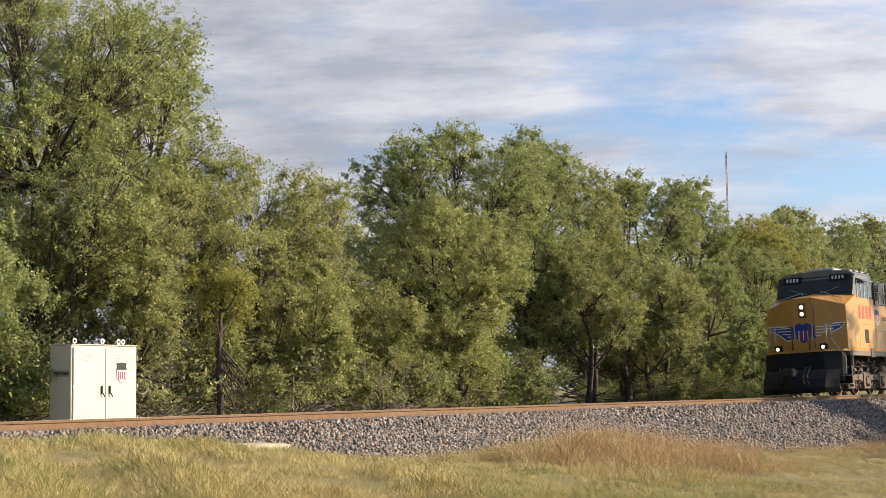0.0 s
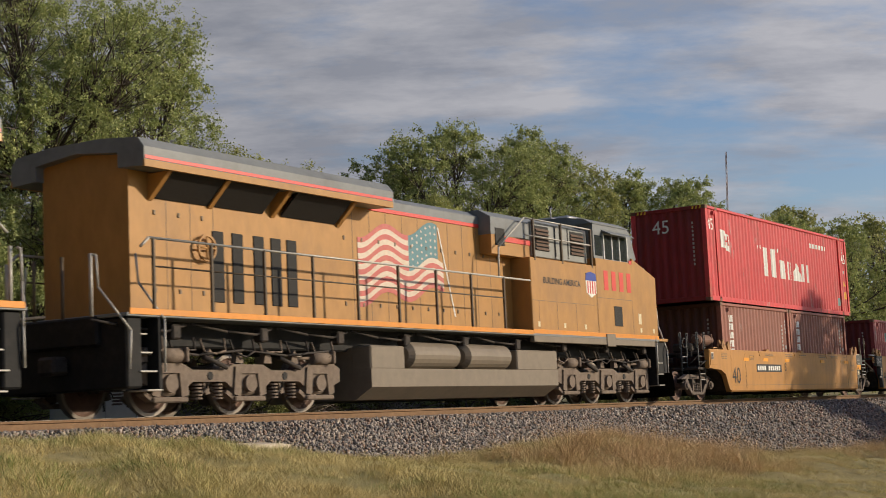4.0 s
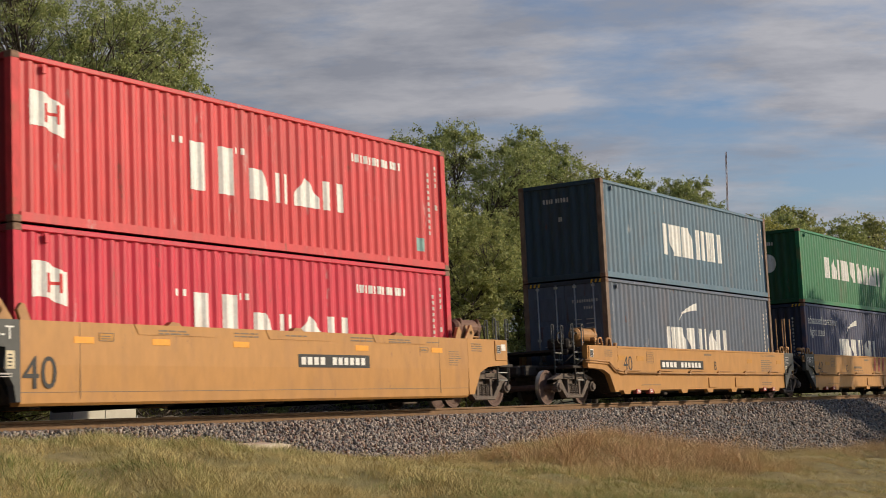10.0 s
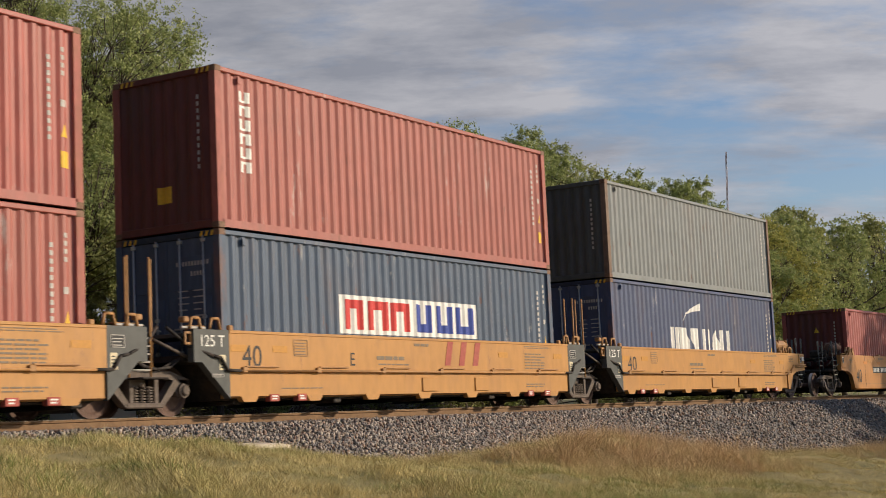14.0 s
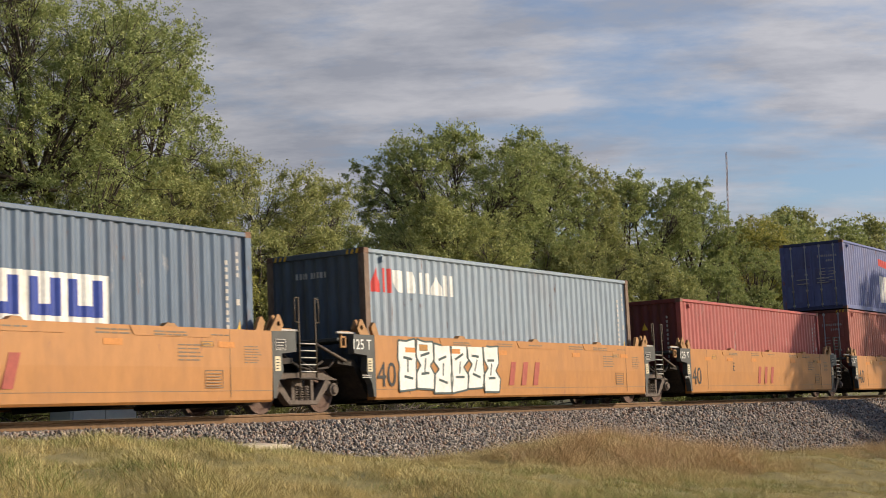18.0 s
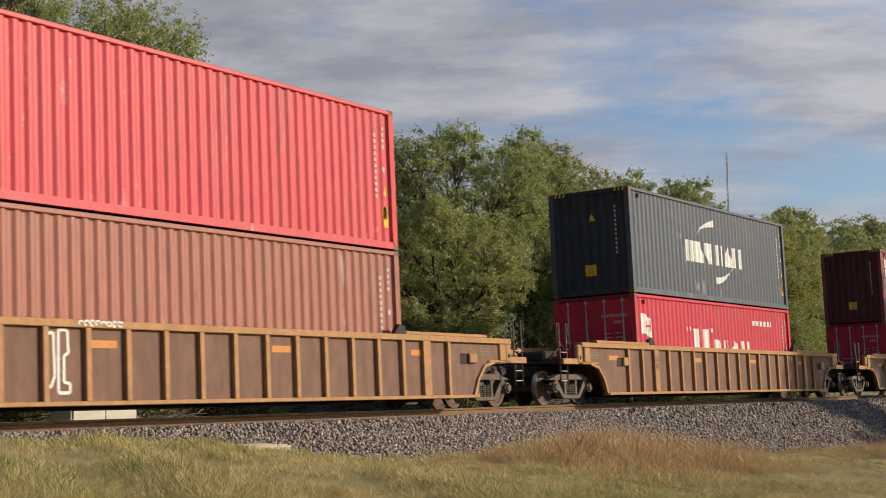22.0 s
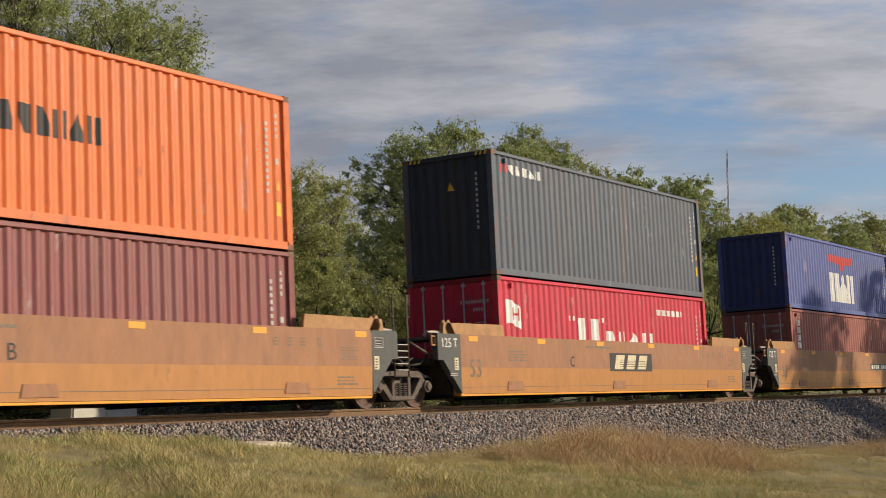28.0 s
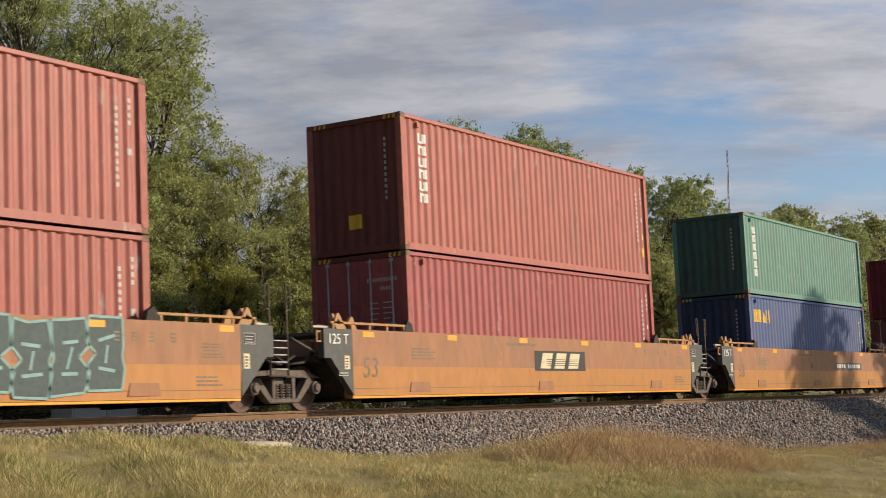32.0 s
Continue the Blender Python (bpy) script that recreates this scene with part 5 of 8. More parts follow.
def stick_text(text, size, x, zf, mat, name="lettering"):
    """Readable words on the side, following no ribs but lying on their crests."""
    def go(box, L, H):
        part(name, words(text, size), M[mat], box, m=pose(x, -HW + 0.024, zf * H), label="")
    return go


def end_text(text, size, y, zf, mat):
    def go(box, L, H):
        part("lettering", words(text, size), M[mat], box, m=pose(0.022, y, zf * H, 0, 0, -90))
    return go


RED, MAROON, BROWN, BLUE, NAVY = (0.57, 0.028, 0.058), (0.25, 0.063, 0.055), (0.31, 0.12, 0.085), (0.055, 0.14, 0.25), (0.045, 0.065, 0.22)
SLATE, GREEN, ORANGE, GREY, PALE = (0.085, 0.103, 0.128), (0.032, 0.20, 0.085), (0.70, 0.16, 0.035), (0.215, 0.228, 0.225), (0.26, 0.32, 0.38)
STEEL, CORAL, BRICK, TEAL = (0.18, 0.225, 0.31), (0.53, 0.095, 0.065), (0.355, 0.112, 0.088), (0.13, 0.28, 0.22)


def container(s, z, length, height, colour, label, marks=(), doors=False, codes=True, end_colour=None, rusty=False, row=False):
    box = train_thing("shipping_container", label, "shipping container", "containers on the train", s, z)
    box.color = (*colour, 1)
    end_colour = end_colour or tuple(0.40 * q for q in colour)       # shade on the ends put into their colour, at 40% of the sides'
    for name, me, mat, lab in shell(length, height, doors):
        if rusty and mat == "post":
            me = rusty_copy(me)
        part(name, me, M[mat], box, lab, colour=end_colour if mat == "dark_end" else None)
    if doors:
        door_pair(box, height)
    elif row:
        mark(box, "code_lettering", "code", ("er", height), lambda: end_row(height), "row of small white bars")
    else:
        mark(box, "code_lettering", "code", ("eb", height), lambda: end_bars(height), "column of small white bars")
    if codes:
        mark(box, "code_lettering", "code", ("nb", length, height), lambda: number_bars(length, height), "small white bars of lettering")
        if height > 2.7:
            mark(box, "warning_triangle", "yellow_mark", ("trt", length), lambda: wall_patch(Geo(), length - 0.42, length - 0.26, 1.10, lambda x: 1.10 + 0.22 * (1 - abs(x - length + 0.34) / 0.08), 0.10, side_near, 0.005, 4), "yellow warning triangle")
            mark(box, "yellow_label", "yellow_mark", ("trl", length), rect_mark(length - 0.43, 0.18, 0.62, 0.26))
        mark(box, "small_plate", "code", ("spl", length, height), rect_mark(length - 0.42, 0.13, height - 1.32, 0.11))
    for m in marks:
        m(box, length, height)
    return box


F20, F40, F45 = 6.058, 12.192, 13.716
Z0 = 0.325
Z8, Z9 = Z0 + STD + 0.012, Z0 + HC + 0.012
TRITON = column("white", 0.68, 0.37, 6, 0.20, 0.30)
FIVE = end_text("45", 0.42, 0.25, 0.80, "white")
SIDE45 = stick_text("45", 0.36, 0.40, 0.80, "white")
SIDE45B = stick_text("45", 0.36, 13.35, 0.72, "white")
ORANGE_TAG, YELLOW_TAG = label_mark("yellow_mark", 11.75, 0.22, 0.45, 0.42), label_mark("yellow_mark", 0.55, 0.26, 0.62, 0.28)


def end_tag(box, L, H):
    mark(box, "yellow_label", "yellow_mark", ("etag", H), lambda: wall_patch(Geo(), -0.2, 0.12, 0.55, 0.85, -HW + 0.12, lambda y, d, z: (0.03 + d, -y, z), 0.006), "yellow warning label")


def tri_tag(box, L, H):
    mark(box, "warning_triangle", "yellow_mark", ("ttag", H), lambda: wall_patch(Geo(), -0.02, 0.16, H - 0.85, lambda y: H - 0.85 + 0.20 * (1 - abs(y - 0.07) / 0.09), -HW + 0.12, lambda y, d, z: (0.03 + d, -y, z), 0.006, 4), "yellow warning triangle")


P_RED, P_MAR = "red corrugated steel container on the train", "maroon corrugated steel container on the train"
# first five-unit car
container(102.78, Z0, F20, STD, BROWN, "short brown container with a white name column", [TRITON])
container(108.93, Z0, F20, STD, BROWN, "short brown container with a white name column", [TRITON])
container(102.05, Z8, F45, HC, (0.62, 0.065, 0.07), "long faded red container with white brand shapes", [kline, SIDE45, SIDE45B, FIVE])
container(118.60, Z0, F20, STD, (0.36, 0.085, 0.085), "short maroon container with a round blue sticker", [label_mark("teal_mark", 1.6, 0.34, 1.74, 0.34, "round_sticker")])
container(124.93, Z0, F20, STD, (0.075, 0.165, 0.32), "short blue container with a white sticker", [label_mark("white", 1.0, 0.55, 1.55, 0.55, "sticker")])
container(134.38, Z0, F20, STD, MAROON, "short maroon container with pale name column", [column("yellow_mark", 0.61, 0.39, 2, 0.38, 0.36), label_mark("white", 2.70, 0.42, 1.72, 0.42, "hand_emblem")])
container(140.50, Z0, F20, STD, ORANGE, "short orange container with dark blue brand shapes", [big_row("blue_mark", 0.38, 0.44, 0.29, [0.35, 0.38, 0.33], 0.03, 0.5), big_row("black_mark", 1.98, 0.45, 0.18, [0.33] * 10, 0.06, 0.36)])
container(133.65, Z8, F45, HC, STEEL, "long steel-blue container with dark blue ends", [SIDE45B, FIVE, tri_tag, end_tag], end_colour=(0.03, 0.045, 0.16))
container(150.2, Z0, F40, STD, RED, P_RED, [lambda b, L, H: kline(b, L, H, False)])
container(150.2, Z8, F40, STD, RED, P_RED, [kline])
container(165.95, Z0, F40, STD, RED, P_RED, [lambda b, L, H: kline(b, L, H, False)])
container(165.95, Z8, F40, STD, (0.58, 0.045, 0.05), P_RED, [kline])
# second five-unit car
ITALIA = [big_row("white", 3.96, 0.335, 0.34, [0.32, 0.85, 0.88, 0.72, 0.32, 0.80], 0.09, 0.38)]
container(185.83, Z0, F40, HC, (0.10, 0.128, 0.175), "slate-blue container with white brand shapes", [cma], True, rusty=True)
container(185.83, Z9, F40, STD, (0.09, 0.165, 0.225), "weathered slate-blue container with white brand shapes", ITALIA, rusty=True, row=True)
container(201.37, Z0, F40, HC, (0.065, 0.078, 0.15), "navy container with white brand shapes", [cma, stick_text("advanced container", 0.30, 2.0, 0.80, "white"), stick_text("light steel", 0.30, 1.35, 0.66, "white")])
container(201.37, Z9, F40, STD, GREEN, "bright green container with white brand shapes", [big_row("white", 2.68, 0.39, 0.29, [0.65] * 9, 0.127, 0.40), round_emblem], row=True)
container(216.9, Z0, F40, HC, BRICK, "brick-red container with a small emblem", [label_mark("white", 0.9, 0.42, 2.0, 0.55, "emblem")], True)
container(216.9, Z9, F40, HC, (0.36, 0.10, 0.08), P_MAR, [YELLOW_TAG, end_tag])
container(232.3, Z0, F40, HC, (0.075, 0.105, 0.155), "blue container with a white banner", [banner], True)
container(232.3, Z9, F40, HC, BRICK, "brick-red container with a white name column", [TRITON, end_tag])
container(247.8, Z0, F40, HC, (0.07, 0.09, 0.165), "dark blue container with white brand shapes", [cma], True)
container(247.8, Z9, F40, STD, GREY, "weathered grey container with faint white sail outline", [], rusty=True)
# third five-unit car
container(267.7, Z0, F40, HC, (0.37, 0.10, 0.09), P_MAR, [tri_tag])
container(283.66, Z0, F40, HC, (0.105, 0.15, 0.215), "faded blue container with a white banner", [banner, label_mark("teal_mark", 4.2, 1.2, 1.95, 0.85, "repaired_panel")])
container(299.35, Z0, F40, HC, PALE, "pale grey container with rust spots and red and white shapes", [big_row("red_mark", 0.28, 0.70, 0.17, [0.32, 0.32], 0.06, 0.36), big_row("white", 1.07, 0.71, 0.155, [0.40] * 5, 0.08, 0.36)], rusty=True, row=True)
container(314.98, Z0, F40, STD, (0.40, 0.095, 0.085), P_MAR, [tri_tag])
container(330.65, Z0, F40, HC, (0.36, 0.105, 0.08), "brick-brown container with a white emblem", [label_mark("white", 6.6, 0.4, 1.75, 0.5, "emblem")], True)
container(330.65, Z9, F40, STD, (0.13, 0.155, 0.33), "blue container with white shapes and red winged emblem", [apl], True)
# three single cars
container(352.15, Z0, F40, HC, (0.34, 0.13, 0.09), "brown container with dents on a rusty well car", [], True)
container(352.15, Z9, F40, HC, (0.58, 0.06, 0.075), "red container with white brand shapes near one end", [big_row("white", 0.60, 0.65, 0.165, [0.36, 0.36, 0.15], 0.04, 0.36), ORANGE_TAG], True)
container(375.68, Z0, F40, STD, RED, P_RED, [lambda b, L, H: kline(b, L, H, False)], True)
container(375.68, Z8, F40, HC, SLATE, "dark slate container with white brand shapes", [lambda b, L, H: cma(b, L, H, True), ORANGE_TAG, tri_tag, end_tag])
container(399.3, Z0, F40, STD, RED, P_RED, [lambda b, L, H: kline(b, L, H, False)], True)
container(399.3, Z8, F40, HC, (0.25, 0.055, 0.06), "dark maroon container with white name column", [column("white", 0.63, 0.39, 3, 0.34, 0.28), end_tag, label_mark("yellow_mark", 11.0, 0.35, 1.05, 0.28)])
# single yellow car
container(422.9, Z0, F40, HC, CORAL, "orange-red container with white brand shapes near one end", [big_row("white", 0.60, 0.65, 0.165, [0.36, 0.36, 0.15], 0.04, 0.36)], True)
container(422.9, Z9, F40, HC, SLATE, "dark slate container with white brand shapes", [lambda b, L, H: cma(b, L, H, True), end_tag])
# first three-unit car
container(446.45, Z0, F40, STD, (0.24, 0.075, 0.07), P_MAR, [], True)
container(446.45, Z8, F40, HC, ORANGE, "bright orange container with blue brand shapes", [big_row("blue_mark", 2.05, 0.435, 0.23, [0.45, 0.5], 0.02, 0.55), big_row("black_mark", 3.5, 0.465, 0.155, [0.29] * 11, 0.065, 0.34)])
container(466.15, Z0, F40, STD, RED, P_RED, [lambda b, L, H: kline(b, L, H, False)], True)
container(466.15, Z8, F40, HC, (0.095, 0.112, 0.14), "charcoal container with small red and white shapes", [big_row("red_mark", 0.42, 0.835, 0.07, [0.38], 0.08, 0.4), big_row("white", 0.87, 0.83, 0.075, [0.25] * 5, 0.06, 0.36), tri_tag])
container(485.8, Z0, F40, STD, BRICK, "brick-red container with a white name column", [TRITON], True)
container(485.8, Z8, F40, STD, (0.09, 0.12, 0.34), "blue container with rust-streaked white shapes and red emblem", [apl])
# second three-unit car
container(509.35, Z0, F40, STD, BRICK, "brick-red container on the train", [], True)
container(509.35, Z8, F40, STD, BRICK, "brick-red container with a white name column", [TRITON])
container(529.17, Z0, F40, HC, (0.34, 0.085, 0.08), P_MAR, [], True)
container(529.17, Z9, F40, HC, (0.39, 0.12, 0.09), "brick-red container with a white name column", [TRITON, end_tag])
container(548.7, Z0, F40, HC, (0.08, 0.12, 0.26), "blue container with yellow shapes near one end", [big_row("yellow_mark", 0.5, 0.70, 0.14, [0.3] * 4, 0.06, 0.4)], False)
container(548.7, Z9, F40, STD, TEAL, "pale green container with a white name column", [column("white", 0.85, 0.4, 6, 0.22, 0.28)])
container(570.0, Z0, F40, HC, MAROON, P_MAR, [], True)
container(570.0, Z9, F40, STD, (0.42, 0.05, 0.06), P_RED, [])

# ---------- the train: wheels and trucks ----------
wheelsets = {}


def wheelset(parent, x, r):
    key = ("wheelset", r)
    if key not in bar_meshes:
        g = Geo()
        for s in (-1, 1):
            c = 0.755 * s
            prof = [(0.06, -0.05), (0.10, -0.05), (0.13, -0.02), (r - 0.10, -0.015), (r - 0.065, -0.05), (r, -0.05), (r - 0.006, 0.05), (r - 0.006, 0.055), (r - 0.065, 0.06),
                    (r - 0.10, 0.02), (0.13, 0.02), (0.10, 0.06), (0.06, 0.06)]
            prof = [(a, b * s * -1) for a, b in prof]
            g.spin(prof if s < 0 else prof[::-1], (0, c, 0), "y", 32)
        g.tube((0, -1.05, 0), (0, 1.05, 0), 0.075, n=10)
        me = g.mesh("wheelset")
        me.materials.append(M["wheel"])
        me.materials.append(M["tread"] if r < 0.5 else M["loco_rim"])
        for p in me.polygons:                                # the worn rim and tread
            if min(math.hypot(me.vertices[i].co.x, me.vertices[i].co.z) for i in p.vertices) > r - (0.03 if r < 0.5 else 0.07):
                p.material_index = 1
        bar_meshes[key] = me
    ob = part("wheelset", bar_meshes[key], M["wheel"], parent, "rust-brown wheels on an axle", m=pose(x, 0, r))
    wheelsets.setdefault((x, r), []).append(ob)
    return ob


def freight_truck(parent, x):
    t = part("truck", small_bars("bolster", lambda: Geo().box(-0.2, 0.2, -0.95, 0.95, 0.42, 0.66, 0.04).box(-0.35, 0.35, -0.4, 0.4, 0.6, 0.74, 0.03)), M["truck"], parent, "dusty cast steel freight truck", m=pose(x, 0, 0))
    def frame_side():
        g = Geo()
        a, b = -1.08, -0.93
        g.prism([(-1.12, 0.60), (-0.62, 0.74), (0.62, 0.74), (1.12, 0.60), (1.12, 0.50), (0.60, 0.61), (-0.60, 0.61), (-1.12, 0.50)], a, b)
        g.prism([(-1.12, 0.50), (-1.12, 0.60), (-0.78, 0.60), (-0.74, 0.40), (-0.80, 0.32), (-0.86, 0.46)], a, b)
        g.prism([(1.12, 0.50), (1.12, 0.60), (0.78, 0.60), (0.74, 0.40), (0.80, 0.32), (0.86, 0.46)], a, b)
        for s in (-1, 1):
            g.prism([(s * 0.72, 0.62), (s * 0.88, 0.56), (s * 0.44, 0.16), (s * 0.30, 0.16)], a - 0.01, b)
            g.box(s * 0.24, s * 0.34, a, b, 0.2, 0.64, 0.01)
        g.box(-0.44, 0.44, a - 0.02, b, 0.14, 0.23, 0.02)
        return g
    def springs():
        g = Geo()
        for sx in (-0.17, 0.0, 0.17):
            for k in range(6):
                z = 0.25 + k * 0.045
                g.spin([(0.045, -0.012), (0.078, -0.012), (0.078, 0.012), (0.045, 0.012), (0.045, -0.012)], (sx, -1.0, z), "z", 10)
            g.tube((sx, -1.0, 0.22), (sx, -1.0, 0.5), 0.04, n=8)
        return g
    def cap():
        return Geo().spin([(0.0, -0.19), (0.07, -0.19), (0.09, -0.17), (0.09, -0.15), (0.125, -0.14), (0.125, 0.0), (0.0, 0.0)], (0, -1.0, 0.42), "y", 14)
    for turn in (0, 180):
        m = pose(0, 0, 0, 0, 0, turn)
        part("side_frame", small_bars("side_frame", frame_side), M["truck"], t, "dusty brown cast side frame", m=m)
        part("spring_nest", small_bars("springs", springs), M["truck"], t, "coil springs", m=m)
        for sx in (-0.9, 0.9):
            part("bearing_cap", small_bars("bearing_cap", cap), M["truck"], t, m=m @ pose(sx, 0, 0))
    for sx in (-0.9, 0.9):
        wheelset(t, sx, 0.42)
    return t


def ladder(parent, x, y, z0, z1, w=0.42, mat="dark_post", rungs=5, along="x"):
    g = Geo()
    for s in (-0.5, 0.5):
        q = (x + s * w, y) if along == "x" else (x, y + s * w)
        g.tube((q[0], q[1], z0), (q[0], q[1], z1), 0.02, n=6)
        if mat == "car_rail":
            continue
        e = (0.11, 0) if along == "x" else (0, 0.11)
        g.path([(q[0], q[1], z1 - 0.01), (q[0] + s * e[0] * 2, q[1] + s * e[1] * 2, z1 - 0.02), (q[0] + s * e[0] * 2, q[1] + s * e[1] * 2, z1 - 0.45), (q[0], q[1], z1 - 0.47)], 0.013, 5)
    lad = part("ladder", g, M[mat], parent, "upright grab irons and ladder")
    for k in range(rungs):
        z = z0 + 0.12 + (1.25 - z0 - 0.12) * k / max(1, rungs - 1)
        p, q = ((x - w / 2, y, z), (x + w / 2, y, z)) if along == "x" else ((x, y - w / 2, z), (x, y + w / 2, z))
        part("rung", Geo().tube(p, q, 0.014, n=6), M["handrail"], lad)
    return lad


SIDE_A = [(-1.50, 1.45), (-1.50, 0.80), (-1.480, 0.24), (-1.44, 0.20), (-1.28, 0.20), (-1.28, 1.45)]
SIDE_B = [(-1.50, 1.42), (-1.50, 0.74), (-1.46, 0.72), (-1.46, 0.30), (-1.38, 0.27), (-1.28, 0.27), (-1.28, 1.42)]
SIDE_E = [(-1.50, 1.50), (-1.50, 0.80), (-1.480, 0.24), (-1.44, 0.20), (-1.28, 0.20), (-1.28, 1.50)]


def mirrored(profile):
    return [(-a, b) for a, b in profile]


def flat_bars(x, z, n, w, gap, h, y=-1.506):
    g = Geo()
    for k in range(n):
        g.box(x + k * (w + gap), x + k * (w + gap) + w, y, y + 0.003, z, z + h, 0.0005).cut()
    return g


def bars(name, geo, mat, parent):
    for me in geo.pieces(name):
        part(name, me, mat, parent)


def plate_mark(car, x0, x1, z0, z1, mat, name="panel", y=-1.506, label=""):
    return part(name, Geo().box(x0, x1, y, y + 0.004, z0, z1, 0.001), M[mat], car, label)


def stencil(car, x, z, lines, w, h=0.018, gap=0.035, seed=0, y=-1.506, mat="grey_mark"):
    """Lines of unreadable stencilled words as plain bars."""
    r, g = random.Random(seed), Geo()
    for k in range(lines):
        a, end = x, x + w * r.uniform(0.7, 1.0)
        while a < end:
            b = min(end, a + r.uniform(0.10, 0.3))
            g.box(a, b, y, y + 0.003, z - k * (h + gap), z - k * (h + gap) + h, 0.0005)
            a = b + 0.03
    part("stencilled_lettering", g, M[mat], car, "small dark stencilled lines")


def boxed_label(car, x, z, w, h, y=-1.506, mat="grey_mark", fill=None):
    if fill:
        plate_mark(car, x, x + w, z, z + h, fill, "label_plate", y)
    g = Geo()
    for q in (z, z + h - 0.012):
        g.box(x, x + w, y - 0.004, y - 0.001, q, q + 0.012, 0.0005)
    for q in (x, x + w - 0.012):
        g.box(q, q + 0.012, y - 0.004, y - 0.001, z + 0.012, z + h - 0.012, 0.0005)
    for k in range(max(2, int(h / 0.06))):
        g.box(x + 0.04, x + w - 0.05 - 0.03 * (k % 2), y - 0.004, y - 0.001, z + 0.03 + k * (h - 0.05) / max(2, int(h / 0.06)), z + 0.045 + k * (h - 0.05) / max(2, int(h / 0.06)), 0.0005)
    part("boxed_stencil", g, M[mat], car)


def reporting(car, x, z, plate=True, w=2.2, h=0.24):
    """Black number panel with white bars in place of the number."""
    p = plate_mark(car, x, x + w, z, z + h, "black_mark" if plate else "car_grey", "number_panel", label="dark number panel with white bars")
    u = w / 2.2
    bars("number_bar", flat_bars(x + 0.08 * u, z + 0.05, 4, 0.13 * u, 0.06 * u, h - 0.10, -1.510), M["white"], p)
    bars("number_bar", flat_bars(x + 1.02 * u, z + 0.05, 6, 0.12 * u, 0.06 * u, h - 0.10, -1.510), M["white"], p)


def brand_panel(car, x, z, w=1.95, h=0.46, dark=True):
    if dark:
        p = plate_mark(car, x, x + w, z, z + h, "black_mark", "brand_panel", label="dark panel with white brand shapes")
        g = Geo()
        u, v = w / 1.95, h / 0.46
        for k in range(3):
            a = x + (0.20 + k * 0.53) * u
            g.prism([(a - 0.02 * u, z + 0.05 * v), (a + 0.36 * u, z + 0.05 * v), (a + 0.48 * u, z + 0.41 * v), (a + 0.10 * u, z + 0.41 * v)], -1.511, -1.508).cut()
        bars("brand_shape", g, M["cream"], p)
        for k in range(4):
            part("brand_line", Geo().box(x + 0.42 * u, x + 1.62 * u, -1.514, -1.5115, z + (0.12 + 0.045 * k) * v, z + (0.132 + 0.045 * k) * v, 0.0005), M["black_mark"], p)
    else:
        g = Geo()
        for k in range(3):
            a = x + k * 0.56
            g.prism([(a + 0.05, z), (a + 0.27, z), (a + 0.42, z + h), (a + 0.20, z + h)], -1.507, -1.503).cut()
        bars("brand_shape", g, M["brand_red"], car)


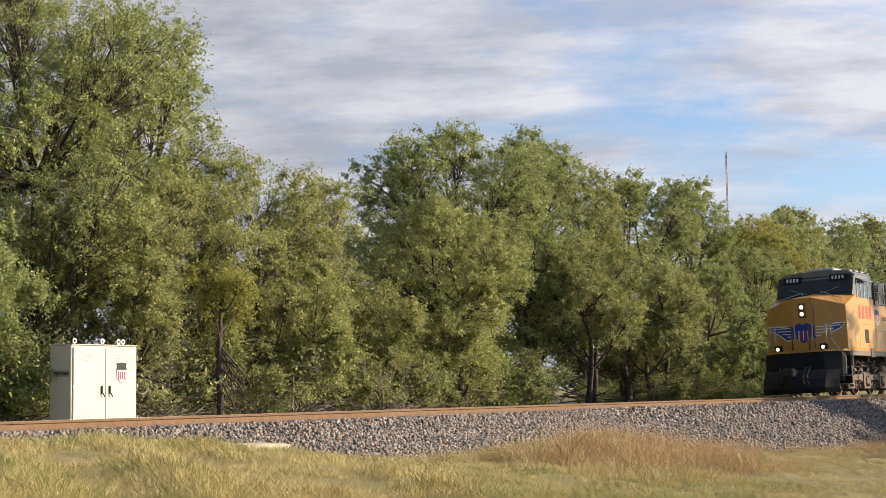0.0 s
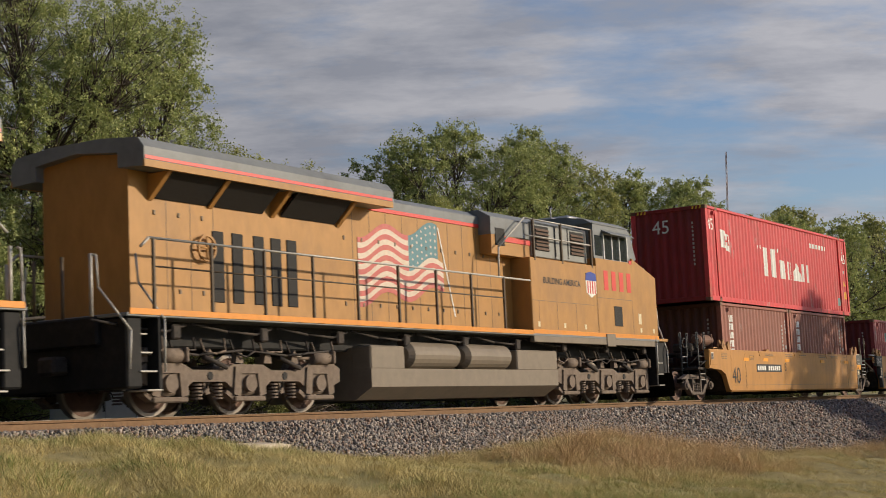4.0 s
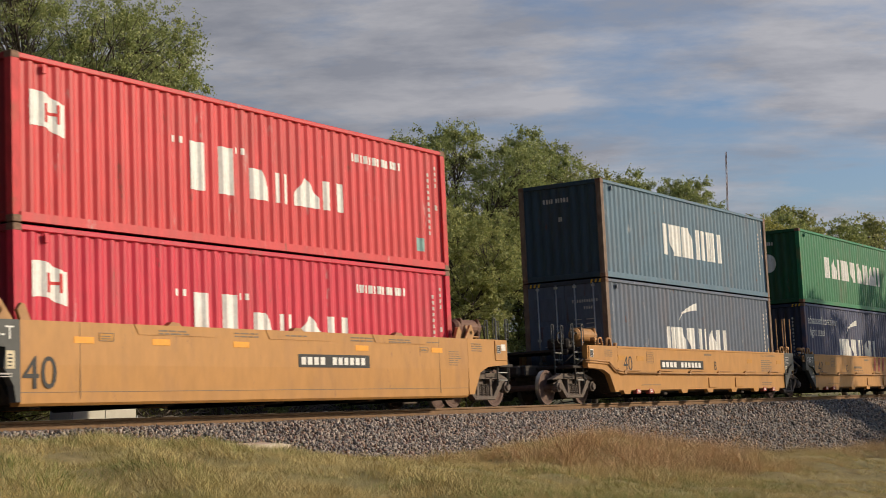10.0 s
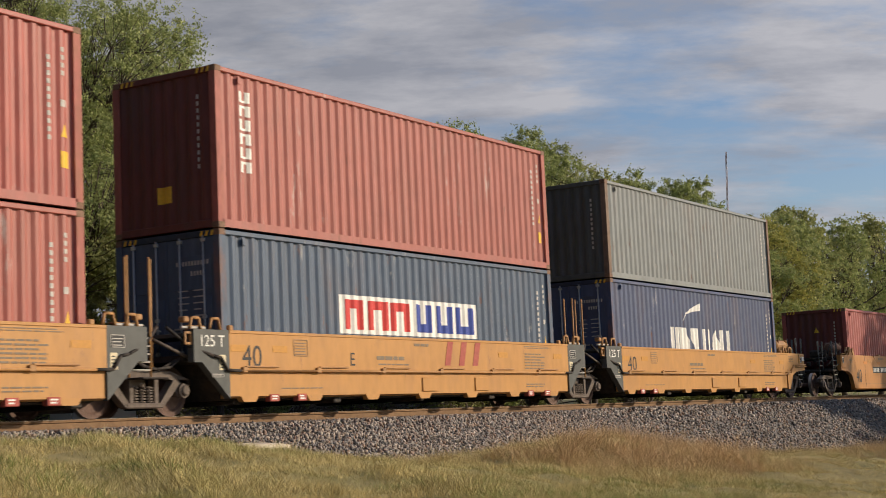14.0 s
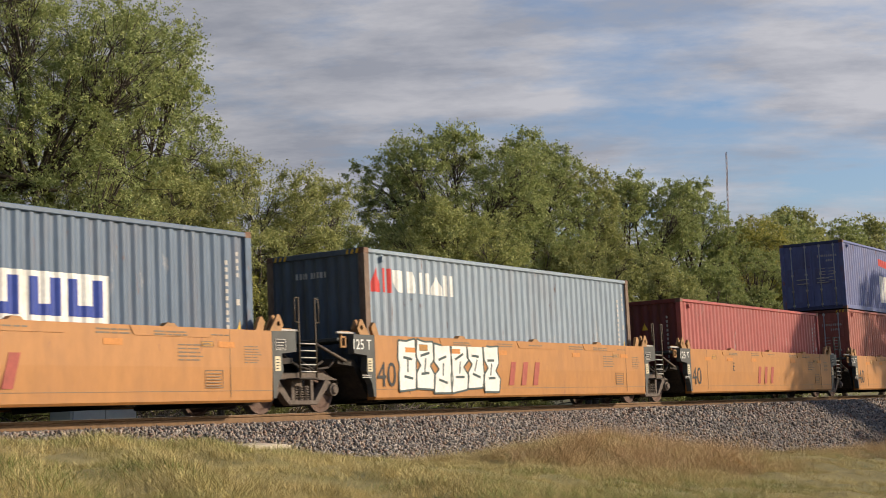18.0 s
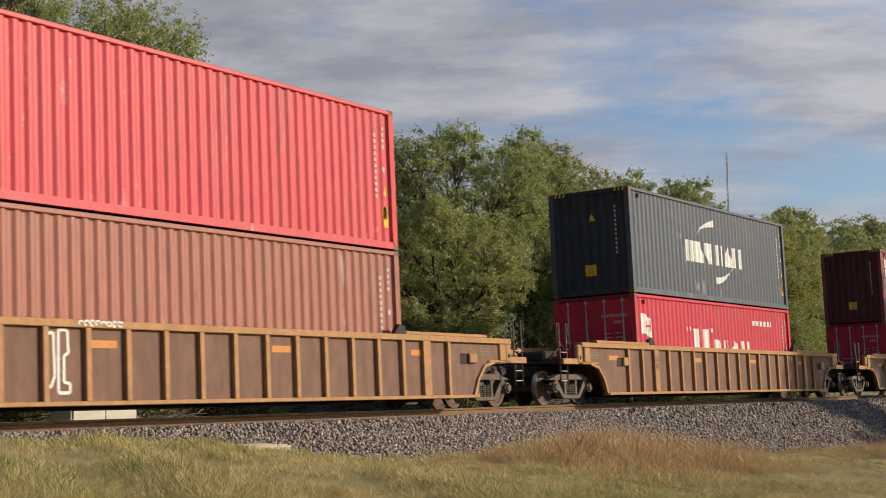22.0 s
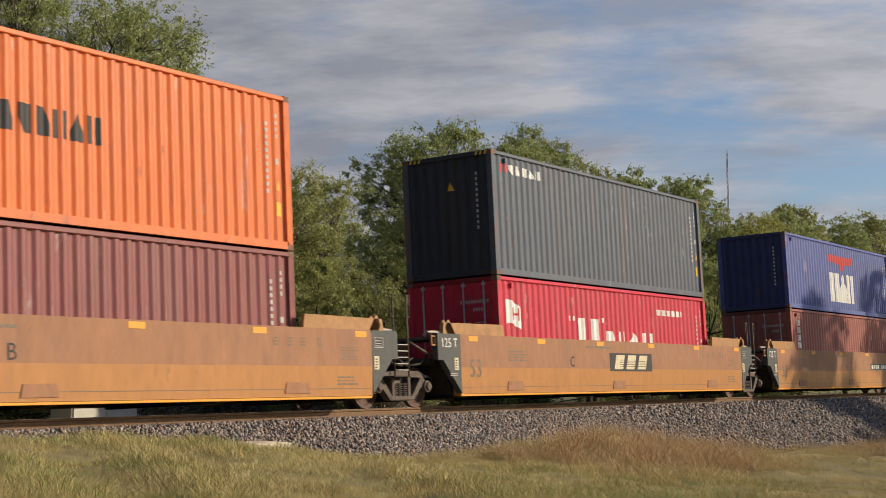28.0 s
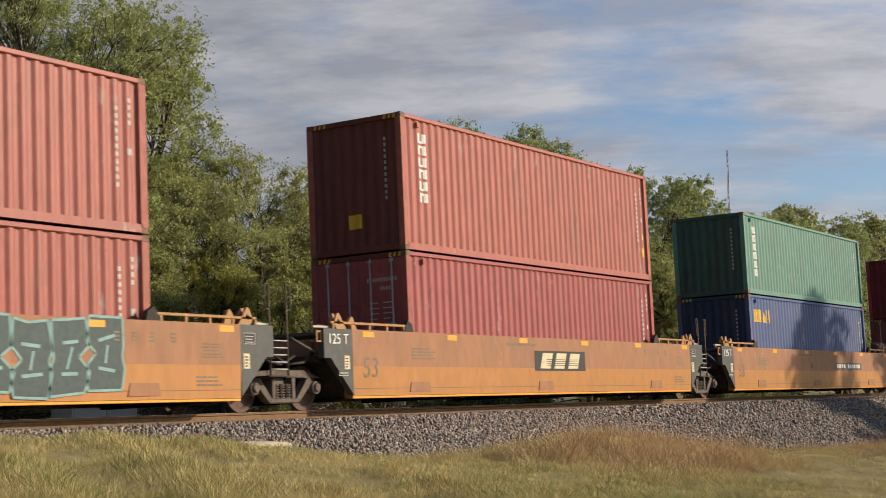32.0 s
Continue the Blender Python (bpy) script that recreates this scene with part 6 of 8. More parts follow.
def well_car(c0, c1, style, label, front="joint", rear="joint", trucks=(), letter="", mark40="40", brand="dark", number=None, rails=False, paint=None, tape="orange_tape"):
    """One unit of a well car. c0, c1: ends of the well; trucks: their places along the unit; joint: an end that shares a truck with the next unit."""
    car = train_thing("well_car", label, "well car", "well cars of the train", c0)
    n = c1 - c0
    mat = {"A": "car_yellow", "B": "car_yellow", "E": "car_old", "D": "car_old"}[style]
    mat = paint or mat
    prof = {"A": SIDE_A, "B": SIDE_B, "E": SIDE_E, "D": [(a, min(b, 1.22)) for a, b in SIDE_E]}[style]
    top = max(b for a, b in prof)
    x0, x1 = -0.15, n + 0.15
    for k, pr in enumerate((prof, mirrored(prof))):
        if style in "DE":        # cleaner, brighter sheet below the fold
            inner = pr[-1][0]
            fold = [q for q in pr if q[1] == 0.80][0]
            part("side_sill", Geo().prism([pr[0], fold, (inner, 0.80), pr[-1]], x0, x1, "x"), M[mat], car)
            part("lower_side_sheet", Geo().prism([fold] + [q for q in pr if q[1] < 0.8] + [(inner, 0.80)], x0, x1, "x"), M["car_orange"], car, "cleaner orange lower sheet")
        else:
            part("side_sill", Geo().prism(pr, x0, x1, "x"), M[mat], car)
    part("well_floor", Geo().box(0.0, n, -1.27, 1.27, 0.24, 0.30), M["steel_dark"], car, "dark well floor")
    for k in range(5):
        x = 0.3 + (n - 0.6) * k / 4
        part("cross_bearer", Geo().box(x - 0.12, x + 0.12, -1.30, 1.30, 0.16, 0.245, 0.02), M["steel_dark"], car)
    for sgn, kind, at in ((-1, front, 0.0), (1, rear, n)):
        def X(d):
            return at + sgn * d
        reach = 1.05 if kind == "joint" else 1.75
        # sloped end plate and centre sill that carry the truck
        part("end_bulkhead", Geo().prism([(X(0.02), 0.25), (X(0.10), 0.25), (X(0.55), 0.86), (X(reach), 0.90), (X(reach), 1.00), (X(0.50), 0.98), (X(0.02), 0.45)], -1.25, 1.25), M["steel_dark"], car, "dark sloped end plate")
        part("centre_sill", Geo().box(X(0.3), X(2.4 if kind == "joint" else 2.9), -0.32, 0.32, 0.72, 0.98, 0.03), M["steel_dark"], car, "dark draft sill")
        part("deck", Geo().box(X(0.15), X(reach), -1.25, 1.25, top - 0.12, top - 0.05, 0.01), M["car_grey" if kind == "joint" else "steel_dark"], car, "end deck plate")
        for s in (-1, 1):
            ya, yb = (-1.50, -1.36) if s < 0 else (1.36, 1.50)
            if kind == "joint" and style == "A":
                pts = [(X(0.155), 0.26), (X(0.155), top), (X(0.85), top), (X(0.85), top - 0.36), (X(0.42), top - 0.40), (X(0.46), 0.75), (X(0.28), 0.50), (X(0.24), 0.26)]
            elif kind == "joint":
                pts = [(X(0.155), 0.26), (X(0.155), top), (X(1.05), top), (X(1.05), top - 0.55), (X(0.85), top - 0.55)]
            else:
                pts = [(X(0.155), 0.26), (X(0.155), top), (X(1.85), top), (X(1.85), top - 0.55), (X(1.0), top - 0.60), (X(0.65), top - 0.72), (X(0.36), 0.26)]
            part("end_panel", Geo().prism(pts, ya, yb), M["car_grey" if kind == "joint" else mat if s < 0 else "steel_dark"], car, "grey painted end panel" if kind == "joint" else "")
        part("coupler", Geo().box(X(2.3), X(2.95), -0.12, 0.12, 0.76, 0.94, 0.03).box(X(2.8), X(3.05), -0.2, 0.2, 0.72, 0.98, 0.05), M["steel_dark"], car)
        # tall grab irons and small fittings on the platform
        if kind == "joint":
            if sgn > 0:
                ladder(car, X(1.35 if style != "B" else 1.0), -1.38, 0.62, 2.56 if style == "B" else 2.1 if style == "A" else 2.27, 0.5, "car_rail" if style == "B" else "dark_post")
                if style == "B":
                    ladder(car, X(1.45), -0.95, 0.62, 2.60, 0.6, "car_rail", 4)
                part("brake_step", Geo().box(X(1.05), X(1.65), -1.40, -1.05, 0.60, 0.63), M["steel_dark"], car)
        else:
            ladder(car, X(1.95), -1.30, 0.45, 1.95, 0.45, "car_grey")
            ladder(car, X(2.25), -0.9, 0.45, 1.95, 0.40, "car_grey")
            part("end_step", Geo().box(X(1.75), X(2.35), -1.35, 1.35, 0.86, 0.93, 0.01), M["steel_dark"], car)
            part("brake_gear", Geo().box(X(1.1), X(1.7), -0.9, -0.3, top - 0.05, top + 0.22, 0.05).spin([(0.12, -0.015), (0.15, -0.015), (0.15, 0.015), (0.12, 0.015), (0.12, -0.015)], (X(1.85), -0.75, top + 0.22), "y", 16)
                 .path([(X(1.2), -0.95, top), (X(1.3), -1.05, top + 0.3), (X(1.6), -1.05, top + 0.34), (X(1.75), -1.0, top + 0.05)], 0.02), M["steel_dark"], car, "brake wheel and valve gear")
            part("brake_reservoir", Geo().spin([(0.0, -0.55), (0.12, -0.54), (0.17, -0.47), (0.17, 0.47), (0.12, 0.54), (0.0, 0.55)], (X(0.95), -0.95, top + 0.30), "x", 16).box(X(0.55), X(0.62), -1.12, -0.78, top, top + 0.48, 0.02).box(X(1.28), X(1.35), -1.12, -0.78, top, top + 0.48, 0.02), M["car_rail" if style == "B" else "car_brown"], car, "brake reservoir on its cradle")
            for k in range(5):
                part("valve", Geo().box(X(1.75 + 0.12 * (k % 3)), X(1.84 + 0.12 * (k % 3)), -1.2 + 0.2 * k, -1.08 + 0.2 * k, top - 0.35 + 0.13 * (k % 2), top - 0.2 + 0.13 * (k % 2), 0.02), M["steel_dark"], car)
            part("end_pipe", Geo().path([(X(1.4), -1.42, top - 0.30), (X(1.9), -1.40, top - 0.34), (X(2.2), -1.32, top - 0.50), (X(2.2), -1.32, 0.55)], 0.02), M["steel_dark"], car)
            part("end_pipe", Geo().path([(X(1.3), -1.2, top - 0.1), (X(1.9), -1.25, top - 0.12), (X(2.3), -1.1, top - 0.4)], 0.018), M["steel_dark"], car)
            panel = part("tool_panel", Geo().box(X(1.30), X(1.80), -1.52, -1.50, top - 0.46, top - 0.02, 0.008), M[mat], car, "bolted plate with stencils")
            boxed_label(car, min(X(1.36), X(1.74)), top - 0.30, 0.16, 0.18, -1.527, "code", "black_mark")
            plate_mark(car, min(X(1.56), X(1.74)), max(X(1.56), X(1.74)), top - 0.24, top - 0.10, "white", "white_label", -1.526)
            stencil(car, min(X(0.3), X(0.9)), top - 0.12, 4, 0.6, 0.02, 0.03, 31)
        for yb_ in (-1.15, 1.15):
            part("air_hose", Geo().path([(X(0.9), yb_, top - 0.4), (X(1.3), yb_ - 0.05, top - 0.62), (X(1.7), yb_, top - 0.66), (X(2.1), yb_, top - 0.5)], 0.025), M["steel_dark"], car)
        g = Geo()
        if style == "B":
            for d in (0.35, 0.85):
                g.path([(X(d - 0.14), -1.36, top), (X(d - 0.09), -1.36, top + 0.20), (X(d + 0.09), -1.36, top + 0.20), (X(d + 0.14), -1.36, top)], 0.028, 6).cut()
            g.box(X(-0.10), X(0.02), -1.40, -1.32, top, top + 0.10, 0.02).cut().box(X(0.98), X(1.12), -1.36, -1.22, top + 0.12, top + 0.22, 0.02).cut()
        else:
            for ya in (-1.42, -1.30):
                g.prism([(X(0.20), top), (X(0.52), top), (X(0.60), top + 0.12), (X(0.50), top + 0.30), (X(0.44), top + 0.31), (X(0.28), top + 0.10)], ya, ya + 0.04).cut()
            g.tube((X(0.46), -1.42, top + 0.14), (X(0.46), -1.22, top + 0.14), 0.05, n=8).cut()
            g.prism([(X(-0.16), top), (X(0.04), top), (X(0.10), top + 0.16), (X(0.02), top + 0.26), (X(-0.04), top + 0.24)], -1.40, -1.33).cut()
        for me in g.pieces("lock_bracket"):
            part("lock_bracket", me, M["car_rail"], car, "worn ochre locking bracket")
        part("deck_rail", Geo().box(X(0.5), X(1.0), -1.30, -1.2, top + 0.05, top + 0.08, 0.01).box(X(0.55), X(0.60), -1.28, -1.22, top - 0.06, top + 0.06, 0.01).box(X(0.9), X(0.95), -1.28, -1.22, top - 0.06, top + 0.06, 0.01), M["car_rail"], car)
    # detail along the side
    if style == "A":
        for k in range(3):
            x = 0.12 + n * (0.17 + 0.27 * k)
            part("guide_plate", Geo().prism([(x, top), (x + 0.10, top - 0.16), (x + 1.9, top - 0.16), (x + 2.0, top)], -1.512, -1.50), M[mat], car)
            part("container_guide", Geo().prism([(x + 0.85, top), (x + 1.20, top), (x + 1.12, top + 0.06), (x + 0.95, top + 0.07)], -1.44, -1.32), M["car_rail"], car)
        for x in (0.9, 2.6, 4.6, 8.2, 10.9):
            part("reflector", Geo().box(x, x + 0.42, -1.506, -1.5, top - 0.32, top - 0.22, 0.001), M[tape], car)
        part("rivet_seam", Geo().box(1.02, 1.03, -1.504, -1.498, 0.3, top - 0.02, 0.001), M["grey_mark"], car)
        part("rivet_seam", Geo().box(n - 1.0, n - 0.99, -1.504, -1.498, 0.3, top - 0.02, 0.001), M["grey_mark"], car)
    if style == "B":
        part("top_lip", Geo().box(x0, x1, -1.515, -1.49, top - 0.05, top + 0.002, 0.006), M[mat], car)
        part("air_pipe", Geo().path([(0.1, -1.53, 0.73), (n - 0.1, -1.53, 0.73)], 0.022), M["car_rail"], car, "long pipe along the side")
        for k in range(6):
            x = 0.7 + (n - 1.6) * k / 5
            part("pipe_guard", Geo().box(x - 0.45, x + 0.45, -1.54, -1.50, 0.79, 0.82, 0.006), M["car_rail"], car)
            part("pipe_clamp", Geo().box(x - 0.55, x - 0.42, -1.55, -1.50, 0.70, 0.80, 0.01), M["car_rail"], car)
        for k, x in enumerate((0.95, 1.75, n - 1.85, n - 1.05)):
            part("jacking_pad", Geo().box(x, x + 0.26, -1.48, -1.36, 0.20, 0.33, 0.01), M["brand_red"], car, "dull red jacking pad with pale bars")
            stencil(car, x + 0.05, 0.28, 2, 0.16, 0.025, 0.02, 20 + k, -1.483, "white")
        for k in range(7):
            x = 0.4 + (n - 1.0) * k / 6
            part("bottom_bracket", Geo().prism([(x - 0.25, 0.31), (x + 0.25, 0.31), (x + 0.16, 0.20), (x - 0.16, 0.20)], -1.47, -1.36), M[mat], car)
        for x in (-0.12, 1.02, 9.0, n - 0.6):
            part("reflector", Geo().box(x, x + 0.42, -1.506, -1.5, top - 0.36, top - 0.24, 0.001), M[tape], car)
    if style in "DE":
        for sgn, at in ((1, 0.0), (-1, n)):
            if rails:
                lift = part("guide_rail", Geo().box(at + sgn * -0.7, at + sgn * 1.9, -1.42, -1.36, top + 0.10, top + 0.15, 0.008), M["car_rail"], car, "thin guide rail on short posts")
                for k in range(5):
                    px = at + sgn * (-0.65 + 0.6 * k)
                    part("guide_post", Geo().box(px, px + 0.06, -1.42, -1.36, top - 0.05, top + 0.10, 0.006), M["car_rail"], lift)
                part("guide_roller", Geo().prism([(at + sgn * 1.75, top), (at + sgn * 2.1, top), (at + sgn * 2.05, top + 0.16), (at + sgn * 1.9, top + 0.24)], -1.44, -1.34), M["steel_dark"], car)
                continue
            part("side_guide", Geo().prism([(at + sgn * -0.7, top), (at + sgn * 1.9, top), (at + sgn * 1.85, top + 0.26), (at + sgn * -0.65, top + 0.24)], -1.42, -1.36), M["car_rail"], car, "ochre container guide flap")
        for k in range(6):
            x = 0.2 + (n - 0.6) * k / 5
            part("reflector", Geo().box(x, x + 0.38, -1.506, -1.5, top - 0.14, top - 0.03, 0.001), M[tape], car)
        for x in (1.8, n * 0.45, n - 2.6):
            part("drain_plate", Geo().prism([(x, 0.30), (x + 0.75, 0.30), (x + 0.70, 0.50), (x + 0.05, 0.50)], -1.502, -1.47), M[mat], car)
        part("bottom_flange", Geo().box(x0, x1, -1.47, -1.40, 0.19, 0.24, 0.006), M["orange_tape"], car, "brighter yellow bottom flange")
    if mark40:
        part("size_number", words(mark40, 0.50 if style == "A" else 0.40), M["black_mark" if style != "E" else "grey_mark"], car, "dark painted size number", m=pose({"A": 0.22, "B": 0.45, "E": 0.45, "D": 13.5}[style], -1.506, {"A": 0.66, "B": 0.96, "E": 0.76, "D": 0.78}[style]))
    if front == "joint":
        part("class_number", words("125-T" if style == "A" and tape == "orange_tape" else "125 T", 0.20), M["white"], car, "white painted class mark", m=pose(-0.60, -1.506, top - 0.20))
    if letter:
        part("unit_letter", words(letter, 0.26), M["black_mark"], car, m=pose({"A": 3.09 if brand else 4.6, "B": 3.44 if brand else 6.4, "E": 5.0 if brand else 7.0, "D": 5.0}[style], -1.506, 0.95))
    if brand == "dark":
        brand_panel(car, 4.8 if style == "A" else 7.05, 0.46 if style == "A" else 0.74, 2.55, 0.53 if style == "A" else 0.46)
    elif brand == "red":
        brand_panel(car, 6.7 if style == "B" else 5.0, 0.87 if style == "B" else 0.46, 1.7, 0.52, dark=False)
    if number:
        reporting(car, number, 0.80 if style == "A" else 0.85, style != "E", 2.25 if style == "A" else 3.0)
    if style == "A":
        part("fold_line", Geo().box(x0, x1, -1.490, -1.47, 0.395, 0.405, 0.001), M["grey_mark"], car)
        stencil(car, n - 0.62, top - 0.30, 7, 0.5, 0.016, 0.03, 1)
        boxed_label(car, n - 1.75, top - 0.32, 0.32, 0.10, fill="tape_tan")
        boxed_label(car, 1.42, top - 0.28, 0.32, 0.13, fill="tape_tan")
        stencil(car, n - 1.6, top - 0.12, 1, 0.6, 0.02, 0.03, 2)
        for k in range(3):
            stencil(car, 0.12 + n * (0.17 + 0.27 * k) + 0.55, top - 0.10, 1 if k == 1 else 2, 0.85, 0.026, 0.02, 3 + k, -1.516)
        stencil(car, n * 0.38, top - 0.09, 2, 0.8, 0.022, 0.03, 7)
        stencil(car, n * 0.66, top - 0.09, 2, 1.0, 0.026, 0.03, 8)
        if brand == "red":
            stencil(car, n - 2.3, top - 0.30, 5, 0.75, 0.022, 0.04, 9)
            boxed_label(car, n - 1.65, 0.45, 0.46, 0.30)
    elif style == "B":
        boxed_label(car, 1.62, top - 0.42, 0.42, 0.30)
        if not number:
            stencil(car, 4.25, top - 0.46, 1, 1.3, 0.075, 0.02, 1, mat="grey_mark")
        stencil(car, 4.3, top - 0.56, 1, 1.1, 0.03, 0.02, 2)
        stencil(car, 5.6, top - 0.17, 1, 0.7, 0.055, 0.02, 3)
        stencil(car, n - 2.0, top - 0.28, 6, 1.0, 0.03, 0.035, 4)
        stencil(car, n - 2.0, top - 0.10, 2, 1.3, 0.016, 0.02, 5)
        stencil(car, 1.3, 0.42, 1, 1.3, 0.02, 0.03, 6, -1.466)
        stencil(car, n - 1.9, 0.46, 2, 1.1, 0.025, 0.03, 7, -1.466)
        for x in (5.9, n - 4.2):
            part("access_plate", Geo().box(x, x + 0.55, -1.49, -1.455, 0.34, 0.62, 0.01), M[mat], car)
        for sgn, kind, at in ((-1, front, 0.0), (1, rear, n)):
            if kind == "end":
                for dz in (0.0, 0.055):
                    part("end_pipe", Geo().path([(at + sgn * -0.1, -1.53, 0.73 + dz), (at + sgn * 0.35, -1.53, 0.76 + dz), (at + sgn * 0.75, -1.53, 0.97 + dz), (at + sgn * 2.0, -1.50, 1.0 + dz)], 0.022), M["car_rail"], car, "ochre brake pipe")
                continue
            part("brake_hose", Geo().path([(at + sgn * -0.1, -1.53, 0.73), (at + sgn * 0.25, -1.54, 0.74), (at + sgn * 0.42, -1.54, 0.95), (at + sgn * 0.60, -1.53, 0.98), (at + sgn * 1.1, -1.42, 1.15), (at + sgn * 1.5, -1.3, 1.45)], 0.028), M["steel_dark"], car, "black brake hose")
    else:
        stencil(car, n - 1.0, 0.58, 3, 0.7, 0.03, 0.035, 1, -1.495)
        stencil(car, n * 0.36, top - 0.20, 1, 1.4, 0.055, 0.02, 2)
        stencil(car, n - 0.85, top - 0.36, 5, 0.6, 0.02, 0.035, 3)
        stencil(car, 1.9, top - 0.35, 4, 0.9, 0.03, 0.035, 4)
        for x in (n - 2.9, n - 2.5, n - 2.1, n - 1.6):
            stencil(car, x, top - 0.22, 3, 0.14, 0.03, 0.03, 5)
        part("fold_line", Geo().box(x0, x1, -1.490, -1.47, 0.375, 0.387, 0.001), M["grey_mark"], car)
    # lettering and plates on the grey ends
    for sgn, kind, at in ((-1, front, 0.0), (1, rear, n)):
        if kind != "joint":
            continue
        a = at + (0.22 if sgn > 0 else -0.42)
        plate_mark(car, a, a + 0.16, 0.74, 1.0, "cream", "small_label", label="pale label on the grey end")
        stencil(car, a + 0.03, 0.93, 4, 0.09, 0.022, 0.03, 11, -1.509, "black_mark")
        if sgn > 0:
            boxed_label(car, at + 0.24, top - 0.34, 0.30, 0.20, mat="code", fill="black_mark")
            if style == "A" and tape == "orange_tape":
                plate_mark(car, at + 0.17, at + 0.62, 0.92, 1.09, tape, "reflector")
        else:
            boxed_label(car, at - 0.62, 0.62, 0.30, 0.06, mat="code")
            part("socket_frame", Geo().box(at - 1.22, at - 1.18, -1.46, -1.42, top - 0.26, top - 0.04, 0.006).box(at - 1.08, at - 1.04, -1.46, -1.42, top - 0.26, top - 0.04, 0.006)
                 .box(at - 1.18, at - 1.08, -1.46, -1.42, top - 0.08, top - 0.04, 0.006).box(at - 1.18, at - 1.08, -1.46, -1.42, top - 0.26, top - 0.22, 0.006), M["car_rail"], car, "ochre square socket")
            part("slanted_strut", Geo().tube((at - 0.85, -1.30, top - 0.5), (at - 1.75, -1.25, top - 0.18), 0.03, n=6), M["truck"], car)
        part("deck_bar", Geo().box(at + sgn * 0.55, at + sgn * 1.15, -1.34, -1.28, top + 0.02, top + 0.06, 0.008), M["code"], car, "pale worn deck bar")
    for x in trucks:
        freight_truck(car, x - c0)
    return car


def spray(car, x, z, w, h, n, mat, line=None, name="spray_lettering"):
    """Plain sprayed shapes in a row."""
    g, r = Geo(), random.Random(n)

    def stroke(p, q, t):
        d = math.hypot(q[0] - p[0], q[1] - p[1]) or 1.0
        ex, ez = -(q[1] - p[1]) / d * t, (q[0] - p[0]) / d * t
        g.prism([(p[0] - ex, p[1] - ez), (q[0] - ex, q[1] - ez), (q[0] + ex, q[1] + ez), (p[0] + ex, p[1] + ez)], -1.509, -1.505)
    if not line:
        for k in range(n):
            c, rx, rz = x + w * (k + 0.5) / n, w / n * 0.55, h * 0.5
            pts = [(c + rx * r.uniform(0.55, 1.05) * math.cos(a_), z + rz + rz * r.uniform(0.6, 1.0) * math.sin(a_)) for a_ in (r.uniform(-0.4, 0.4) + i * 0.9 for i in range(r.choice((5, 6, 7))))]
            for p, q in zip(pts, pts[1:]):
                stroke(p, q, 0.018 * r.uniform(0.6, 1.3))
            g.cut()
        for me in g.pieces(name):
            part(name, me, M[mat], car, "sprayed graffiti shape")
        return
    fill = Geo()
    for k in range(n):                                       # angular blocks, outlined, with a few inner strokes
        a, b = x + w * k / n - 0.02 * w / n, x + w * (k + 1) / n + 0.02 * w / n

        def at(u, v):
            return (a + (b - a) * u + r.uniform(-0.03, 0.03), z + h * v + 0.05 * h * math.sin(k * 1.9 + u) + r.uniform(-0.02, 0.02))
        edge = [at(0.0, 0.0), at(0.9, 0.02), at(1.0, 0.30), at(0.72 if k % 2 else 0.95, 0.48), at(1.0, 0.62), at(0.95, 1.0), at(0.45, 0.98), at(0.05, 1.0), at(0.02, 0.65), at(0.25 if k % 3 else 0.05, 0.5), at(0.0, 0.35)]
        fill.prism(edge, -1.5045 - 0.0002 * k, -1.498).cut()
        for p, q in zip(edge, edge[1:] + edge[:1]):
            stroke(p, q, 0.020)
        for v in (0.30, 0.68):
            stroke(at(0.28, v), at(0.72, v + r.uniform(-0.1, 0.1)), 0.026)
        stroke(at(0.45, 0.36), at(0.55, 0.62), 0.022)
        g.cut()
    for me in g.pieces(name):
        part(name, me, M[line], car, "sprayed graffiti outline")
    for me in fill.pieces("spray_fill"):
        part("spray_fill", me, M[mat], car, "sprayed graffiti patch")


FIRST, SECOND, OLD = "yellow articulated well car unit with smooth sides", "yellow low-sided well car unit with pipes along the side", "weathered orange-yellow 53-foot well car unit"
well_car(102.78, 114.97, "A", FIRST, front="end", trucks=(100.93,), letter="B", brand="", number=1.96)
u = well_car(118.60, 130.90, "A", FIRST, trucks=(116.65,), letter="C")
spray(u, 1.35, 0.92, 1.5, 0.36, 7, "white")
well_car(134.38, 146.57, "A", FIRST, trucks=(132.49,), letter="D")
u = well_car(150.20, 162.39, "A", FIRST, trucks=(148.2,), letter="E")
spray(u, 7.6, 0.34, 3.1, 0.95, 6, "teal_mark", "spray_dark")
well_car(165.95, 178.14, "A", FIRST, rear="end", trucks=(164.1, 179.65), letter="", brand="", number=6.4)
well_car(185.83, 198.02, "B", SECOND, front="end", trucks=(184.0,), letter="B", brand="", number=2.5, tape="tape_tan")
well_car(201.37, 213.56, "B", SECOND, trucks=(199.6,), letter="C", brand="red", tape="tape_tan")
well_car(216.90, 229.09, "B", SECOND, trucks=(215.03,), letter="D", brand="red", tape="tape_tan")
well_car(232.30, 244.49, "B", SECOND, trucks=(230.5,), letter="E", brand="red", tape="tape_tan")
well_car(247.80, 259.99, "B", SECOND, rear="end", trucks=(246.0, 261.46), letter="", brand="", tape="tape_tan")
ORANGE = dict(paint="car_orange", tape="tape_dull")
well_car(267.70, 279.89, "A", FIRST, front="end", trucks=(265.8,), letter="B", brand="", number=2.0, **ORANGE)
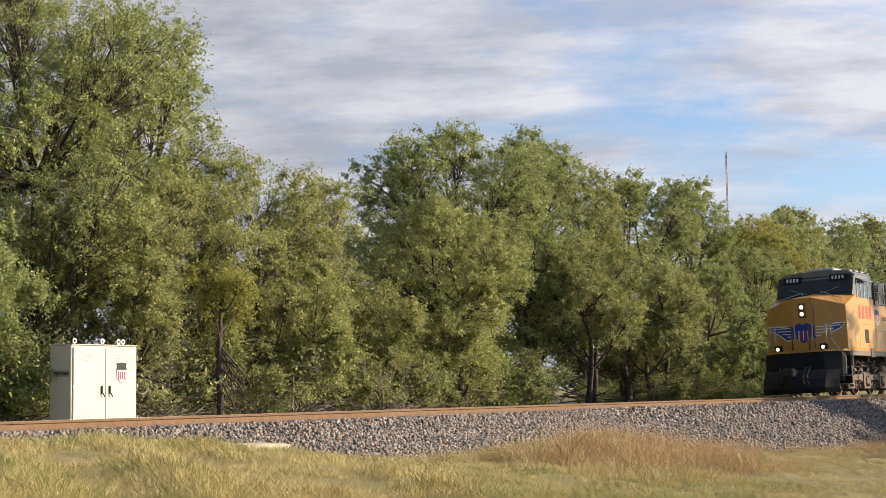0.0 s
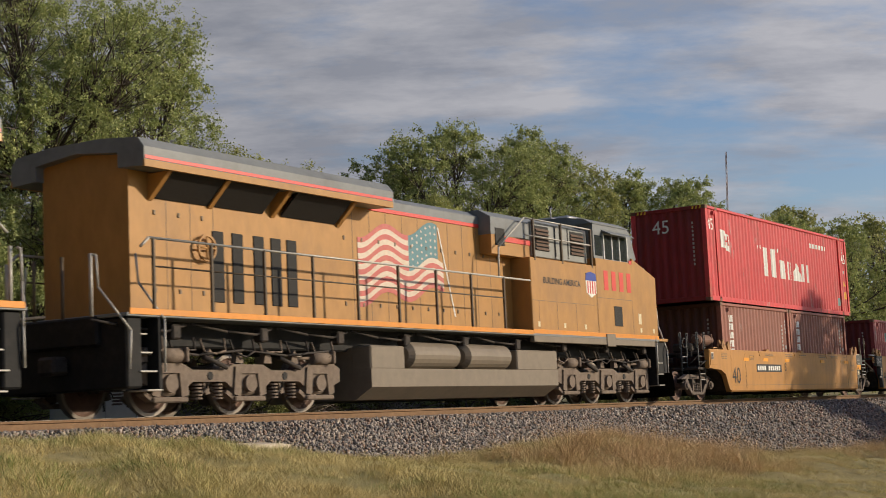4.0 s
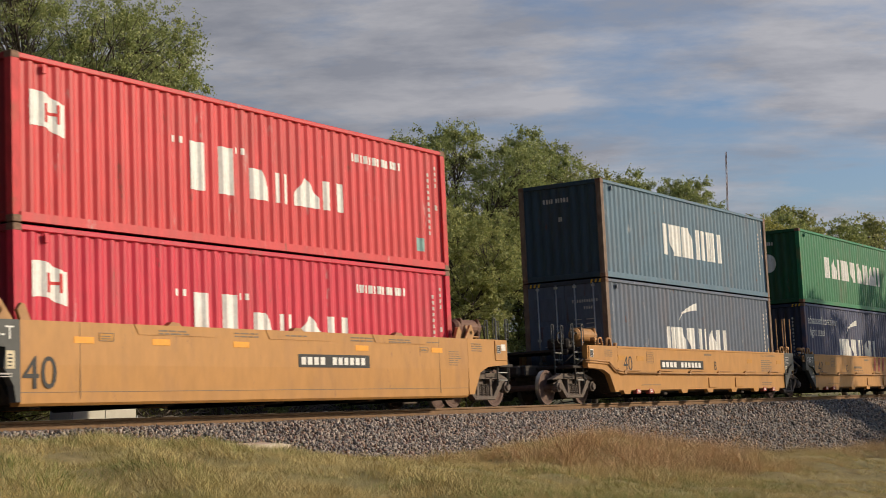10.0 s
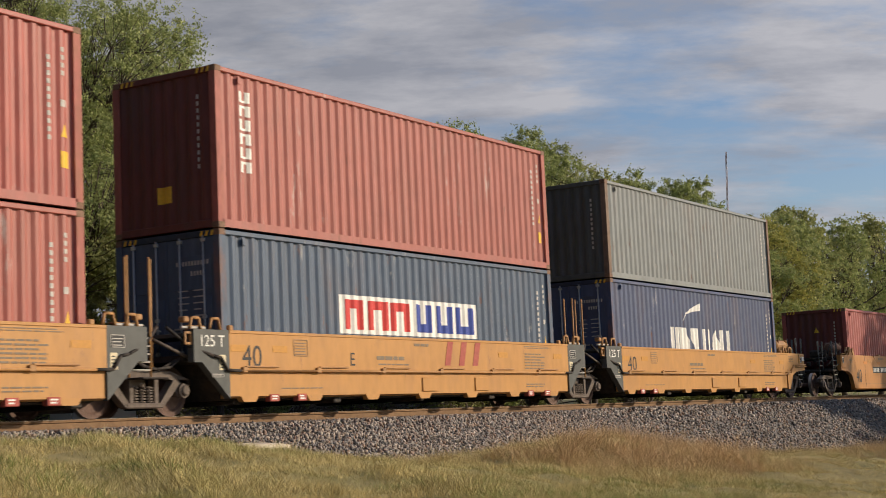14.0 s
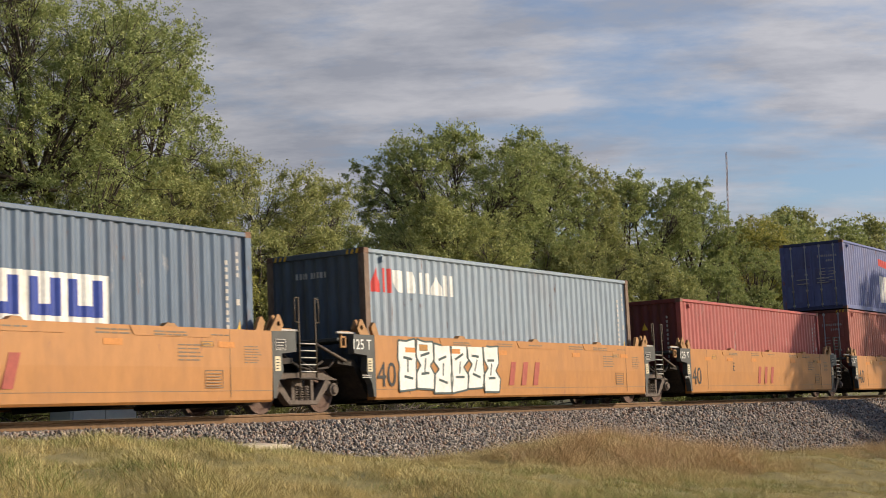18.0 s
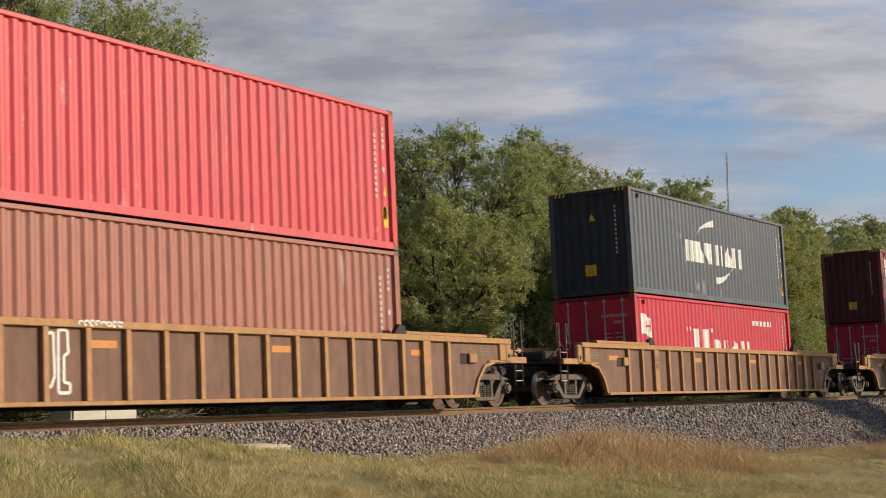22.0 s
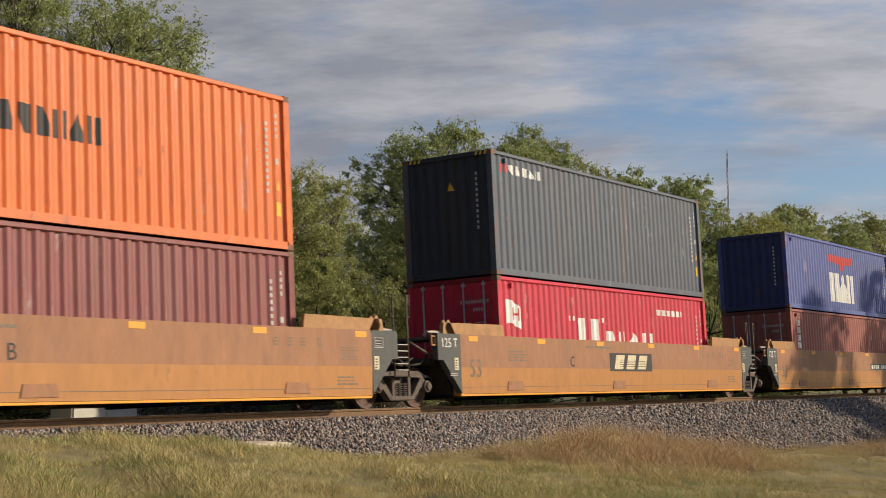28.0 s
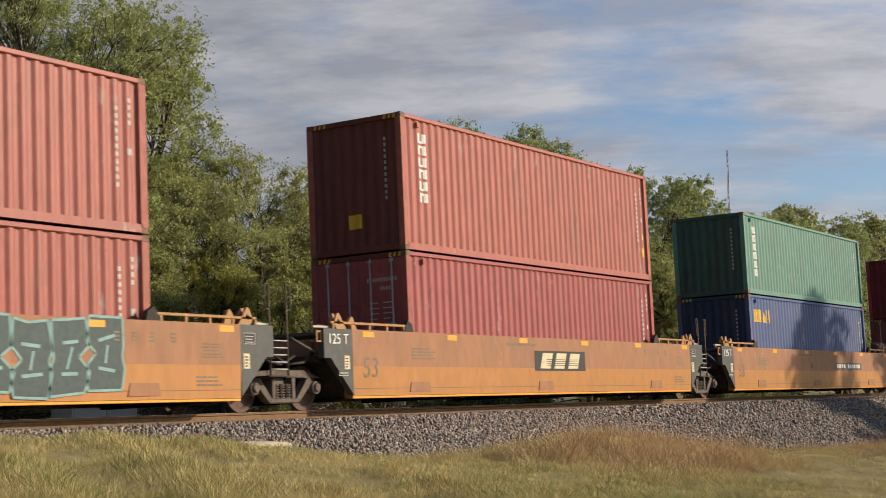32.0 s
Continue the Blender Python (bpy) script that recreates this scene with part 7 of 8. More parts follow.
well_car(283.66, 295.85, "A", FIRST, trucks=(281.8,), letter="C", brand="red", **ORANGE)
u = well_car(299.35, 311.54, "A", FIRST, trucks=(297.4,), letter="", brand="red", **ORANGE)
spray(u, 0.64, 0.34, 4.0, 1.02, 6, "white", "spray_dark")
well_car(314.98, 327.17, "A", FIRST, trucks=(313.0,), letter="E", brand="red", **ORANGE)
well_car(330.65, 342.84, "A", FIRST, rear="end", trucks=(328.57, 344.27), letter="A", brand="", number=7.6, **ORANGE)
u = well_car(421.2, 436.8, "D", "faded yellow single well car with dark lettering bars", front="end", rear="end", trucks=(419.1, 438.4), letter="", brand="", mark40="53")
spray(u, 8.6, 0.58, 4.2, 0.50, 11, "cream")
O = dict(style="E", label=OLD, mark40="53")
well_car(444.6, 460.5, front="end", trucks=(442.8,), letter="B", brand="", number=3.1, **O)
well_car(464.1, 480.1, trucks=(462.27,), letter="C", brand="dark", **O)
well_car(483.6, 499.6, rear="end", trucks=(481.8, 501.2), letter="A", brand="", number=10.0, **O)
u = well_car(507.4, 523.3, front="end", trucks=(505.5,), letter="B", brand="", number=3.1, rails=True, **O)
spray(u, 9.45, 0.32, 3.75, 1.15, 5, "spray_dark", "teal_mark")
spray(u, 1.2, 0.98, 1.5, 0.36, 6, "teal_mark")
spray(u, 3.2, 0.36, 1.6, 0.34, 5, "teal_mark")
spray(u, 6.8, 0.72, 1.5, 0.44, 6, "teal_mark")
well_car(526.9, 542.9, trucks=(525.15,), letter="", brand="dark", rails=True, **O)
well_car(546.5, 562.5, rear="end", trucks=(544.73, 564.2), letter="A", brand="", number=9.6, rails=True, **O)
well_car(570.0, 586.0, front="end", trucks=(568.2,), letter="B", brand="", number=4.3, rails=True, **O)


def ribbed_car(c0):
    """A single well car with posts along its sides. c0: front of its 40-foot load."""
    car = train_thing("well_car", "rusty brown ribbed well car with ochre top rail", "well car", "well cars of the train", c0)
    a, b = -3.75, 16.15          # ends of the side rail
    for s in (-1, 1):
        yo, yi = s * 1.42, s * 1.30
        part("side_plate", Geo().prism([(-2.35, 0.24), (-2.55, 0.62), (-2.85, 0.92), (-3.3, 1.00), (a, 1.00), (a, 1.42), (b, 1.42), (b, 1.00), (15.6, 1.00), (15.2, 0.92), (14.9, 0.62), (14.7, 0.24)], yo, yi), M["car_brown"], car)
        part("top_rail", Geo().box(a - 0.05, b + 0.05, s * 1.50, s * 1.28, 1.38, 1.50, 0.01), M["car_rail"], car, "worn ochre top rail")
        part("bottom_flange", Geo().box(-2.4, 14.75, s * 1.50, s * 1.30, 0.20, 0.27, 0.01), M["car_rail"], car, "ochre bottom flange")
        for k in range(18):
            x = -1.15 + 0.865 * k
            wide = 0.13 if k in (2, 16) else 0.05
            part("side_post", Geo().prism([(yo, 0.27), (s * 1.50, 0.27), (s * 1.50, 1.38), (yo, 1.38)], x - wide, x + wide, "x"), M["car_rail"], car, "ochre side post")
        for e, sg in ((a, 1), (b, -1)):
            part("end_cap_plate", Geo().box(e + sg * 0.12, e + sg * 0.42, s * 1.47, s * 1.38, 1.0, 1.40, 0.02).box(e + sg * 0.0, e + sg * 0.9, s * 1.46, s * 1.36, 0.96, 1.02, 0.02), M["car_rail"], car)
        for x0, x1 in ((-2.9, 0.45), (12.0, 15.2)):
            part("guide_rail", Geo().box(x0, x1, s * 1.46, s * 1.30, 1.50, 1.57, 0.01), M["car_rail"], car, "ochre container guide")
        for x in (-1.75, 14.1):
            part("side_opening", Geo().box(x, x + 0.32, s * 1.425, s * 1.40, 0.92, 1.15, 0.005), M["grille"], car, "dark lightening hole")
            part("opening_block", Geo().box(x + 0.30, x + 0.62, s * 1.49, s * 1.42, 0.94, 1.16, 0.02), M["car_rail"], car)
        for x in (-2.2, 3.3, 7.7, 12.2):
            part("reflector", Geo().box(x, x + 0.55, s * 1.424, s * 1.42, 1.08, 1.20, 0.001), M["tape_dull"], car)
    part("well_floor", Geo().box(-0.2, 12.4, -1.30, 1.30, 0.22, 0.29), M["steel_dark"], car)
    for sgn, at in ((-1, 0.0), (1, 12.2)):
        def X(d):
            return at + sgn * d
        part("end_bulkhead", Geo().prism([(X(0.1), 0.28), (X(0.2), 0.28), (X(2.2), 1.0), (X(3.7), 1.02), (X(3.7), 1.10), (X(2.1), 1.10), (X(0.1), 0.45)], -1.3, 1.3), M["car_brown"], car)
        part("centre_sill", Geo().box(X(2.2), X(5.1), -0.32, 0.32, 0.72, 1.0, 0.03), M["steel_dark"], car)
        part("coupler", Geo().box(X(5.0), X(5.5), -0.12, 0.12, 0.76, 0.94, 0.03).box(X(5.35), X(5.62), -0.2, 0.2, 0.72, 0.98, 0.05), M["steel_dark"], car)
        part("end_floor", Geo().box(X(3.7), X(4.75), -1.36, 1.40, 1.0, 1.07, 0.01), M["steel_dark"], car)
        part("end_platform", Geo().box(X(3.95), X(4.75), -1.46, -1.38, 0.96, 1.10, 0.01), M["car_rail"], car, "ochre end platform")
        ladder(car, X(4.55), -1.35, 0.45, 1.95, 0.36, "dark_post", 4)
        part("end_box", Geo().box(X(3.78), X(4.02), -1.48, -1.36, 0.98, 1.44, 0.03), M["car_rail"], car, "ochre end box")
        part("end_box_hole", Geo().spin([(0.0, -0.004), (0.05, -0.004), (0.05, 0.004), (0.0, 0.004)], (X(3.9), -1.483, 1.12), "y", 12), M["grille"], car)
        part("end_pipe", Geo().path([(X(3.9), -1.25, 1.35), (X(4.4), -1.3, 1.30), (X(4.6), -1.32, 1.45), (X(4.75), -1.2, 1.3)], 0.02), M["steel_dark"], car)
        part("end_pipe", Geo().path([(X(4.0), -1.1, 1.12), (X(4.3), -1.1, 1.36), (X(4.7), -1.0, 1.1)], 0.025), M["steel_dark"], car)
        part("wheel_arch", Geo().prism([(X(2.35), 0.24), (X(2.55), 0.62), (X(2.85), 0.92), (X(3.3), 1.00), (X(3.3), 0.94), (X(2.90), 0.86), (X(2.62), 0.60), (X(2.45), 0.24)], -1.47, -1.41), M["car_rail"], car, "ochre curved edge over the wheels")
        stencil(car, min(X(3.2), X(2.7)), 1.25, 3, 0.5, 0.03, 0.035, 41, -1.425)
        part("brake_gear", Geo().box(X(3.2), X(3.9), -0.5, 0.3, 1.08, 1.35, 0.05).path([(X(3.2), 0.5, 1.2), (X(3.6), 0.6, 1.55), (X(4.2), 0.5, 1.2)], 0.03), M["steel_dark"], car)
        part("lock_bracket", Geo().prism([(X(-0.65), 1.48), (X(-0.20), 1.48), (X(-0.25), 1.66), (X(-0.45), 1.70)], -1.47, -1.36), M["steel_dark"], car)
    for x in (-3.72, 15.68):
        freight_truck(car, x)
    part("size_number", words("20", 0.15), M["black_mark"], car, m=pose(0.58, -1.504, 1.14))
    part("size_number", words("40", 0.15), M["black_mark"], car, m=pose(0.58, -1.504, 0.94))
    return car


u = ribbed_car(352.15)
OUTLINE = (((2.12, 0.52), (2.12, 1.28)), ((2.12, 1.28), (2.24, 1.30)), ((2.24, 1.30), (2.26, 0.66)), ((2.26, 0.66), (2.18, 0.48)), ((2.18, 0.48), (2.12, 0.52)),
           ((2.34, 1.34), (2.52, 1.34)), ((2.34, 1.34), (2.33, 0.40)), ((2.33, 0.40), (2.56, 0.40)), ((2.56, 0.40), (2.57, 0.54)), ((2.57, 0.54), (2.44, 0.56)), ((2.44, 0.56), (2.45, 0.95)), ((2.45, 0.95), (2.54, 1.0)), ((2.54, 1.0), (2.52, 1.34)))
plate = Geo()
SPRAY_Y = -1.421
for p, q in OUTLINE:
    p, q = (p[0] + 0.28, p[1]), (q[0] + 0.28, q[1])
    d = math.hypot(q[0] - p[0], q[1] - p[1])
    ex, ez = -(q[1] - p[1]) / d * 0.024, (q[0] - p[0]) / d * 0.024
    plate.prism([(p[0] - ex, p[1] - ez), (q[0] - ex, q[1] - ez), (q[0] + ex, q[1] + ez), (p[0] + ex, p[1] + ez)], SPRAY_Y - 0.004, SPRAY_Y)
part("spray_lettering", plate, M["white"], u, "white sprayed outline shapes")
spray(u, 2.95, 1.40, 0.95, 0.10, 8, "white")
ribbed_car(375.68)
ribbed_car(399.30)


# ---------- the train: locomotives ----------
def wave_strip(geo, x0, x1, lo, hi, y, wave, steps=16):
    """A flat strip on an upright wall whose edges ripple."""
    for k in range(steps):
        a, b = x0 + (x1 - x0) * k / steps, x0 + (x1 - x0) * (k + 1) / steps
        pts = [(a, y, lo(a) + wave(a)), (b, y, lo(b) + wave(b)), (b, y, hi(b) + wave(b)), (a, y, hi(a) + wave(a))]
        geo.face(pts if y < 0 else pts[::-1])


def six_wheel_truck(parent, x):
    t = part("truck", Geo().box(-0.5, 0.5, -0.9, 0.9, 0.62, 0.86, 0.05).box(-2.2, 2.2, -0.35, 0.35, 0.60, 0.78, 0.05), M["loco_truck"], parent, "dusty three-axle locomotive truck", m=pose(x, 0, 0))
    for s in (-1, 1):
        y0, y1 = s * 1.08, s * 1.24
        g = Geo()
        g.prism([(-2.72, 0.56), (-2.72, 0.80), (-2.50, 0.90), (-1.80, 0.90), (-1.45, 0.76), (-0.65, 0.76), (-0.40, 0.86), (0.40, 0.86), (0.65, 0.76), (1.45, 0.76), (1.80, 0.90), (2.50, 0.90), (2.72, 0.80), (2.72, 0.56),
                 (2.45, 0.46), (1.62, 0.46), (1.45, 0.56), (0.62, 0.56), (0.46, 0.46), (-0.46, 0.46), (-0.62, 0.56), (-1.45, 0.56), (-1.62, 0.46), (-2.45, 0.46)], y0, y1)
        for ax in (-2.04, 0, 2.04):
            g.prism([(ax - 0.44, 0.34), (ax - 0.26, 0.30), (ax - 0.22, 0.70), (ax + 0.22, 0.70), (ax + 0.26, 0.30), (ax + 0.44, 0.34), (ax + 0.38, 0.82), (ax - 0.38, 0.82)], y0, y1 + s * 0.04)
            g.box(ax - 0.42, ax + 0.42, y0 - s * 0.02, y1 + s * 0.05, 0.22, 0.31, 0.02)
            g.prism([(ax + 0.42, 0.24), (ax + 0.62, 0.36), (ax + 0.58, 0.42), (ax + 0.40, 0.32)], y0, y1)
        part("side_frame", g, M["loco_truck"], t, "dusty brown cast truck frame")
        for ax in (-2.04, 0, 2.04):
            part("axle_box", Geo().box(ax - 0.24, ax + 0.24, s * 1.04, s * 1.20, 0.33, 0.70, 0.04).spin([(0.0, -0.02), (0.13, -0.02), (0.15, 0.0), (0.15, 0.10), (0.0, 0.10)], (ax, s * 1.25 - 0.04, 0.53), "y", 16), M["loco_truck"], t, "round axle box")
        for ax in (-1.02, 1.02):
            part("frame_window", Geo().spin([(0.0, -0.01), (0.07, -0.01), (0.07, 0.01), (0.0, 0.01)], (ax, s * 1.245, 0.66), "y", 12), M["grille"], t, "dark hole in the frame")
            part("brake_lever", Geo().prism([(ax - 0.06, 0.36), (ax + 0.04, 0.34), (ax + 0.16, 0.72), (ax + 0.06, 0.74)], s * 1.10, s * 1.18), M["loco_truck"], t)
        for ax in (-1.28, -0.76, 0.76, 1.28):
            sp = Geo()
            for k in range(5):
                sp.spin([(0.05, -0.016), (0.095, -0.016), (0.095, 0.016), (0.05, 0.016), (0.05, -0.016)], (ax, s * 1.16, 0.28 + 0.058 * k), "z", 12)
            part("coil_spring", sp, M["loco_truck"], t)
        for ax in (-2.35, 1.75):
            part("brake_cylinder", Geo().tube((ax, s * 1.24, 0.99), (ax + 0.55, s * 1.24, 0.99), 0.12, n=14).tube((ax + 0.55, s * 1.24, 0.99), (ax + 0.95, s * 1.24, 0.97), 0.03, n=8).box(ax - 0.06, ax + 0.02, s * 1.40, s * 1.12, 0.88, 1.12, 0.02), M["loco_truck"], t, "brake cylinder")
        part("brake_pipe", Geo().path([(-2.3, s * 1.30, 1.12), (-1.0, s * 1.32, 1.02), (0.2, s * 1.30, 1.10), (1.4, s * 1.32, 1.00), (2.4, s * 1.30, 1.08)], 0.022), M["steel_dark"], t)
        for ax in (-1.1, 0.95):
            part("sand_pipe", Geo().path([(ax, s * 1.2, 0.75), (ax + 0.12, s * 1.2, 0.45), (ax + 0.30, s * 1.0, 0.16)], 0.02), M["steel_dark"], t)
            part("damper", Geo().tube((ax - 0.30, s * 1.30, 0.80), (ax + 0.30, s * 1.30, 0.98), 0.045, n=8), M["steel_dark"], t)
        for k in range(7):
            px = -2.5 + 0.78 * k
            part("brake_hose", Geo().path([(px, s * 1.22, 1.30), (px + 0.10, s * 1.34, 1.08), (px + 0.32, s * 1.34, 0.98 + 0.05 * (k % 3)), (px + 0.55, s * 1.26, 1.06), (px + 0.62, s * 1.22, 1.28)], 0.020, 5), M["steel_dark" if k % 2 else "loco_truck"], t, "dusty looping hose")
            part("rigging_bracket", Geo().prism([(px + 0.30, 0.88), (px + 0.52, 0.88), (px + 0.48, 1.04), (px + 0.40, 1.12), (px + 0.34, 1.04)], s * 1.14, s * 1.26), M["loco_truck"], t)
    for ax in (-2.04, 0.0, 2.04):
        wheelset(t, ax, 0.53)
    return t


def plow_shape():
    """A blade that comes to a blunt point in the middle."""
    g = Geo()
    for s in (-1, 1):
        rows = []
        for z, back in ((0.12, 0.10), (0.32, 0.0), (0.62, 0.14), (0.88, 0.36), (0.96, 0.50)):
            rows.append([(-0.62 + back, 0.0, z), (-0.10 + back, s * 1.05, z), (0.42 + back * 0.6, s * 1.42, z)])
        for a, b in zip(rows, rows[1:]):
            for k in range(2):
                q = [a[k], a[k + 1], b[k + 1], b[k]]
                g.face(q if s > 0 else q[::-1])
        top = [rows[-1][0], rows[-1][1], rows[-1][2], (0.9, s * 1.42, 0.96), (0.9, 0.0, 0.96)]
        g.face(top if s > 0 else top[::-1])
    return g


def locomotive(s0, turned, label, air_tanks, lamps_lit):
    """A six-axle diesel; x runs from its front coupler back, its own sides are alike."""
    loco = train_thing("locomotive", label, "locomotive", "locomotives of the train", s0)
    if turned:
        moving[-1] = (loco, s0, Matrix.Rotation(math.pi, 4, "Z"))
    Y, G, B = M["loco_old" if turned else "loco_yellow"], M["loco_grey"], M["loco_black"]
    part("frame", Geo().box(0.55, 21.9, -0.9, 0.9, 1.15, 1.62, 0.03), B, loco, "black underframe")
    part("front_porch", Geo().prism([(0.42, -0.95), (0.9, -1.5), (1.6, -1.5), (1.6, 1.5), (0.9, 1.5), (0.42, 0.95)], 1.60, 1.67, "z"), Y, loco, "yellow front porch edge")
    part("deck", Geo().box(1.5, 21.85, -1.52, 1.52, 1.58, 1.64, 0.01), M["loco_grey"], loco)
    for s in (-1, 1):
        part("sill_stripe", Geo().box(8.6, 21.8, s * 1.535, s * 1.515, 1.61, 1.71, 0.004), M["loco_orange"], loco, "orange edge stripe")
    # nose and cab
    nose = Geo()
    foot = [(1.52, -1.5), (1.10, -0.36), (1.10, 0.36), (1.52, 1.5), (2.95, 1.5), (2.95, -1.5)]
    brow = [3.30, 3.62, 3.62, 3.30, 3.74, 3.74]
    low, high = [(x, y, 1.62) for x, y in foot], [(x, y, z) for (x, y), z in zip(foot, brow)]
    for k in range(6):
        j = (k + 1) % 6
        nose.face([low[j], low[k], high[k], high[j]])
    nose.face([high[1], high[0], high[5], (2.8, 0.0, 3.86)])
    nose.face([high[3], high[2], (2.8, 0.0, 3.86), high[4]])
    nose.face([high[2], high[1], (2.8, 0.0, 3.86)])
    nose.face(low)
    part("nose", nose, Y, loco, "yellow sloped and faceted nose")

    def on_nose(y, z, out):
        return (1.10 + max(0.0, abs(y) - 0.36) * 0.368 - out, y, z)

    def nose_plate(pts, out):
        g = Geo()
        f, r = [on_nose(y, z, out) for y, z in pts], [on_nose(y, z, 0.0) for y, z in pts]
        area = sum(pts[i][0] * pts[(i + 1) % len(pts)][1] - pts[(i + 1) % len(pts)][0] * pts[i][1] for i in range(len(pts)))
        g.face(f[::-1] if area > 0 else f)
        for i in range(len(pts)):
            j = (i + 1) % len(pts)
            g.face([f[i], f[j], r[j], r[i]] if area > 0 else [f[j], f[i], r[i], r[j]])
        return g
    part("nose_door", nose_plate([(-1.02, 1.70), (-0.45, 1.70), (-0.45, 3.0), (-1.02, 3.0)], 0.015), Y, loco)
    part("cab", Geo().prism([(2.95, 1.66), (2.95, 3.62), (5.1, 3.62), (5.1, 1.66)], -1.5, 1.5), Y, loco, "yellow lower cab")
    part("cab_upper", Geo().prism([(2.60, 3.74), (2.92, 4.40), (3.10, 4.52), (3.55, 4.54), (5.1, 4.54), (5.1, 3.625), (2.955, 3.625)], -1.46, 1.46), G, loco, "grey upper cab")
    # shade on the grey cab's front, and its black frames, put into charcoal colour
    part("windshield_surround", Geo().prism([(2.585, 3.75), (2.895, 4.39), (2.93, 4.38), (2.62, 3.74)], -1.44, 1.44), M["charcoal"], loco, "charcoal plate for the dark shaded front of the cab")
    part("cab_roof", Geo().prism([(-1.48, 4.50), (-1.25, 4.64), (-0.6, 4.72), (0.6, 4.72), (1.25, 4.64), (1.48, 4.50)], 3.0, 5.2, "x"), G, loco, "grey cab roof")
    for s in (-1, 1):
        w = part("side_window", Geo().box(3.18, 4.52, s * 1.475, s * 1.45, 3.64, 4.26, 0.01), M["glass"], loco, "dark sliding side window")
        for x in (3.15, 3.62, 4.06, 4.54):
            part("window_frame", Geo().box(x - 0.025, x + 0.025, s * 1.49, s * 1.46, 3.61, 4.29, 0.006), M["galv"], w)
        for z in (3.61, 4.28):
            part("window_frame", Geo().box(3.13, 4.56, s * 1.488, s * 1.46, z - 0.02, z + 0.02, 0.006), M["galv"], w)
        part("rear_quarter_window", Geo().box(4.62, 5.02, s * 1.475, s * 1.45, 3.70, 4.22, 0.01), M["glass"], loco)
        part("sun_visor", Geo().prism([(s * 1.46, 4.34), (s * 1.70, 4.24), (s * 1.70, 4.26), (s * 1.46, 4.38)], 3.15, 4.6, "x"), G, loco)
        part("red_flash", Geo().box(2.98, 3.14, s * 1.508, s * 1.49, 3.58, 3.68, 0.003), M["loco_red"], loco)
        # front windows, number boards, lamps
        a, b = (0.08, 0.74) if s > 0 else (-0.74, -0.08)
        part("wiper", Geo().path([(2.60, s * 0.25, 3.84), (2.62, s * 0.55, 3.92), (2.68, s * 0.95, 4.06)], 0.012, 5), M["handrail"], loco)
        part("visor_bracket", Geo().box(2.86, 2.92, s * 1.30, s * 1.42, 4.36, 4.52, 0.01), M["charcoal"], loco)
        part("windshield", Geo().prism([(2.60, 3.82), (2.79, 4.20), (2.83, 4.19), (2.64, 3.80)], s * 0.10, s * 1.30), M["glass"], loco, "dark sloping windshield")
        nb = part("number_board", Geo().prism([(2.83, 4.30), (2.90, 4.54), (3.2, 4.56), (3.1, 4.28)], s * 0.55, s * 1.25), M["loco_black"], loco, "black number board with pale bars")
        for k in range(4):
            y = s * (0.68 + 0.13 * k)
            part("number_bar", Geo().prism([(2.835, 4.36), (2.873, 4.49), (2.865, 4.492), (2.827, 4.362)], y - 0.035, y + 0.035), M["white"], nb)
        dl = part("ditch_light", Geo().box(0.62, 0.86, s * 0.72, s * 0.98, 1.64, 1.90, 0.03), B, loco, "lit ditch light in a black housing")
        lens = Geo().spin([(0.0, -0.03), (0.045, -0.025), (0.07, 0.0), (0.0, 0.0)], (0.62, s * 0.85, 1.77), "x", 18)
        part("lens", lens, M["lamp"] if lamps_lit else M["glass"], dl, "bright round lens" if lamps_lit else "")
        # cab side digits as plain bars, equipment doors
        dg = Geo()
        for k in range(4):
            x = 3.05 + 0.45 * k
            xx = x if s < 0 else 7.8 - x - 0.33
            dg.box(xx + 0.03, xx + 0.27, s * 1.506, s * 1.500, 2.83, 3.33, 0.002)
        part("cab_number", dg, M["loco_red"], loco, "red bars in place of the number")
        part("side_grille", Geo().box(3.71, 4.18, s * 1.51, s * 1.498, 1.93, 2.44, 0.01), M["grille"], loco, "black grille")
        for x, z0, z1 in ((3.05, 1.75, 2.62), (5.15, 1.72, 3.3), (6.3, 1.72, 2.40), (7.3, 1.72, 2.40), (8.2, 1.72, 2.40)):
            part("panel_seam", Geo().box(x, x + 0.012, s * 1.503, s * 1.497, z0, z1, 0.001), M["grey_mark"], loco)
        for z in (2.62, 2.41):
            part("panel_seam", Geo().box(3.05 if z > 2.5 else 5.3, 5.1 if z > 2.5 else 8.5, s * 1.503, s * 1.497, z, z + 0.012, 0.001), M["grey_mark"], loco)
        part("skirt", Geo().box(1.65, 8.55, s * 1.515, s * 1.40, 1.44, 1.60, 0.01), M["loco_tank"], loco, "dusty grey lower skirt")
        part("jack_plate", Geo().box(4.25, 4.75, s * 1.54, s * 1.50, 1.40, 1.72, 0.01), M["loco_tank"], loco)
        for x in (1.75, 2.55, 5.8, 6.9, 8.2):
            part("sill_label", Geo().box(x, x + 0.10, s * 1.506, s * 1.499, 1.80, 1.92, 0.001), M["cream"], loco)
        part("data_plate", Geo().box(2.55, 2.72, s * 1.506, s * 1.499, 2.02, 2.30, 0.001), M["cream"], loco, "pale data plate")
        part("skirt_stripe", Geo().box(1.5, 8.55, s * 1.512, s * 1.46, 1.61, 1.74, 0.004), M["loco_orange"], loco, "orange edge stripe")
        # emblem and slogan
        sx = 5.16
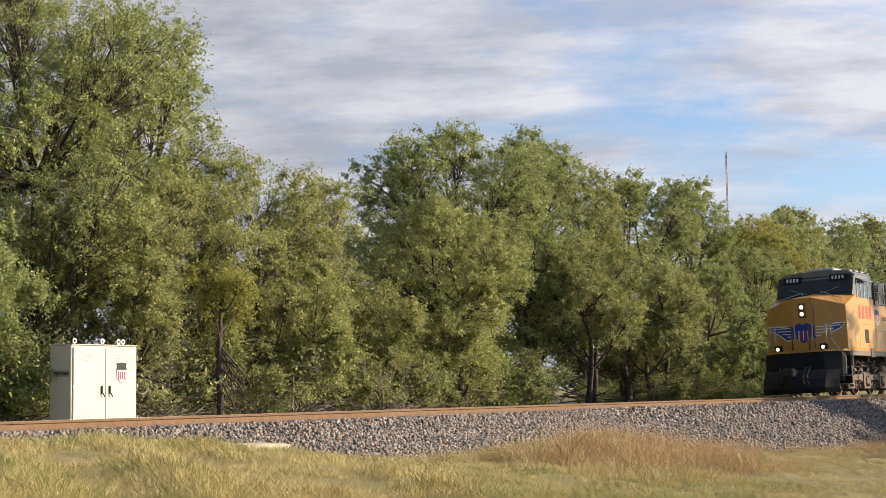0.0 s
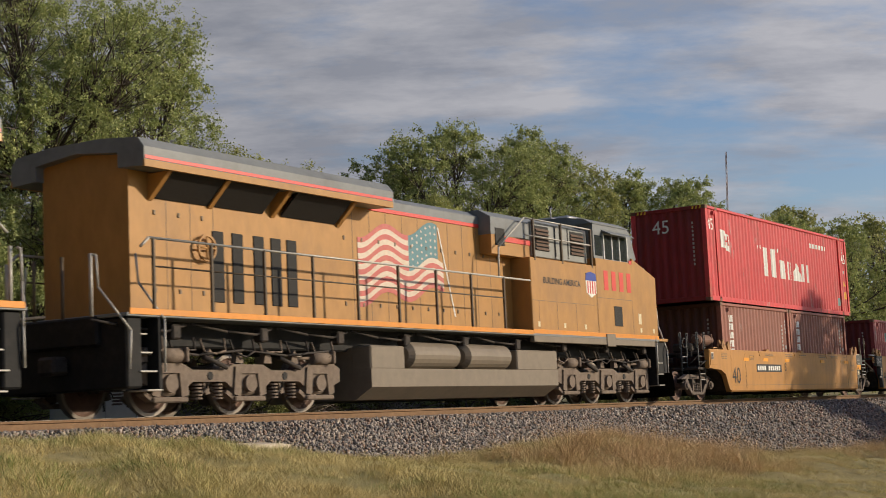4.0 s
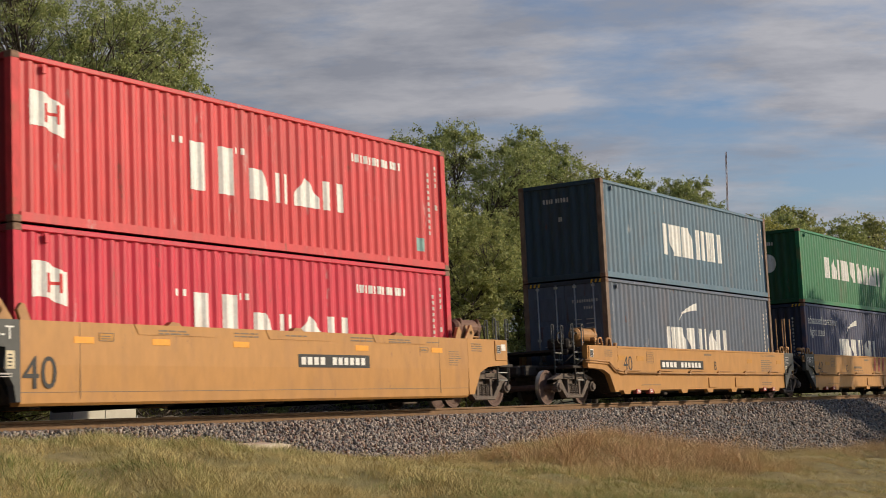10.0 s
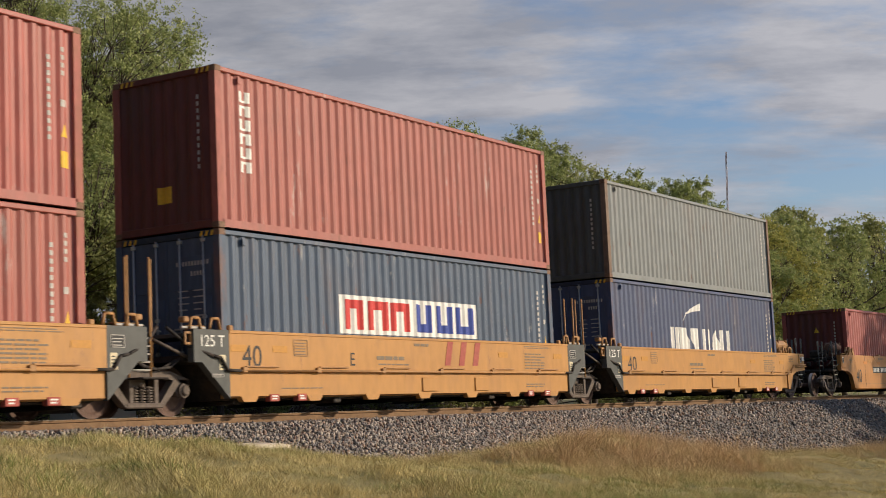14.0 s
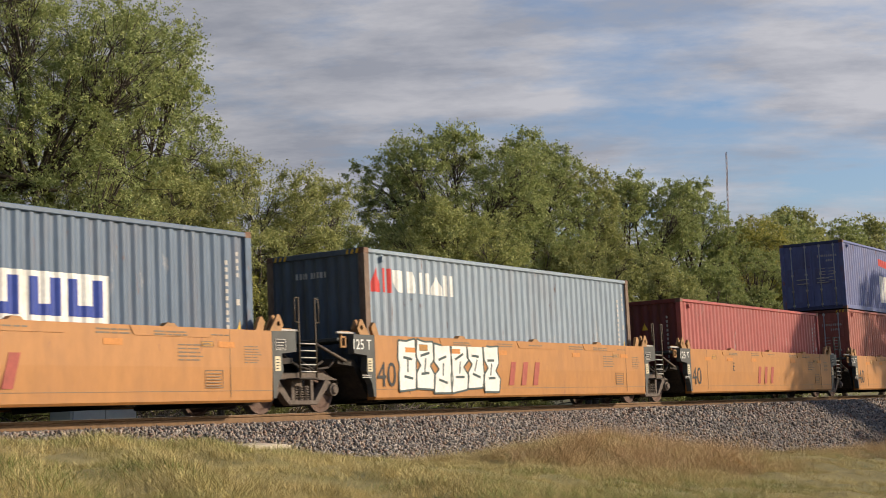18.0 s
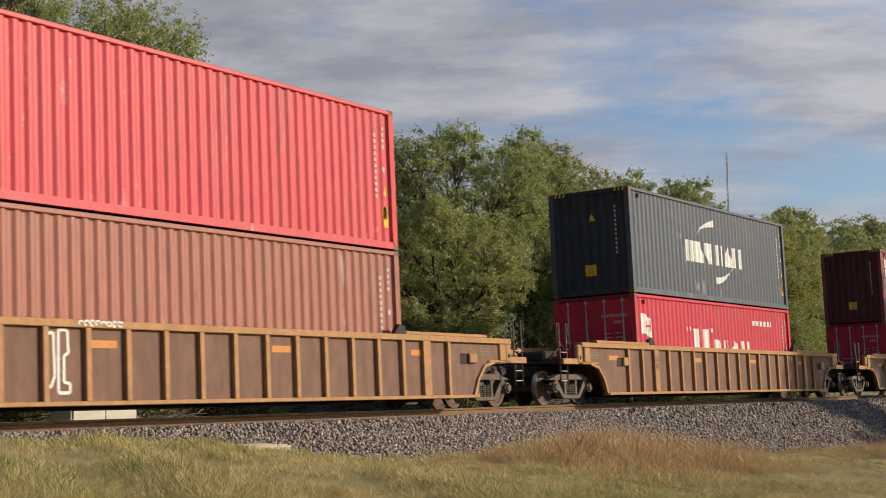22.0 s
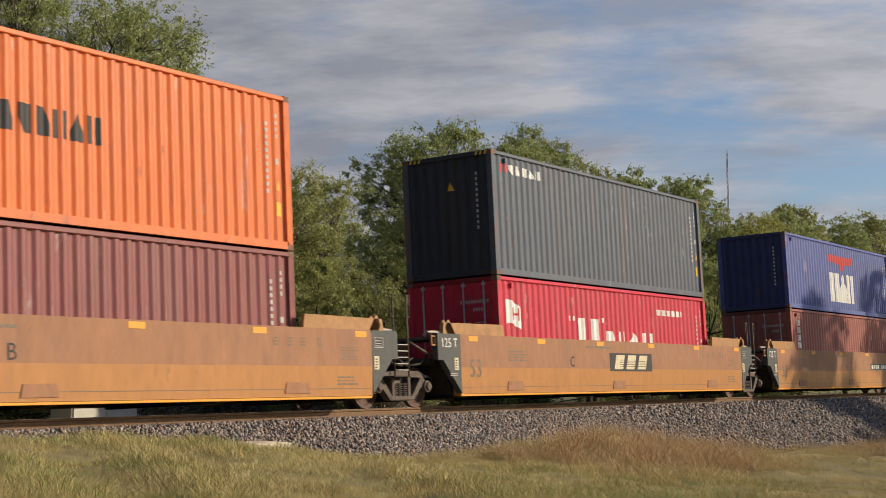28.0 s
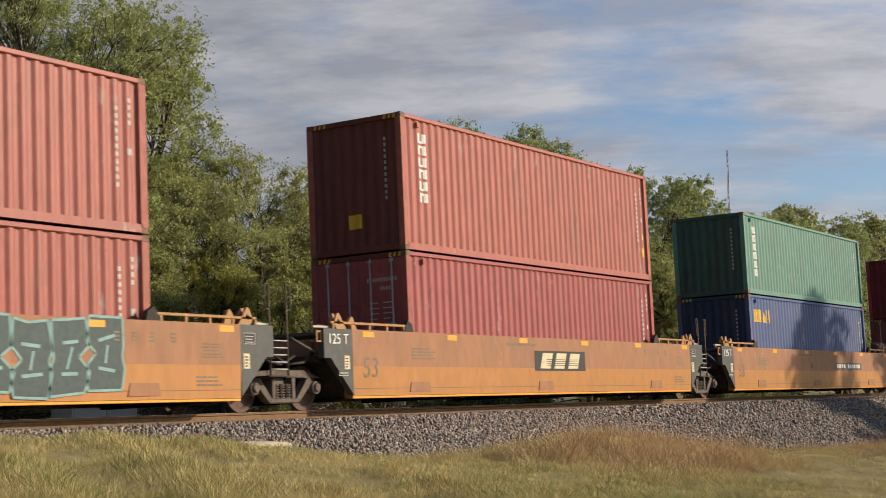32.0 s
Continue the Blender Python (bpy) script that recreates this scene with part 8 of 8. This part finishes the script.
        sh = part("emblem_shield", Geo().prism([(sx, 2.72), (sx + 0.27, 2.60), (sx + 0.54, 2.72), (sx + 0.56, 3.02), (sx - 0.02, 3.02)], s * 1.507, s * 1.500), M["white"], loco, "shield emblem of red and white bars")
        for k in range(4):
            part("emblem_bar", Geo().box(sx + 0.04 + 0.13 * k, sx + 0.10 + 0.13 * k, s * 1.511, s * 1.507, 2.70, 3.01, 0.001), M["red_mark"], sh)
        part("emblem_top", Geo().prism([(sx - 0.03, 3.02), (sx + 0.57, 3.02), (sx + 0.54, 3.20), (sx + 0.27, 3.25), (sx, 3.20)], s * 1.509, s * 1.500), M["blue_mark"], loco, "blue top of the shield")
        part("slogan", words("BUILDING AMERICA", 0.155, 0.003), M["black_mark"], loco, "dark painted slogan", m=pose(7.0, s * 1.506, 2.90, 0, 0, 0 if s < 0 else 180))
    part("headlamp_housing", Geo().box(1.06, 1.12, -0.14, 0.14, 2.88, 3.42, 0.03), M["car_brown"], loco, "rusty brown headlamp housing")
    part("nose_rail", Geo().path([(1.75, -1.30, 3.44), (1.78, -1.30, 3.56), (2.35, -0.35, 3.90), (2.30, -0.35, 3.78)], 0.016, 6).path([(1.75, 1.30, 3.44), (1.78, 1.30, 3.56), (2.35, 0.35, 3.90), (2.30, 0.35, 3.78)], 0.016, 6), M["handrail"], loco, "thin rails on top of the nose")
    part("nose_bell", Geo().spin([(0.0, 0.0), (0.07, 0.0), (0.09, 0.03), (0.05, 0.08), (0.05, 0.14), (0.0, 0.15)], (1.95, -0.75, 3.52), "z", 12), M["car_rail"], loco, "small brass-coloured fitting")
    part("door_hinge", nose_plate([(-0.43, 1.75), (-0.40, 1.75), (-0.40, 3.35), (-0.43, 3.35)], 0.02), M["grey_mark"], loco)
    for k in range(2):
        part("horn", Geo().spin([(0.03, -0.25), (0.035, 0.0), (0.06, 0.12), (0.10, 0.18)], (6.1, -0.12 + 0.24 * k, 4.56), "x", 10).tube((6.1, -0.12 + 0.24 * k, 4.40), (6.1, -0.12 + 0.24 * k, 4.56), 0.03), M["steel_dark"], loco)
    part("roof_cooler", Geo().box(3.5, 4.6, -0.55, 0.55, 4.70, 4.86, 0.05), M["galv"], loco, "pale cab cooling unit")
    part("antenna_plate", Geo().box(4.75, 5.05, -0.3, 0.3, 4.70, 4.78, 0.02).tube((4.9, 0.2, 4.78), (4.9, 0.2, 5.05), 0.02), M["galv"], loco)
    for x in (3.2, 3.9, 4.6):
        part("roof_step", Geo().box(x, x + 0.35, -1.25, -0.75, 4.655, 4.71, 0.01), M["galv"], loco)
    part("roof_hatch", Geo().box(10.6, 11.7, -0.5, 0.5, 4.40, 4.46, 0.02), G, loco)
    part("exhaust_stack", Geo().box(12.3, 12.8, -0.22, 0.22, 4.50, 4.62, 0.02), B, loco)
    for z in (3.03, 3.28):
        part("headlamp", Geo().spin([(0.0, -0.02), (0.05, -0.015), (0.078, 0.0), (0.0, 0.0)], (1.052, 0, z), "x", 18), M["lamp"] if lamps_lit else M["glass"], loco, "lit round headlamp" if lamps_lit else "")
    crest = part("nose_crest", nose_plate([(-0.32, 2.60), (-0.26, 2.12), (0.0, 1.96), (0.26, 2.12), (0.32, 2.60), (0.16, 2.70), (0.0, 2.64), (-0.16, 2.70)], 0.012), M["blue_mark"], loco, "blue winged crest on the nose")
    for k in range(5):
        part("crest_bar", nose_plate([(-0.19 + 0.085 * k, 2.06), (-0.15 + 0.085 * k, 2.06), (-0.15 + 0.085 * k, 2.42), (-0.19 + 0.085 * k, 2.42)], 0.016), M["red_mark" if k % 2 else "white"], crest)
    for s in (-1, 1):
        part("crest_outline", nose_plate([(s * 0.33, 2.62), (s * 1.47, 2.67), (s * 1.30, 2.44), (s * 1.0, 2.30), (s * 0.66, 2.05), (s * 0.33, 2.08)], 0.008), M["white"], loco)
        wing = part("crest_wing", nose_plate([(s * 0.36, 2.58), (s * 1.42, 2.62), (s * 1.26, 2.46), (s * 0.98, 2.34), (s * 0.66, 2.10), (s * 0.36, 2.14)], 0.012), M["blue_mark"], loco, "blue wing with white feathers")
        for k in range(4):
            part("feather", nose_plate([(s * 0.44, 2.52 - 0.11 * k), (s * (1.30 - 0.22 * k), 2.54 - 0.11 * k), (s * (1.30 - 0.22 * k), 2.575 - 0.11 * k), (s * 0.44, 2.555 - 0.11 * k)], 0.016), M["white"], wing)
    # pilot, plow, steps
    part("pilot", Geo().prism([(0.45, -0.9), (0.9, -1.42), (1.5, -1.42), (1.5, 1.42), (0.9, 1.42), (0.45, 0.9)], 0.75, 1.58, "z"), B, loco, "black pilot plate")
    part("plow", plow_shape(), B, loco, "black snow plow")
    for xa, sg in ((-0.95, 1), (22.15, -1)):
        part("coupler", Geo().box(xa + sg * 0.0, xa + sg * 0.35, -0.2, 0.2, 0.72, 1.02, 0.05).box(xa + sg * 0.3, xa + sg * 1.0, -0.13, 0.13, 0.78, 0.96, 0.03), M["steel_dark"], loco)
        for y in (-0.55, -0.40, 0.40, 0.55):
            part("air_hose", Geo().path([(xa + sg * 0.9, y, 1.05), (xa + sg * 0.5, y, 0.80), (xa + sg * 0.42, y, 0.55), (xa + sg * 0.60, y, 0.42)], 0.03), M["steel_dark"], loco)
    part("rear_pilot", Geo().box(21.45, 21.8, -1.45, 1.45, 0.45, 1.58, 0.03), B, loco)
    for xs_, sg in ((1.05, 1), (21.75, -1)):
        for s in (-1, 1):
            lad = part("step_well", Geo().box(xs_ + sg * 0.62, xs_ + sg * 0.70, s * 1.50, s * 1.0, 0.42, 1.6, 0.01).box(xs_, xs_ + sg * 0.68, s * 1.06, s * 1.0, 0.42, 1.6, 0.01), B, loco, "boarding step well")
            for k in range(4):
                part("step", Geo().box(xs_ + sg * (0.30 - 0.09 * k), xs_ + sg * (0.66 - 0.06 * k), s * (1.54 - 0.05 * k), s * 1.1, 0.40 + 0.30 * k, 0.43 + 0.30 * k, 0.008), M["handrail"], lad)
            part("grab_rail", Geo().path([(xs_ - sg * 0.05, s * 1.50, 0.75), (xs_ - sg * 0.02, s * 1.52, 1.35), (xs_ - sg * 0.35, s * 1.15, 2.05), (xs_ - sg * 0.35, s * 1.12, 2.55), (xs_ - sg * 0.35, s * 1.05, 2.57)], 0.022), M["handrail"], loco, "pale handrail")
            part("grab_rail", Geo().path([(xs_ + sg * 0.72, s * 1.54, 0.70), (xs_ + sg * 0.72, s * 1.55, 1.55), (xs_ + sg * 0.40, s * 1.30, 2.15), (xs_ + sg * 0.40, s * 1.25, 2.62)], 0.022), M["handrail"], loco, "pale handrail")
        for y in (-0.95, -0.32, 0.32, 0.95):
            part("platform_post", Geo().tube((xs_ - sg * 0.30, y, 1.6), (xs_ - sg * 0.30, y, 2.6), 0.03), M["handrail" if abs(y) > 0.5 else "dark_post"], loco)
    # long hood
    part("equipment_box", Geo().box(5.1, 8.55, -1.5, 1.5, 1.64, 3.42, 0.02), Y, loco, "yellow full-width body behind the cab")
    part("blower_hood", Geo().prism([(-1.30, 3.42), (-1.30, 4.25), (-1.0, 4.42), (1.0, 4.42), (1.30, 4.25), (1.30, 3.42)], 5.25, 9.95, "x"), Y, loco)
    part("blower_roof", Geo().prism([(-1.31, 3.86), (-1.31, 4.26), (-1.01, 4.43), (1.01, 4.43), (1.31, 4.26), (1.31, 3.86)], 5.22, 9.97, "x"), G, loco, "grey hood roof")
    part("engine_hood", Geo().prism([(-0.98, 1.64), (-0.98, 4.26), (-0.72, 4.40), (0.72, 4.40), (0.98, 4.26), (0.98, 1.64)], 8.5, 21.2, "x"), Y, loco, "yellow engine hood")
    part("hood_roof", Geo().prism([(-0.99, 4.10), (-0.99, 4.27), (-0.73, 4.41), (0.73, 4.41), (0.99, 4.27), (0.99, 4.10)], 9.9, 14.3, "x"), G, loco, "grey hood roof")
    part("exhaust", Geo().box(12.2, 12.9, -0.35, 0.35, 4.40, 4.52, 0.03), M["steel_dark"], loco)
    for s in (-1, 1):
        part("red_stripe", Geo().box(9.97, 14.3, s * 1.0, s * 0.97, 4.02, 4.10, 0.003), M["loco_red"], loco, "red stripe")
        part("red_stripe", Geo().box(8.1, 9.6, s * 1.318, s * 1.29, 3.72, 3.84, 0.003), M["loco_red"], loco, "red stripe")
        part("intake_housing", Geo().box(5.30, 8.15, s * 1.36, s * 1.26, 3.47, 4.30, 0.015), M["intake_grey"], loco, "light grey intake housing")
        for x in (6.28, 6.32, 6.95, 6.99):
            part("housing_rib", Geo().box(x, x + 0.015, s * 1.368, s * 1.355, 3.52, 4.26, 0.002), M["grille"], loco)
        for x, w in ((5.45, 0.75), (7.30, 0.70)):
            gr = part("intake_grille", Geo().box(x, x + w, s * 1.366, s * 1.30, 3.62, 4.22, 0.01), M["grille"], loco, "dark louvred intake")
            for k in range(6):
                part("louvre", Geo().prism([(s * 1.36, 3.65 + 0.09 * k), (s * 1.40, 3.64 + 0.09 * k), (s * 1.40, 3.66 + 0.09 * k), (s * 1.36, 3.71 + 0.09 * k)], x + 0.03, x + w - 0.03, "x"), M["louvre_brown"], gr)
        part("hood_window", Geo().box(9.35, 9.78, s * 1.32, s * 1.29, 3.62, 4.02, 0.01), M["grille"], loco)
        # side walkway rails: high ones beside the blower, long ones beside the engine
        rail = part("upper_railing", Geo().path([(5.3, s * 1.48, 4.32), (8.7, s * 1.48, 4.32), (9.9, s * 1.45, 3.55), (10.0, s * 1.48, 2.85)], 0.022).path([(5.3, s * 1.48, 3.92), (8.7, s * 1.48, 3.92)], 0.02), M["handrail"], loco, "pale safety railing")
        for x in (5.3, 6.9, 8.3):
            part("post", Geo().box(x - 0.03, x + 0.03, s * 1.51, s * 1.45, 3.35, 4.34, 0.006), M["dark_post"], rail)
        long_rail = part("walkway_railing", Geo().path([(8.6, s * 1.50, 2.86), (21.3, s * 1.50, 2.86), (21.5, s * 1.50, 2.70)], 0.024), M["handrail"], loco, "pale walkway handrail")
        part("mid_rail", Geo().path([(9.8, s * 1.50, 2.40), (21.2, s * 1.50, 2.40)], 0.016), M["dark_post"], loco)
        for k in range(9):
            x = 9.85 + 1.42 * k
            part("post", Geo().box(x - 0.026, x + 0.026, s * 1.53, s * 1.48, 1.62, 2.86, 0.006), M["dark_post"], long_rail)
        # hood doors
        for k in range(20):
            x = 8.9 + 0.60 * k
            if not 14.9 < x < 19.0:
                part("hood_seam", Geo().box(x, x + 0.014, s * 0.984, s * 0.975, 1.75, 4.0, 0.002), M["grey_mark"], loco)
                for z in (2.05, 3.35):
                    part("door_latch", Geo().box(x + 0.28, x + 0.33, s * 1.0, s * 0.975, z, z + 0.08, 0.004), M["grey_mark"], loco)
        for x in (16.75, 17.22, 17.72, 18.32, 18.85):
            part("louvre_door", Geo().box(x, x + 0.30, s * 1.0, s * 0.97, 1.95, 3.20, 0.01), M["grille"], loco, "dark tall door grille")
        # radiator wings
        wing = part("radiator_wing", Geo().prism([(s * 0.95, 4.05), (s * 1.50, 4.02), (s * 1.53, 4.08), (s * 1.53, 4.34), (s * 1.40, 4.50), (s * 0.6, 4.58), (s * 0.0, 4.58), (s * 0.0, 4.40), (s * 0.95, 4.30)], 14.2, 21.4, "x"), G, loco, "grey overhanging radiator wing")
        part("wing_stripe", Geo().box(14.25, 21.38, s * 1.537, s * 1.52, 4.14, 4.20, 0.003), M["loco_red"], wing)
        part("wing_edge", Geo().box(14.22, 21.4, s * 1.537, s * 1.50, 4.01, 4.13, 0.004), Y, wing)
        for a, b in ((15.5, 17.2), (17.75, 19.15), (19.25, 20.6)):
            part("radiator_grille", Geo().prism([(s * 1.0, 3.62), (s * 1.42, 4.02), (s * 1.40, 4.04), (s * 0.98, 3.66)], a, b, "x"), M["grille"], wing, "black slanted radiator grille")
        for a in (15.4, 17.45, 19.2, 20.7):
            part("wing_bracket", Geo().prism([(s * 0.98, 3.58), (s * 1.0, 3.58), (s * 1.46, 4.02), (s * 0.98, 4.02)], a - 0.05, a + 0.05, "x"), Y, wing)
        # waving flag
        f0, f1 = 11.75, 14.75

        def wave(x):
            return 0.13 * math.sin((x - f0) * 3.6 + 0.6) - 0.10 * (x - f0)
        top = 3.86
        flag = Geo()
        for k in range(0, 13, 2):
            z = top - 0.108 * (k + 1)
            wave_strip(flag, f0 + (1.15 if k < 7 else -0.2), f1, lambda x, z=z: z, lambda x, z=z: z + 0.108, s * 0.990, wave)
        fl = part("flag_stripes", flag, M["flag_red"], loco, "painted waving flag of red and white stripes")
        white = Geo()
        for k in range(1, 13, 2):
            z = top - 0.108 * (k + 1)
            wave_strip(white, f0 + (1.15 if k < 7 else -0.2), f1, lambda x, z=z: z, lambda x, z=z: z + 0.108, s * 0.990, wave)
        part("flag_white", white, M["flag_white"], fl)
        canton = Geo()
        wave_strip(canton, f0, f0 + 1.15, lambda x: top - 0.756, lambda x: top, s * 0.990, wave)
        part("flag_canton", canton, M["teal_flag"], fl, "dull blue canton with white dots")
        stars = Geo()
        for i in range(6):
            for j in range(5):
                cx, cz = f0 + 0.10 + 0.18 * i, top - 0.09 - 0.145 * j
                zz = cz + wave(cx)
                pts = [(cx - 0.035, s * 0.994, zz), (cx, s * 0.994, zz - 0.035), (cx + 0.035, s * 0.994, zz), (cx, s * 0.994, zz + 0.035)]
                stars.face(pts if s < 0 else pts[::-1])
        tagged(part("flag_stars", stars, M["flag_white"], fl), kind="stuff")
        part("flag_pole", Geo().box(-0.02, 0.02, s * 0.992, s * 0.985, 0, 2.0, 0.002), M["white"], loco, m=pose(f0 - 0.62, 0, 1.97, 0, 17, 0))
        wheel = Geo().spin([(0.20, -0.02), (0.24, -0.02), (0.24, 0.02), (0.20, 0.02), (0.20, -0.02)], (19.4, s * 1.08, 2.87), "y", 20)
        for a in range(4):
            wheel.tube((19.4, s * 1.08, 2.87), (19.4 + 0.22 * math.cos(a * 1.571), s * 1.08, 2.87 + 0.22 * math.sin(a * 1.571)), 0.018)
        part("hand_brake", wheel, Y, loco, "round brake wheel")
    # fuel tank
    if air_tanks:
        tank = [(-1.45, 0.80), (-1.45, 0.44), (-1.05, 0.20), (1.05, 0.20), (1.45, 0.44), (1.45, 0.80), (1.0, 0.82), (1.0, 1.22), (-1.0, 1.22), (-1.0, 0.82)]
        part("fuel_tank", Geo().prism(tank, 7.35, 15.1, "x"), M["loco_tank"], loco, "dusty grey fuel tank")
        for x0, x1 in ((7.35, 9.3), (13.9, 15.1)):
            for s in (-1, 1):
                part("tank_end", Geo().box(x0, x1, s * 1.45, s * 0.98, 0.78, 1.25, 0.03), M["loco_tank"], loco)
        for s in (-1, 1):
            for x in (9.5, 11.7):
                part("air_reservoir", Geo().spin([(0.0, -1.0), (0.18, -0.98), (0.27, -0.88), (0.28, 0.88), (0.18, 0.98), (0.0, 1.0)], (x + 1.0, s * 1.22, 1.08), "x", 20), M["loco_tank"], loco, "round air reservoir")
    else:
        tank = [(-1.48, 1.26), (-1.48, 0.52), (-1.10, 0.20), (1.10, 0.20), (1.48, 0.52), (1.48, 1.26), (1.42, 1.30), (-1.42, 1.30)]
        part("fuel_tank", Geo().prism(tank, 7.35, 15.1, "x"), M["loco_tank"], loco, "dusty grey fuel tank with slanted bottom")
        part("sight_gauge", Geo().box(11.5, 11.58, -1.495, -1.48, 0.95, 1.25, 0.004), M["steel_dark"], loco)
    for s in (-1, 1):
        for k in range(9):
            x = 1.8 + 2.3 * k
            part("underframe_pipe", Geo().path([(x, s * 1.25, 1.50), (x + 0.5, s * 1.3, 1.38), (x + 1.2, s * 1.22, 1.42), (x + 2.2, s * 1.28, 1.52)], 0.025), M["steel_dark"], loco)
            part("valve", Geo().box(x + 0.2, x + 0.42, s * 1.35, s * 1.15, 1.25, 1.50, 0.03), M["steel_dark"], loco)
    for x in (4.3, 18.58):
        six_wheel_truck(loco, x)
    return loco


locomotive(53.2, False, "yellow and grey leading diesel locomotive with lit headlamps", False, True)
locomotive(98.95, True, "yellow and grey second diesel locomotive running backwards", True, False)


# ---------- what moves ----------
def motions():
    """The whole train rolls along the track; its wheels turn with it."""
    times = [0, 1, 2, 3, 4, 5.5, 7, 9, 11, 13, 15, 17, 19, 21, 23, 25, 27, 29, 30.5, 32]
    for ob, s, local in moving:
        walk(ob, [(t, Matrix.Translation((s - travelled(t), 0, 0)) @ LEAN @ local) for t in times])
    for key, group in wheelsets.items():
        first = group[0]
        x, z = key
        rows = []
        for k in range(961):
            t = k / 30
            rows.append((t, Matrix.Translation((x, 0, z)) @ Matrix.Rotation(-travelled(t) / z, 4, "Y")))
        walk(first, rows)
        for ob in group[1:]:
            ob.rotation_mode = "QUATERNION"
            keys = ob.animation_data_create()
            keys.action = first.animation_data.action
            keys.action_slot = first.animation_data.action_slot


motions()
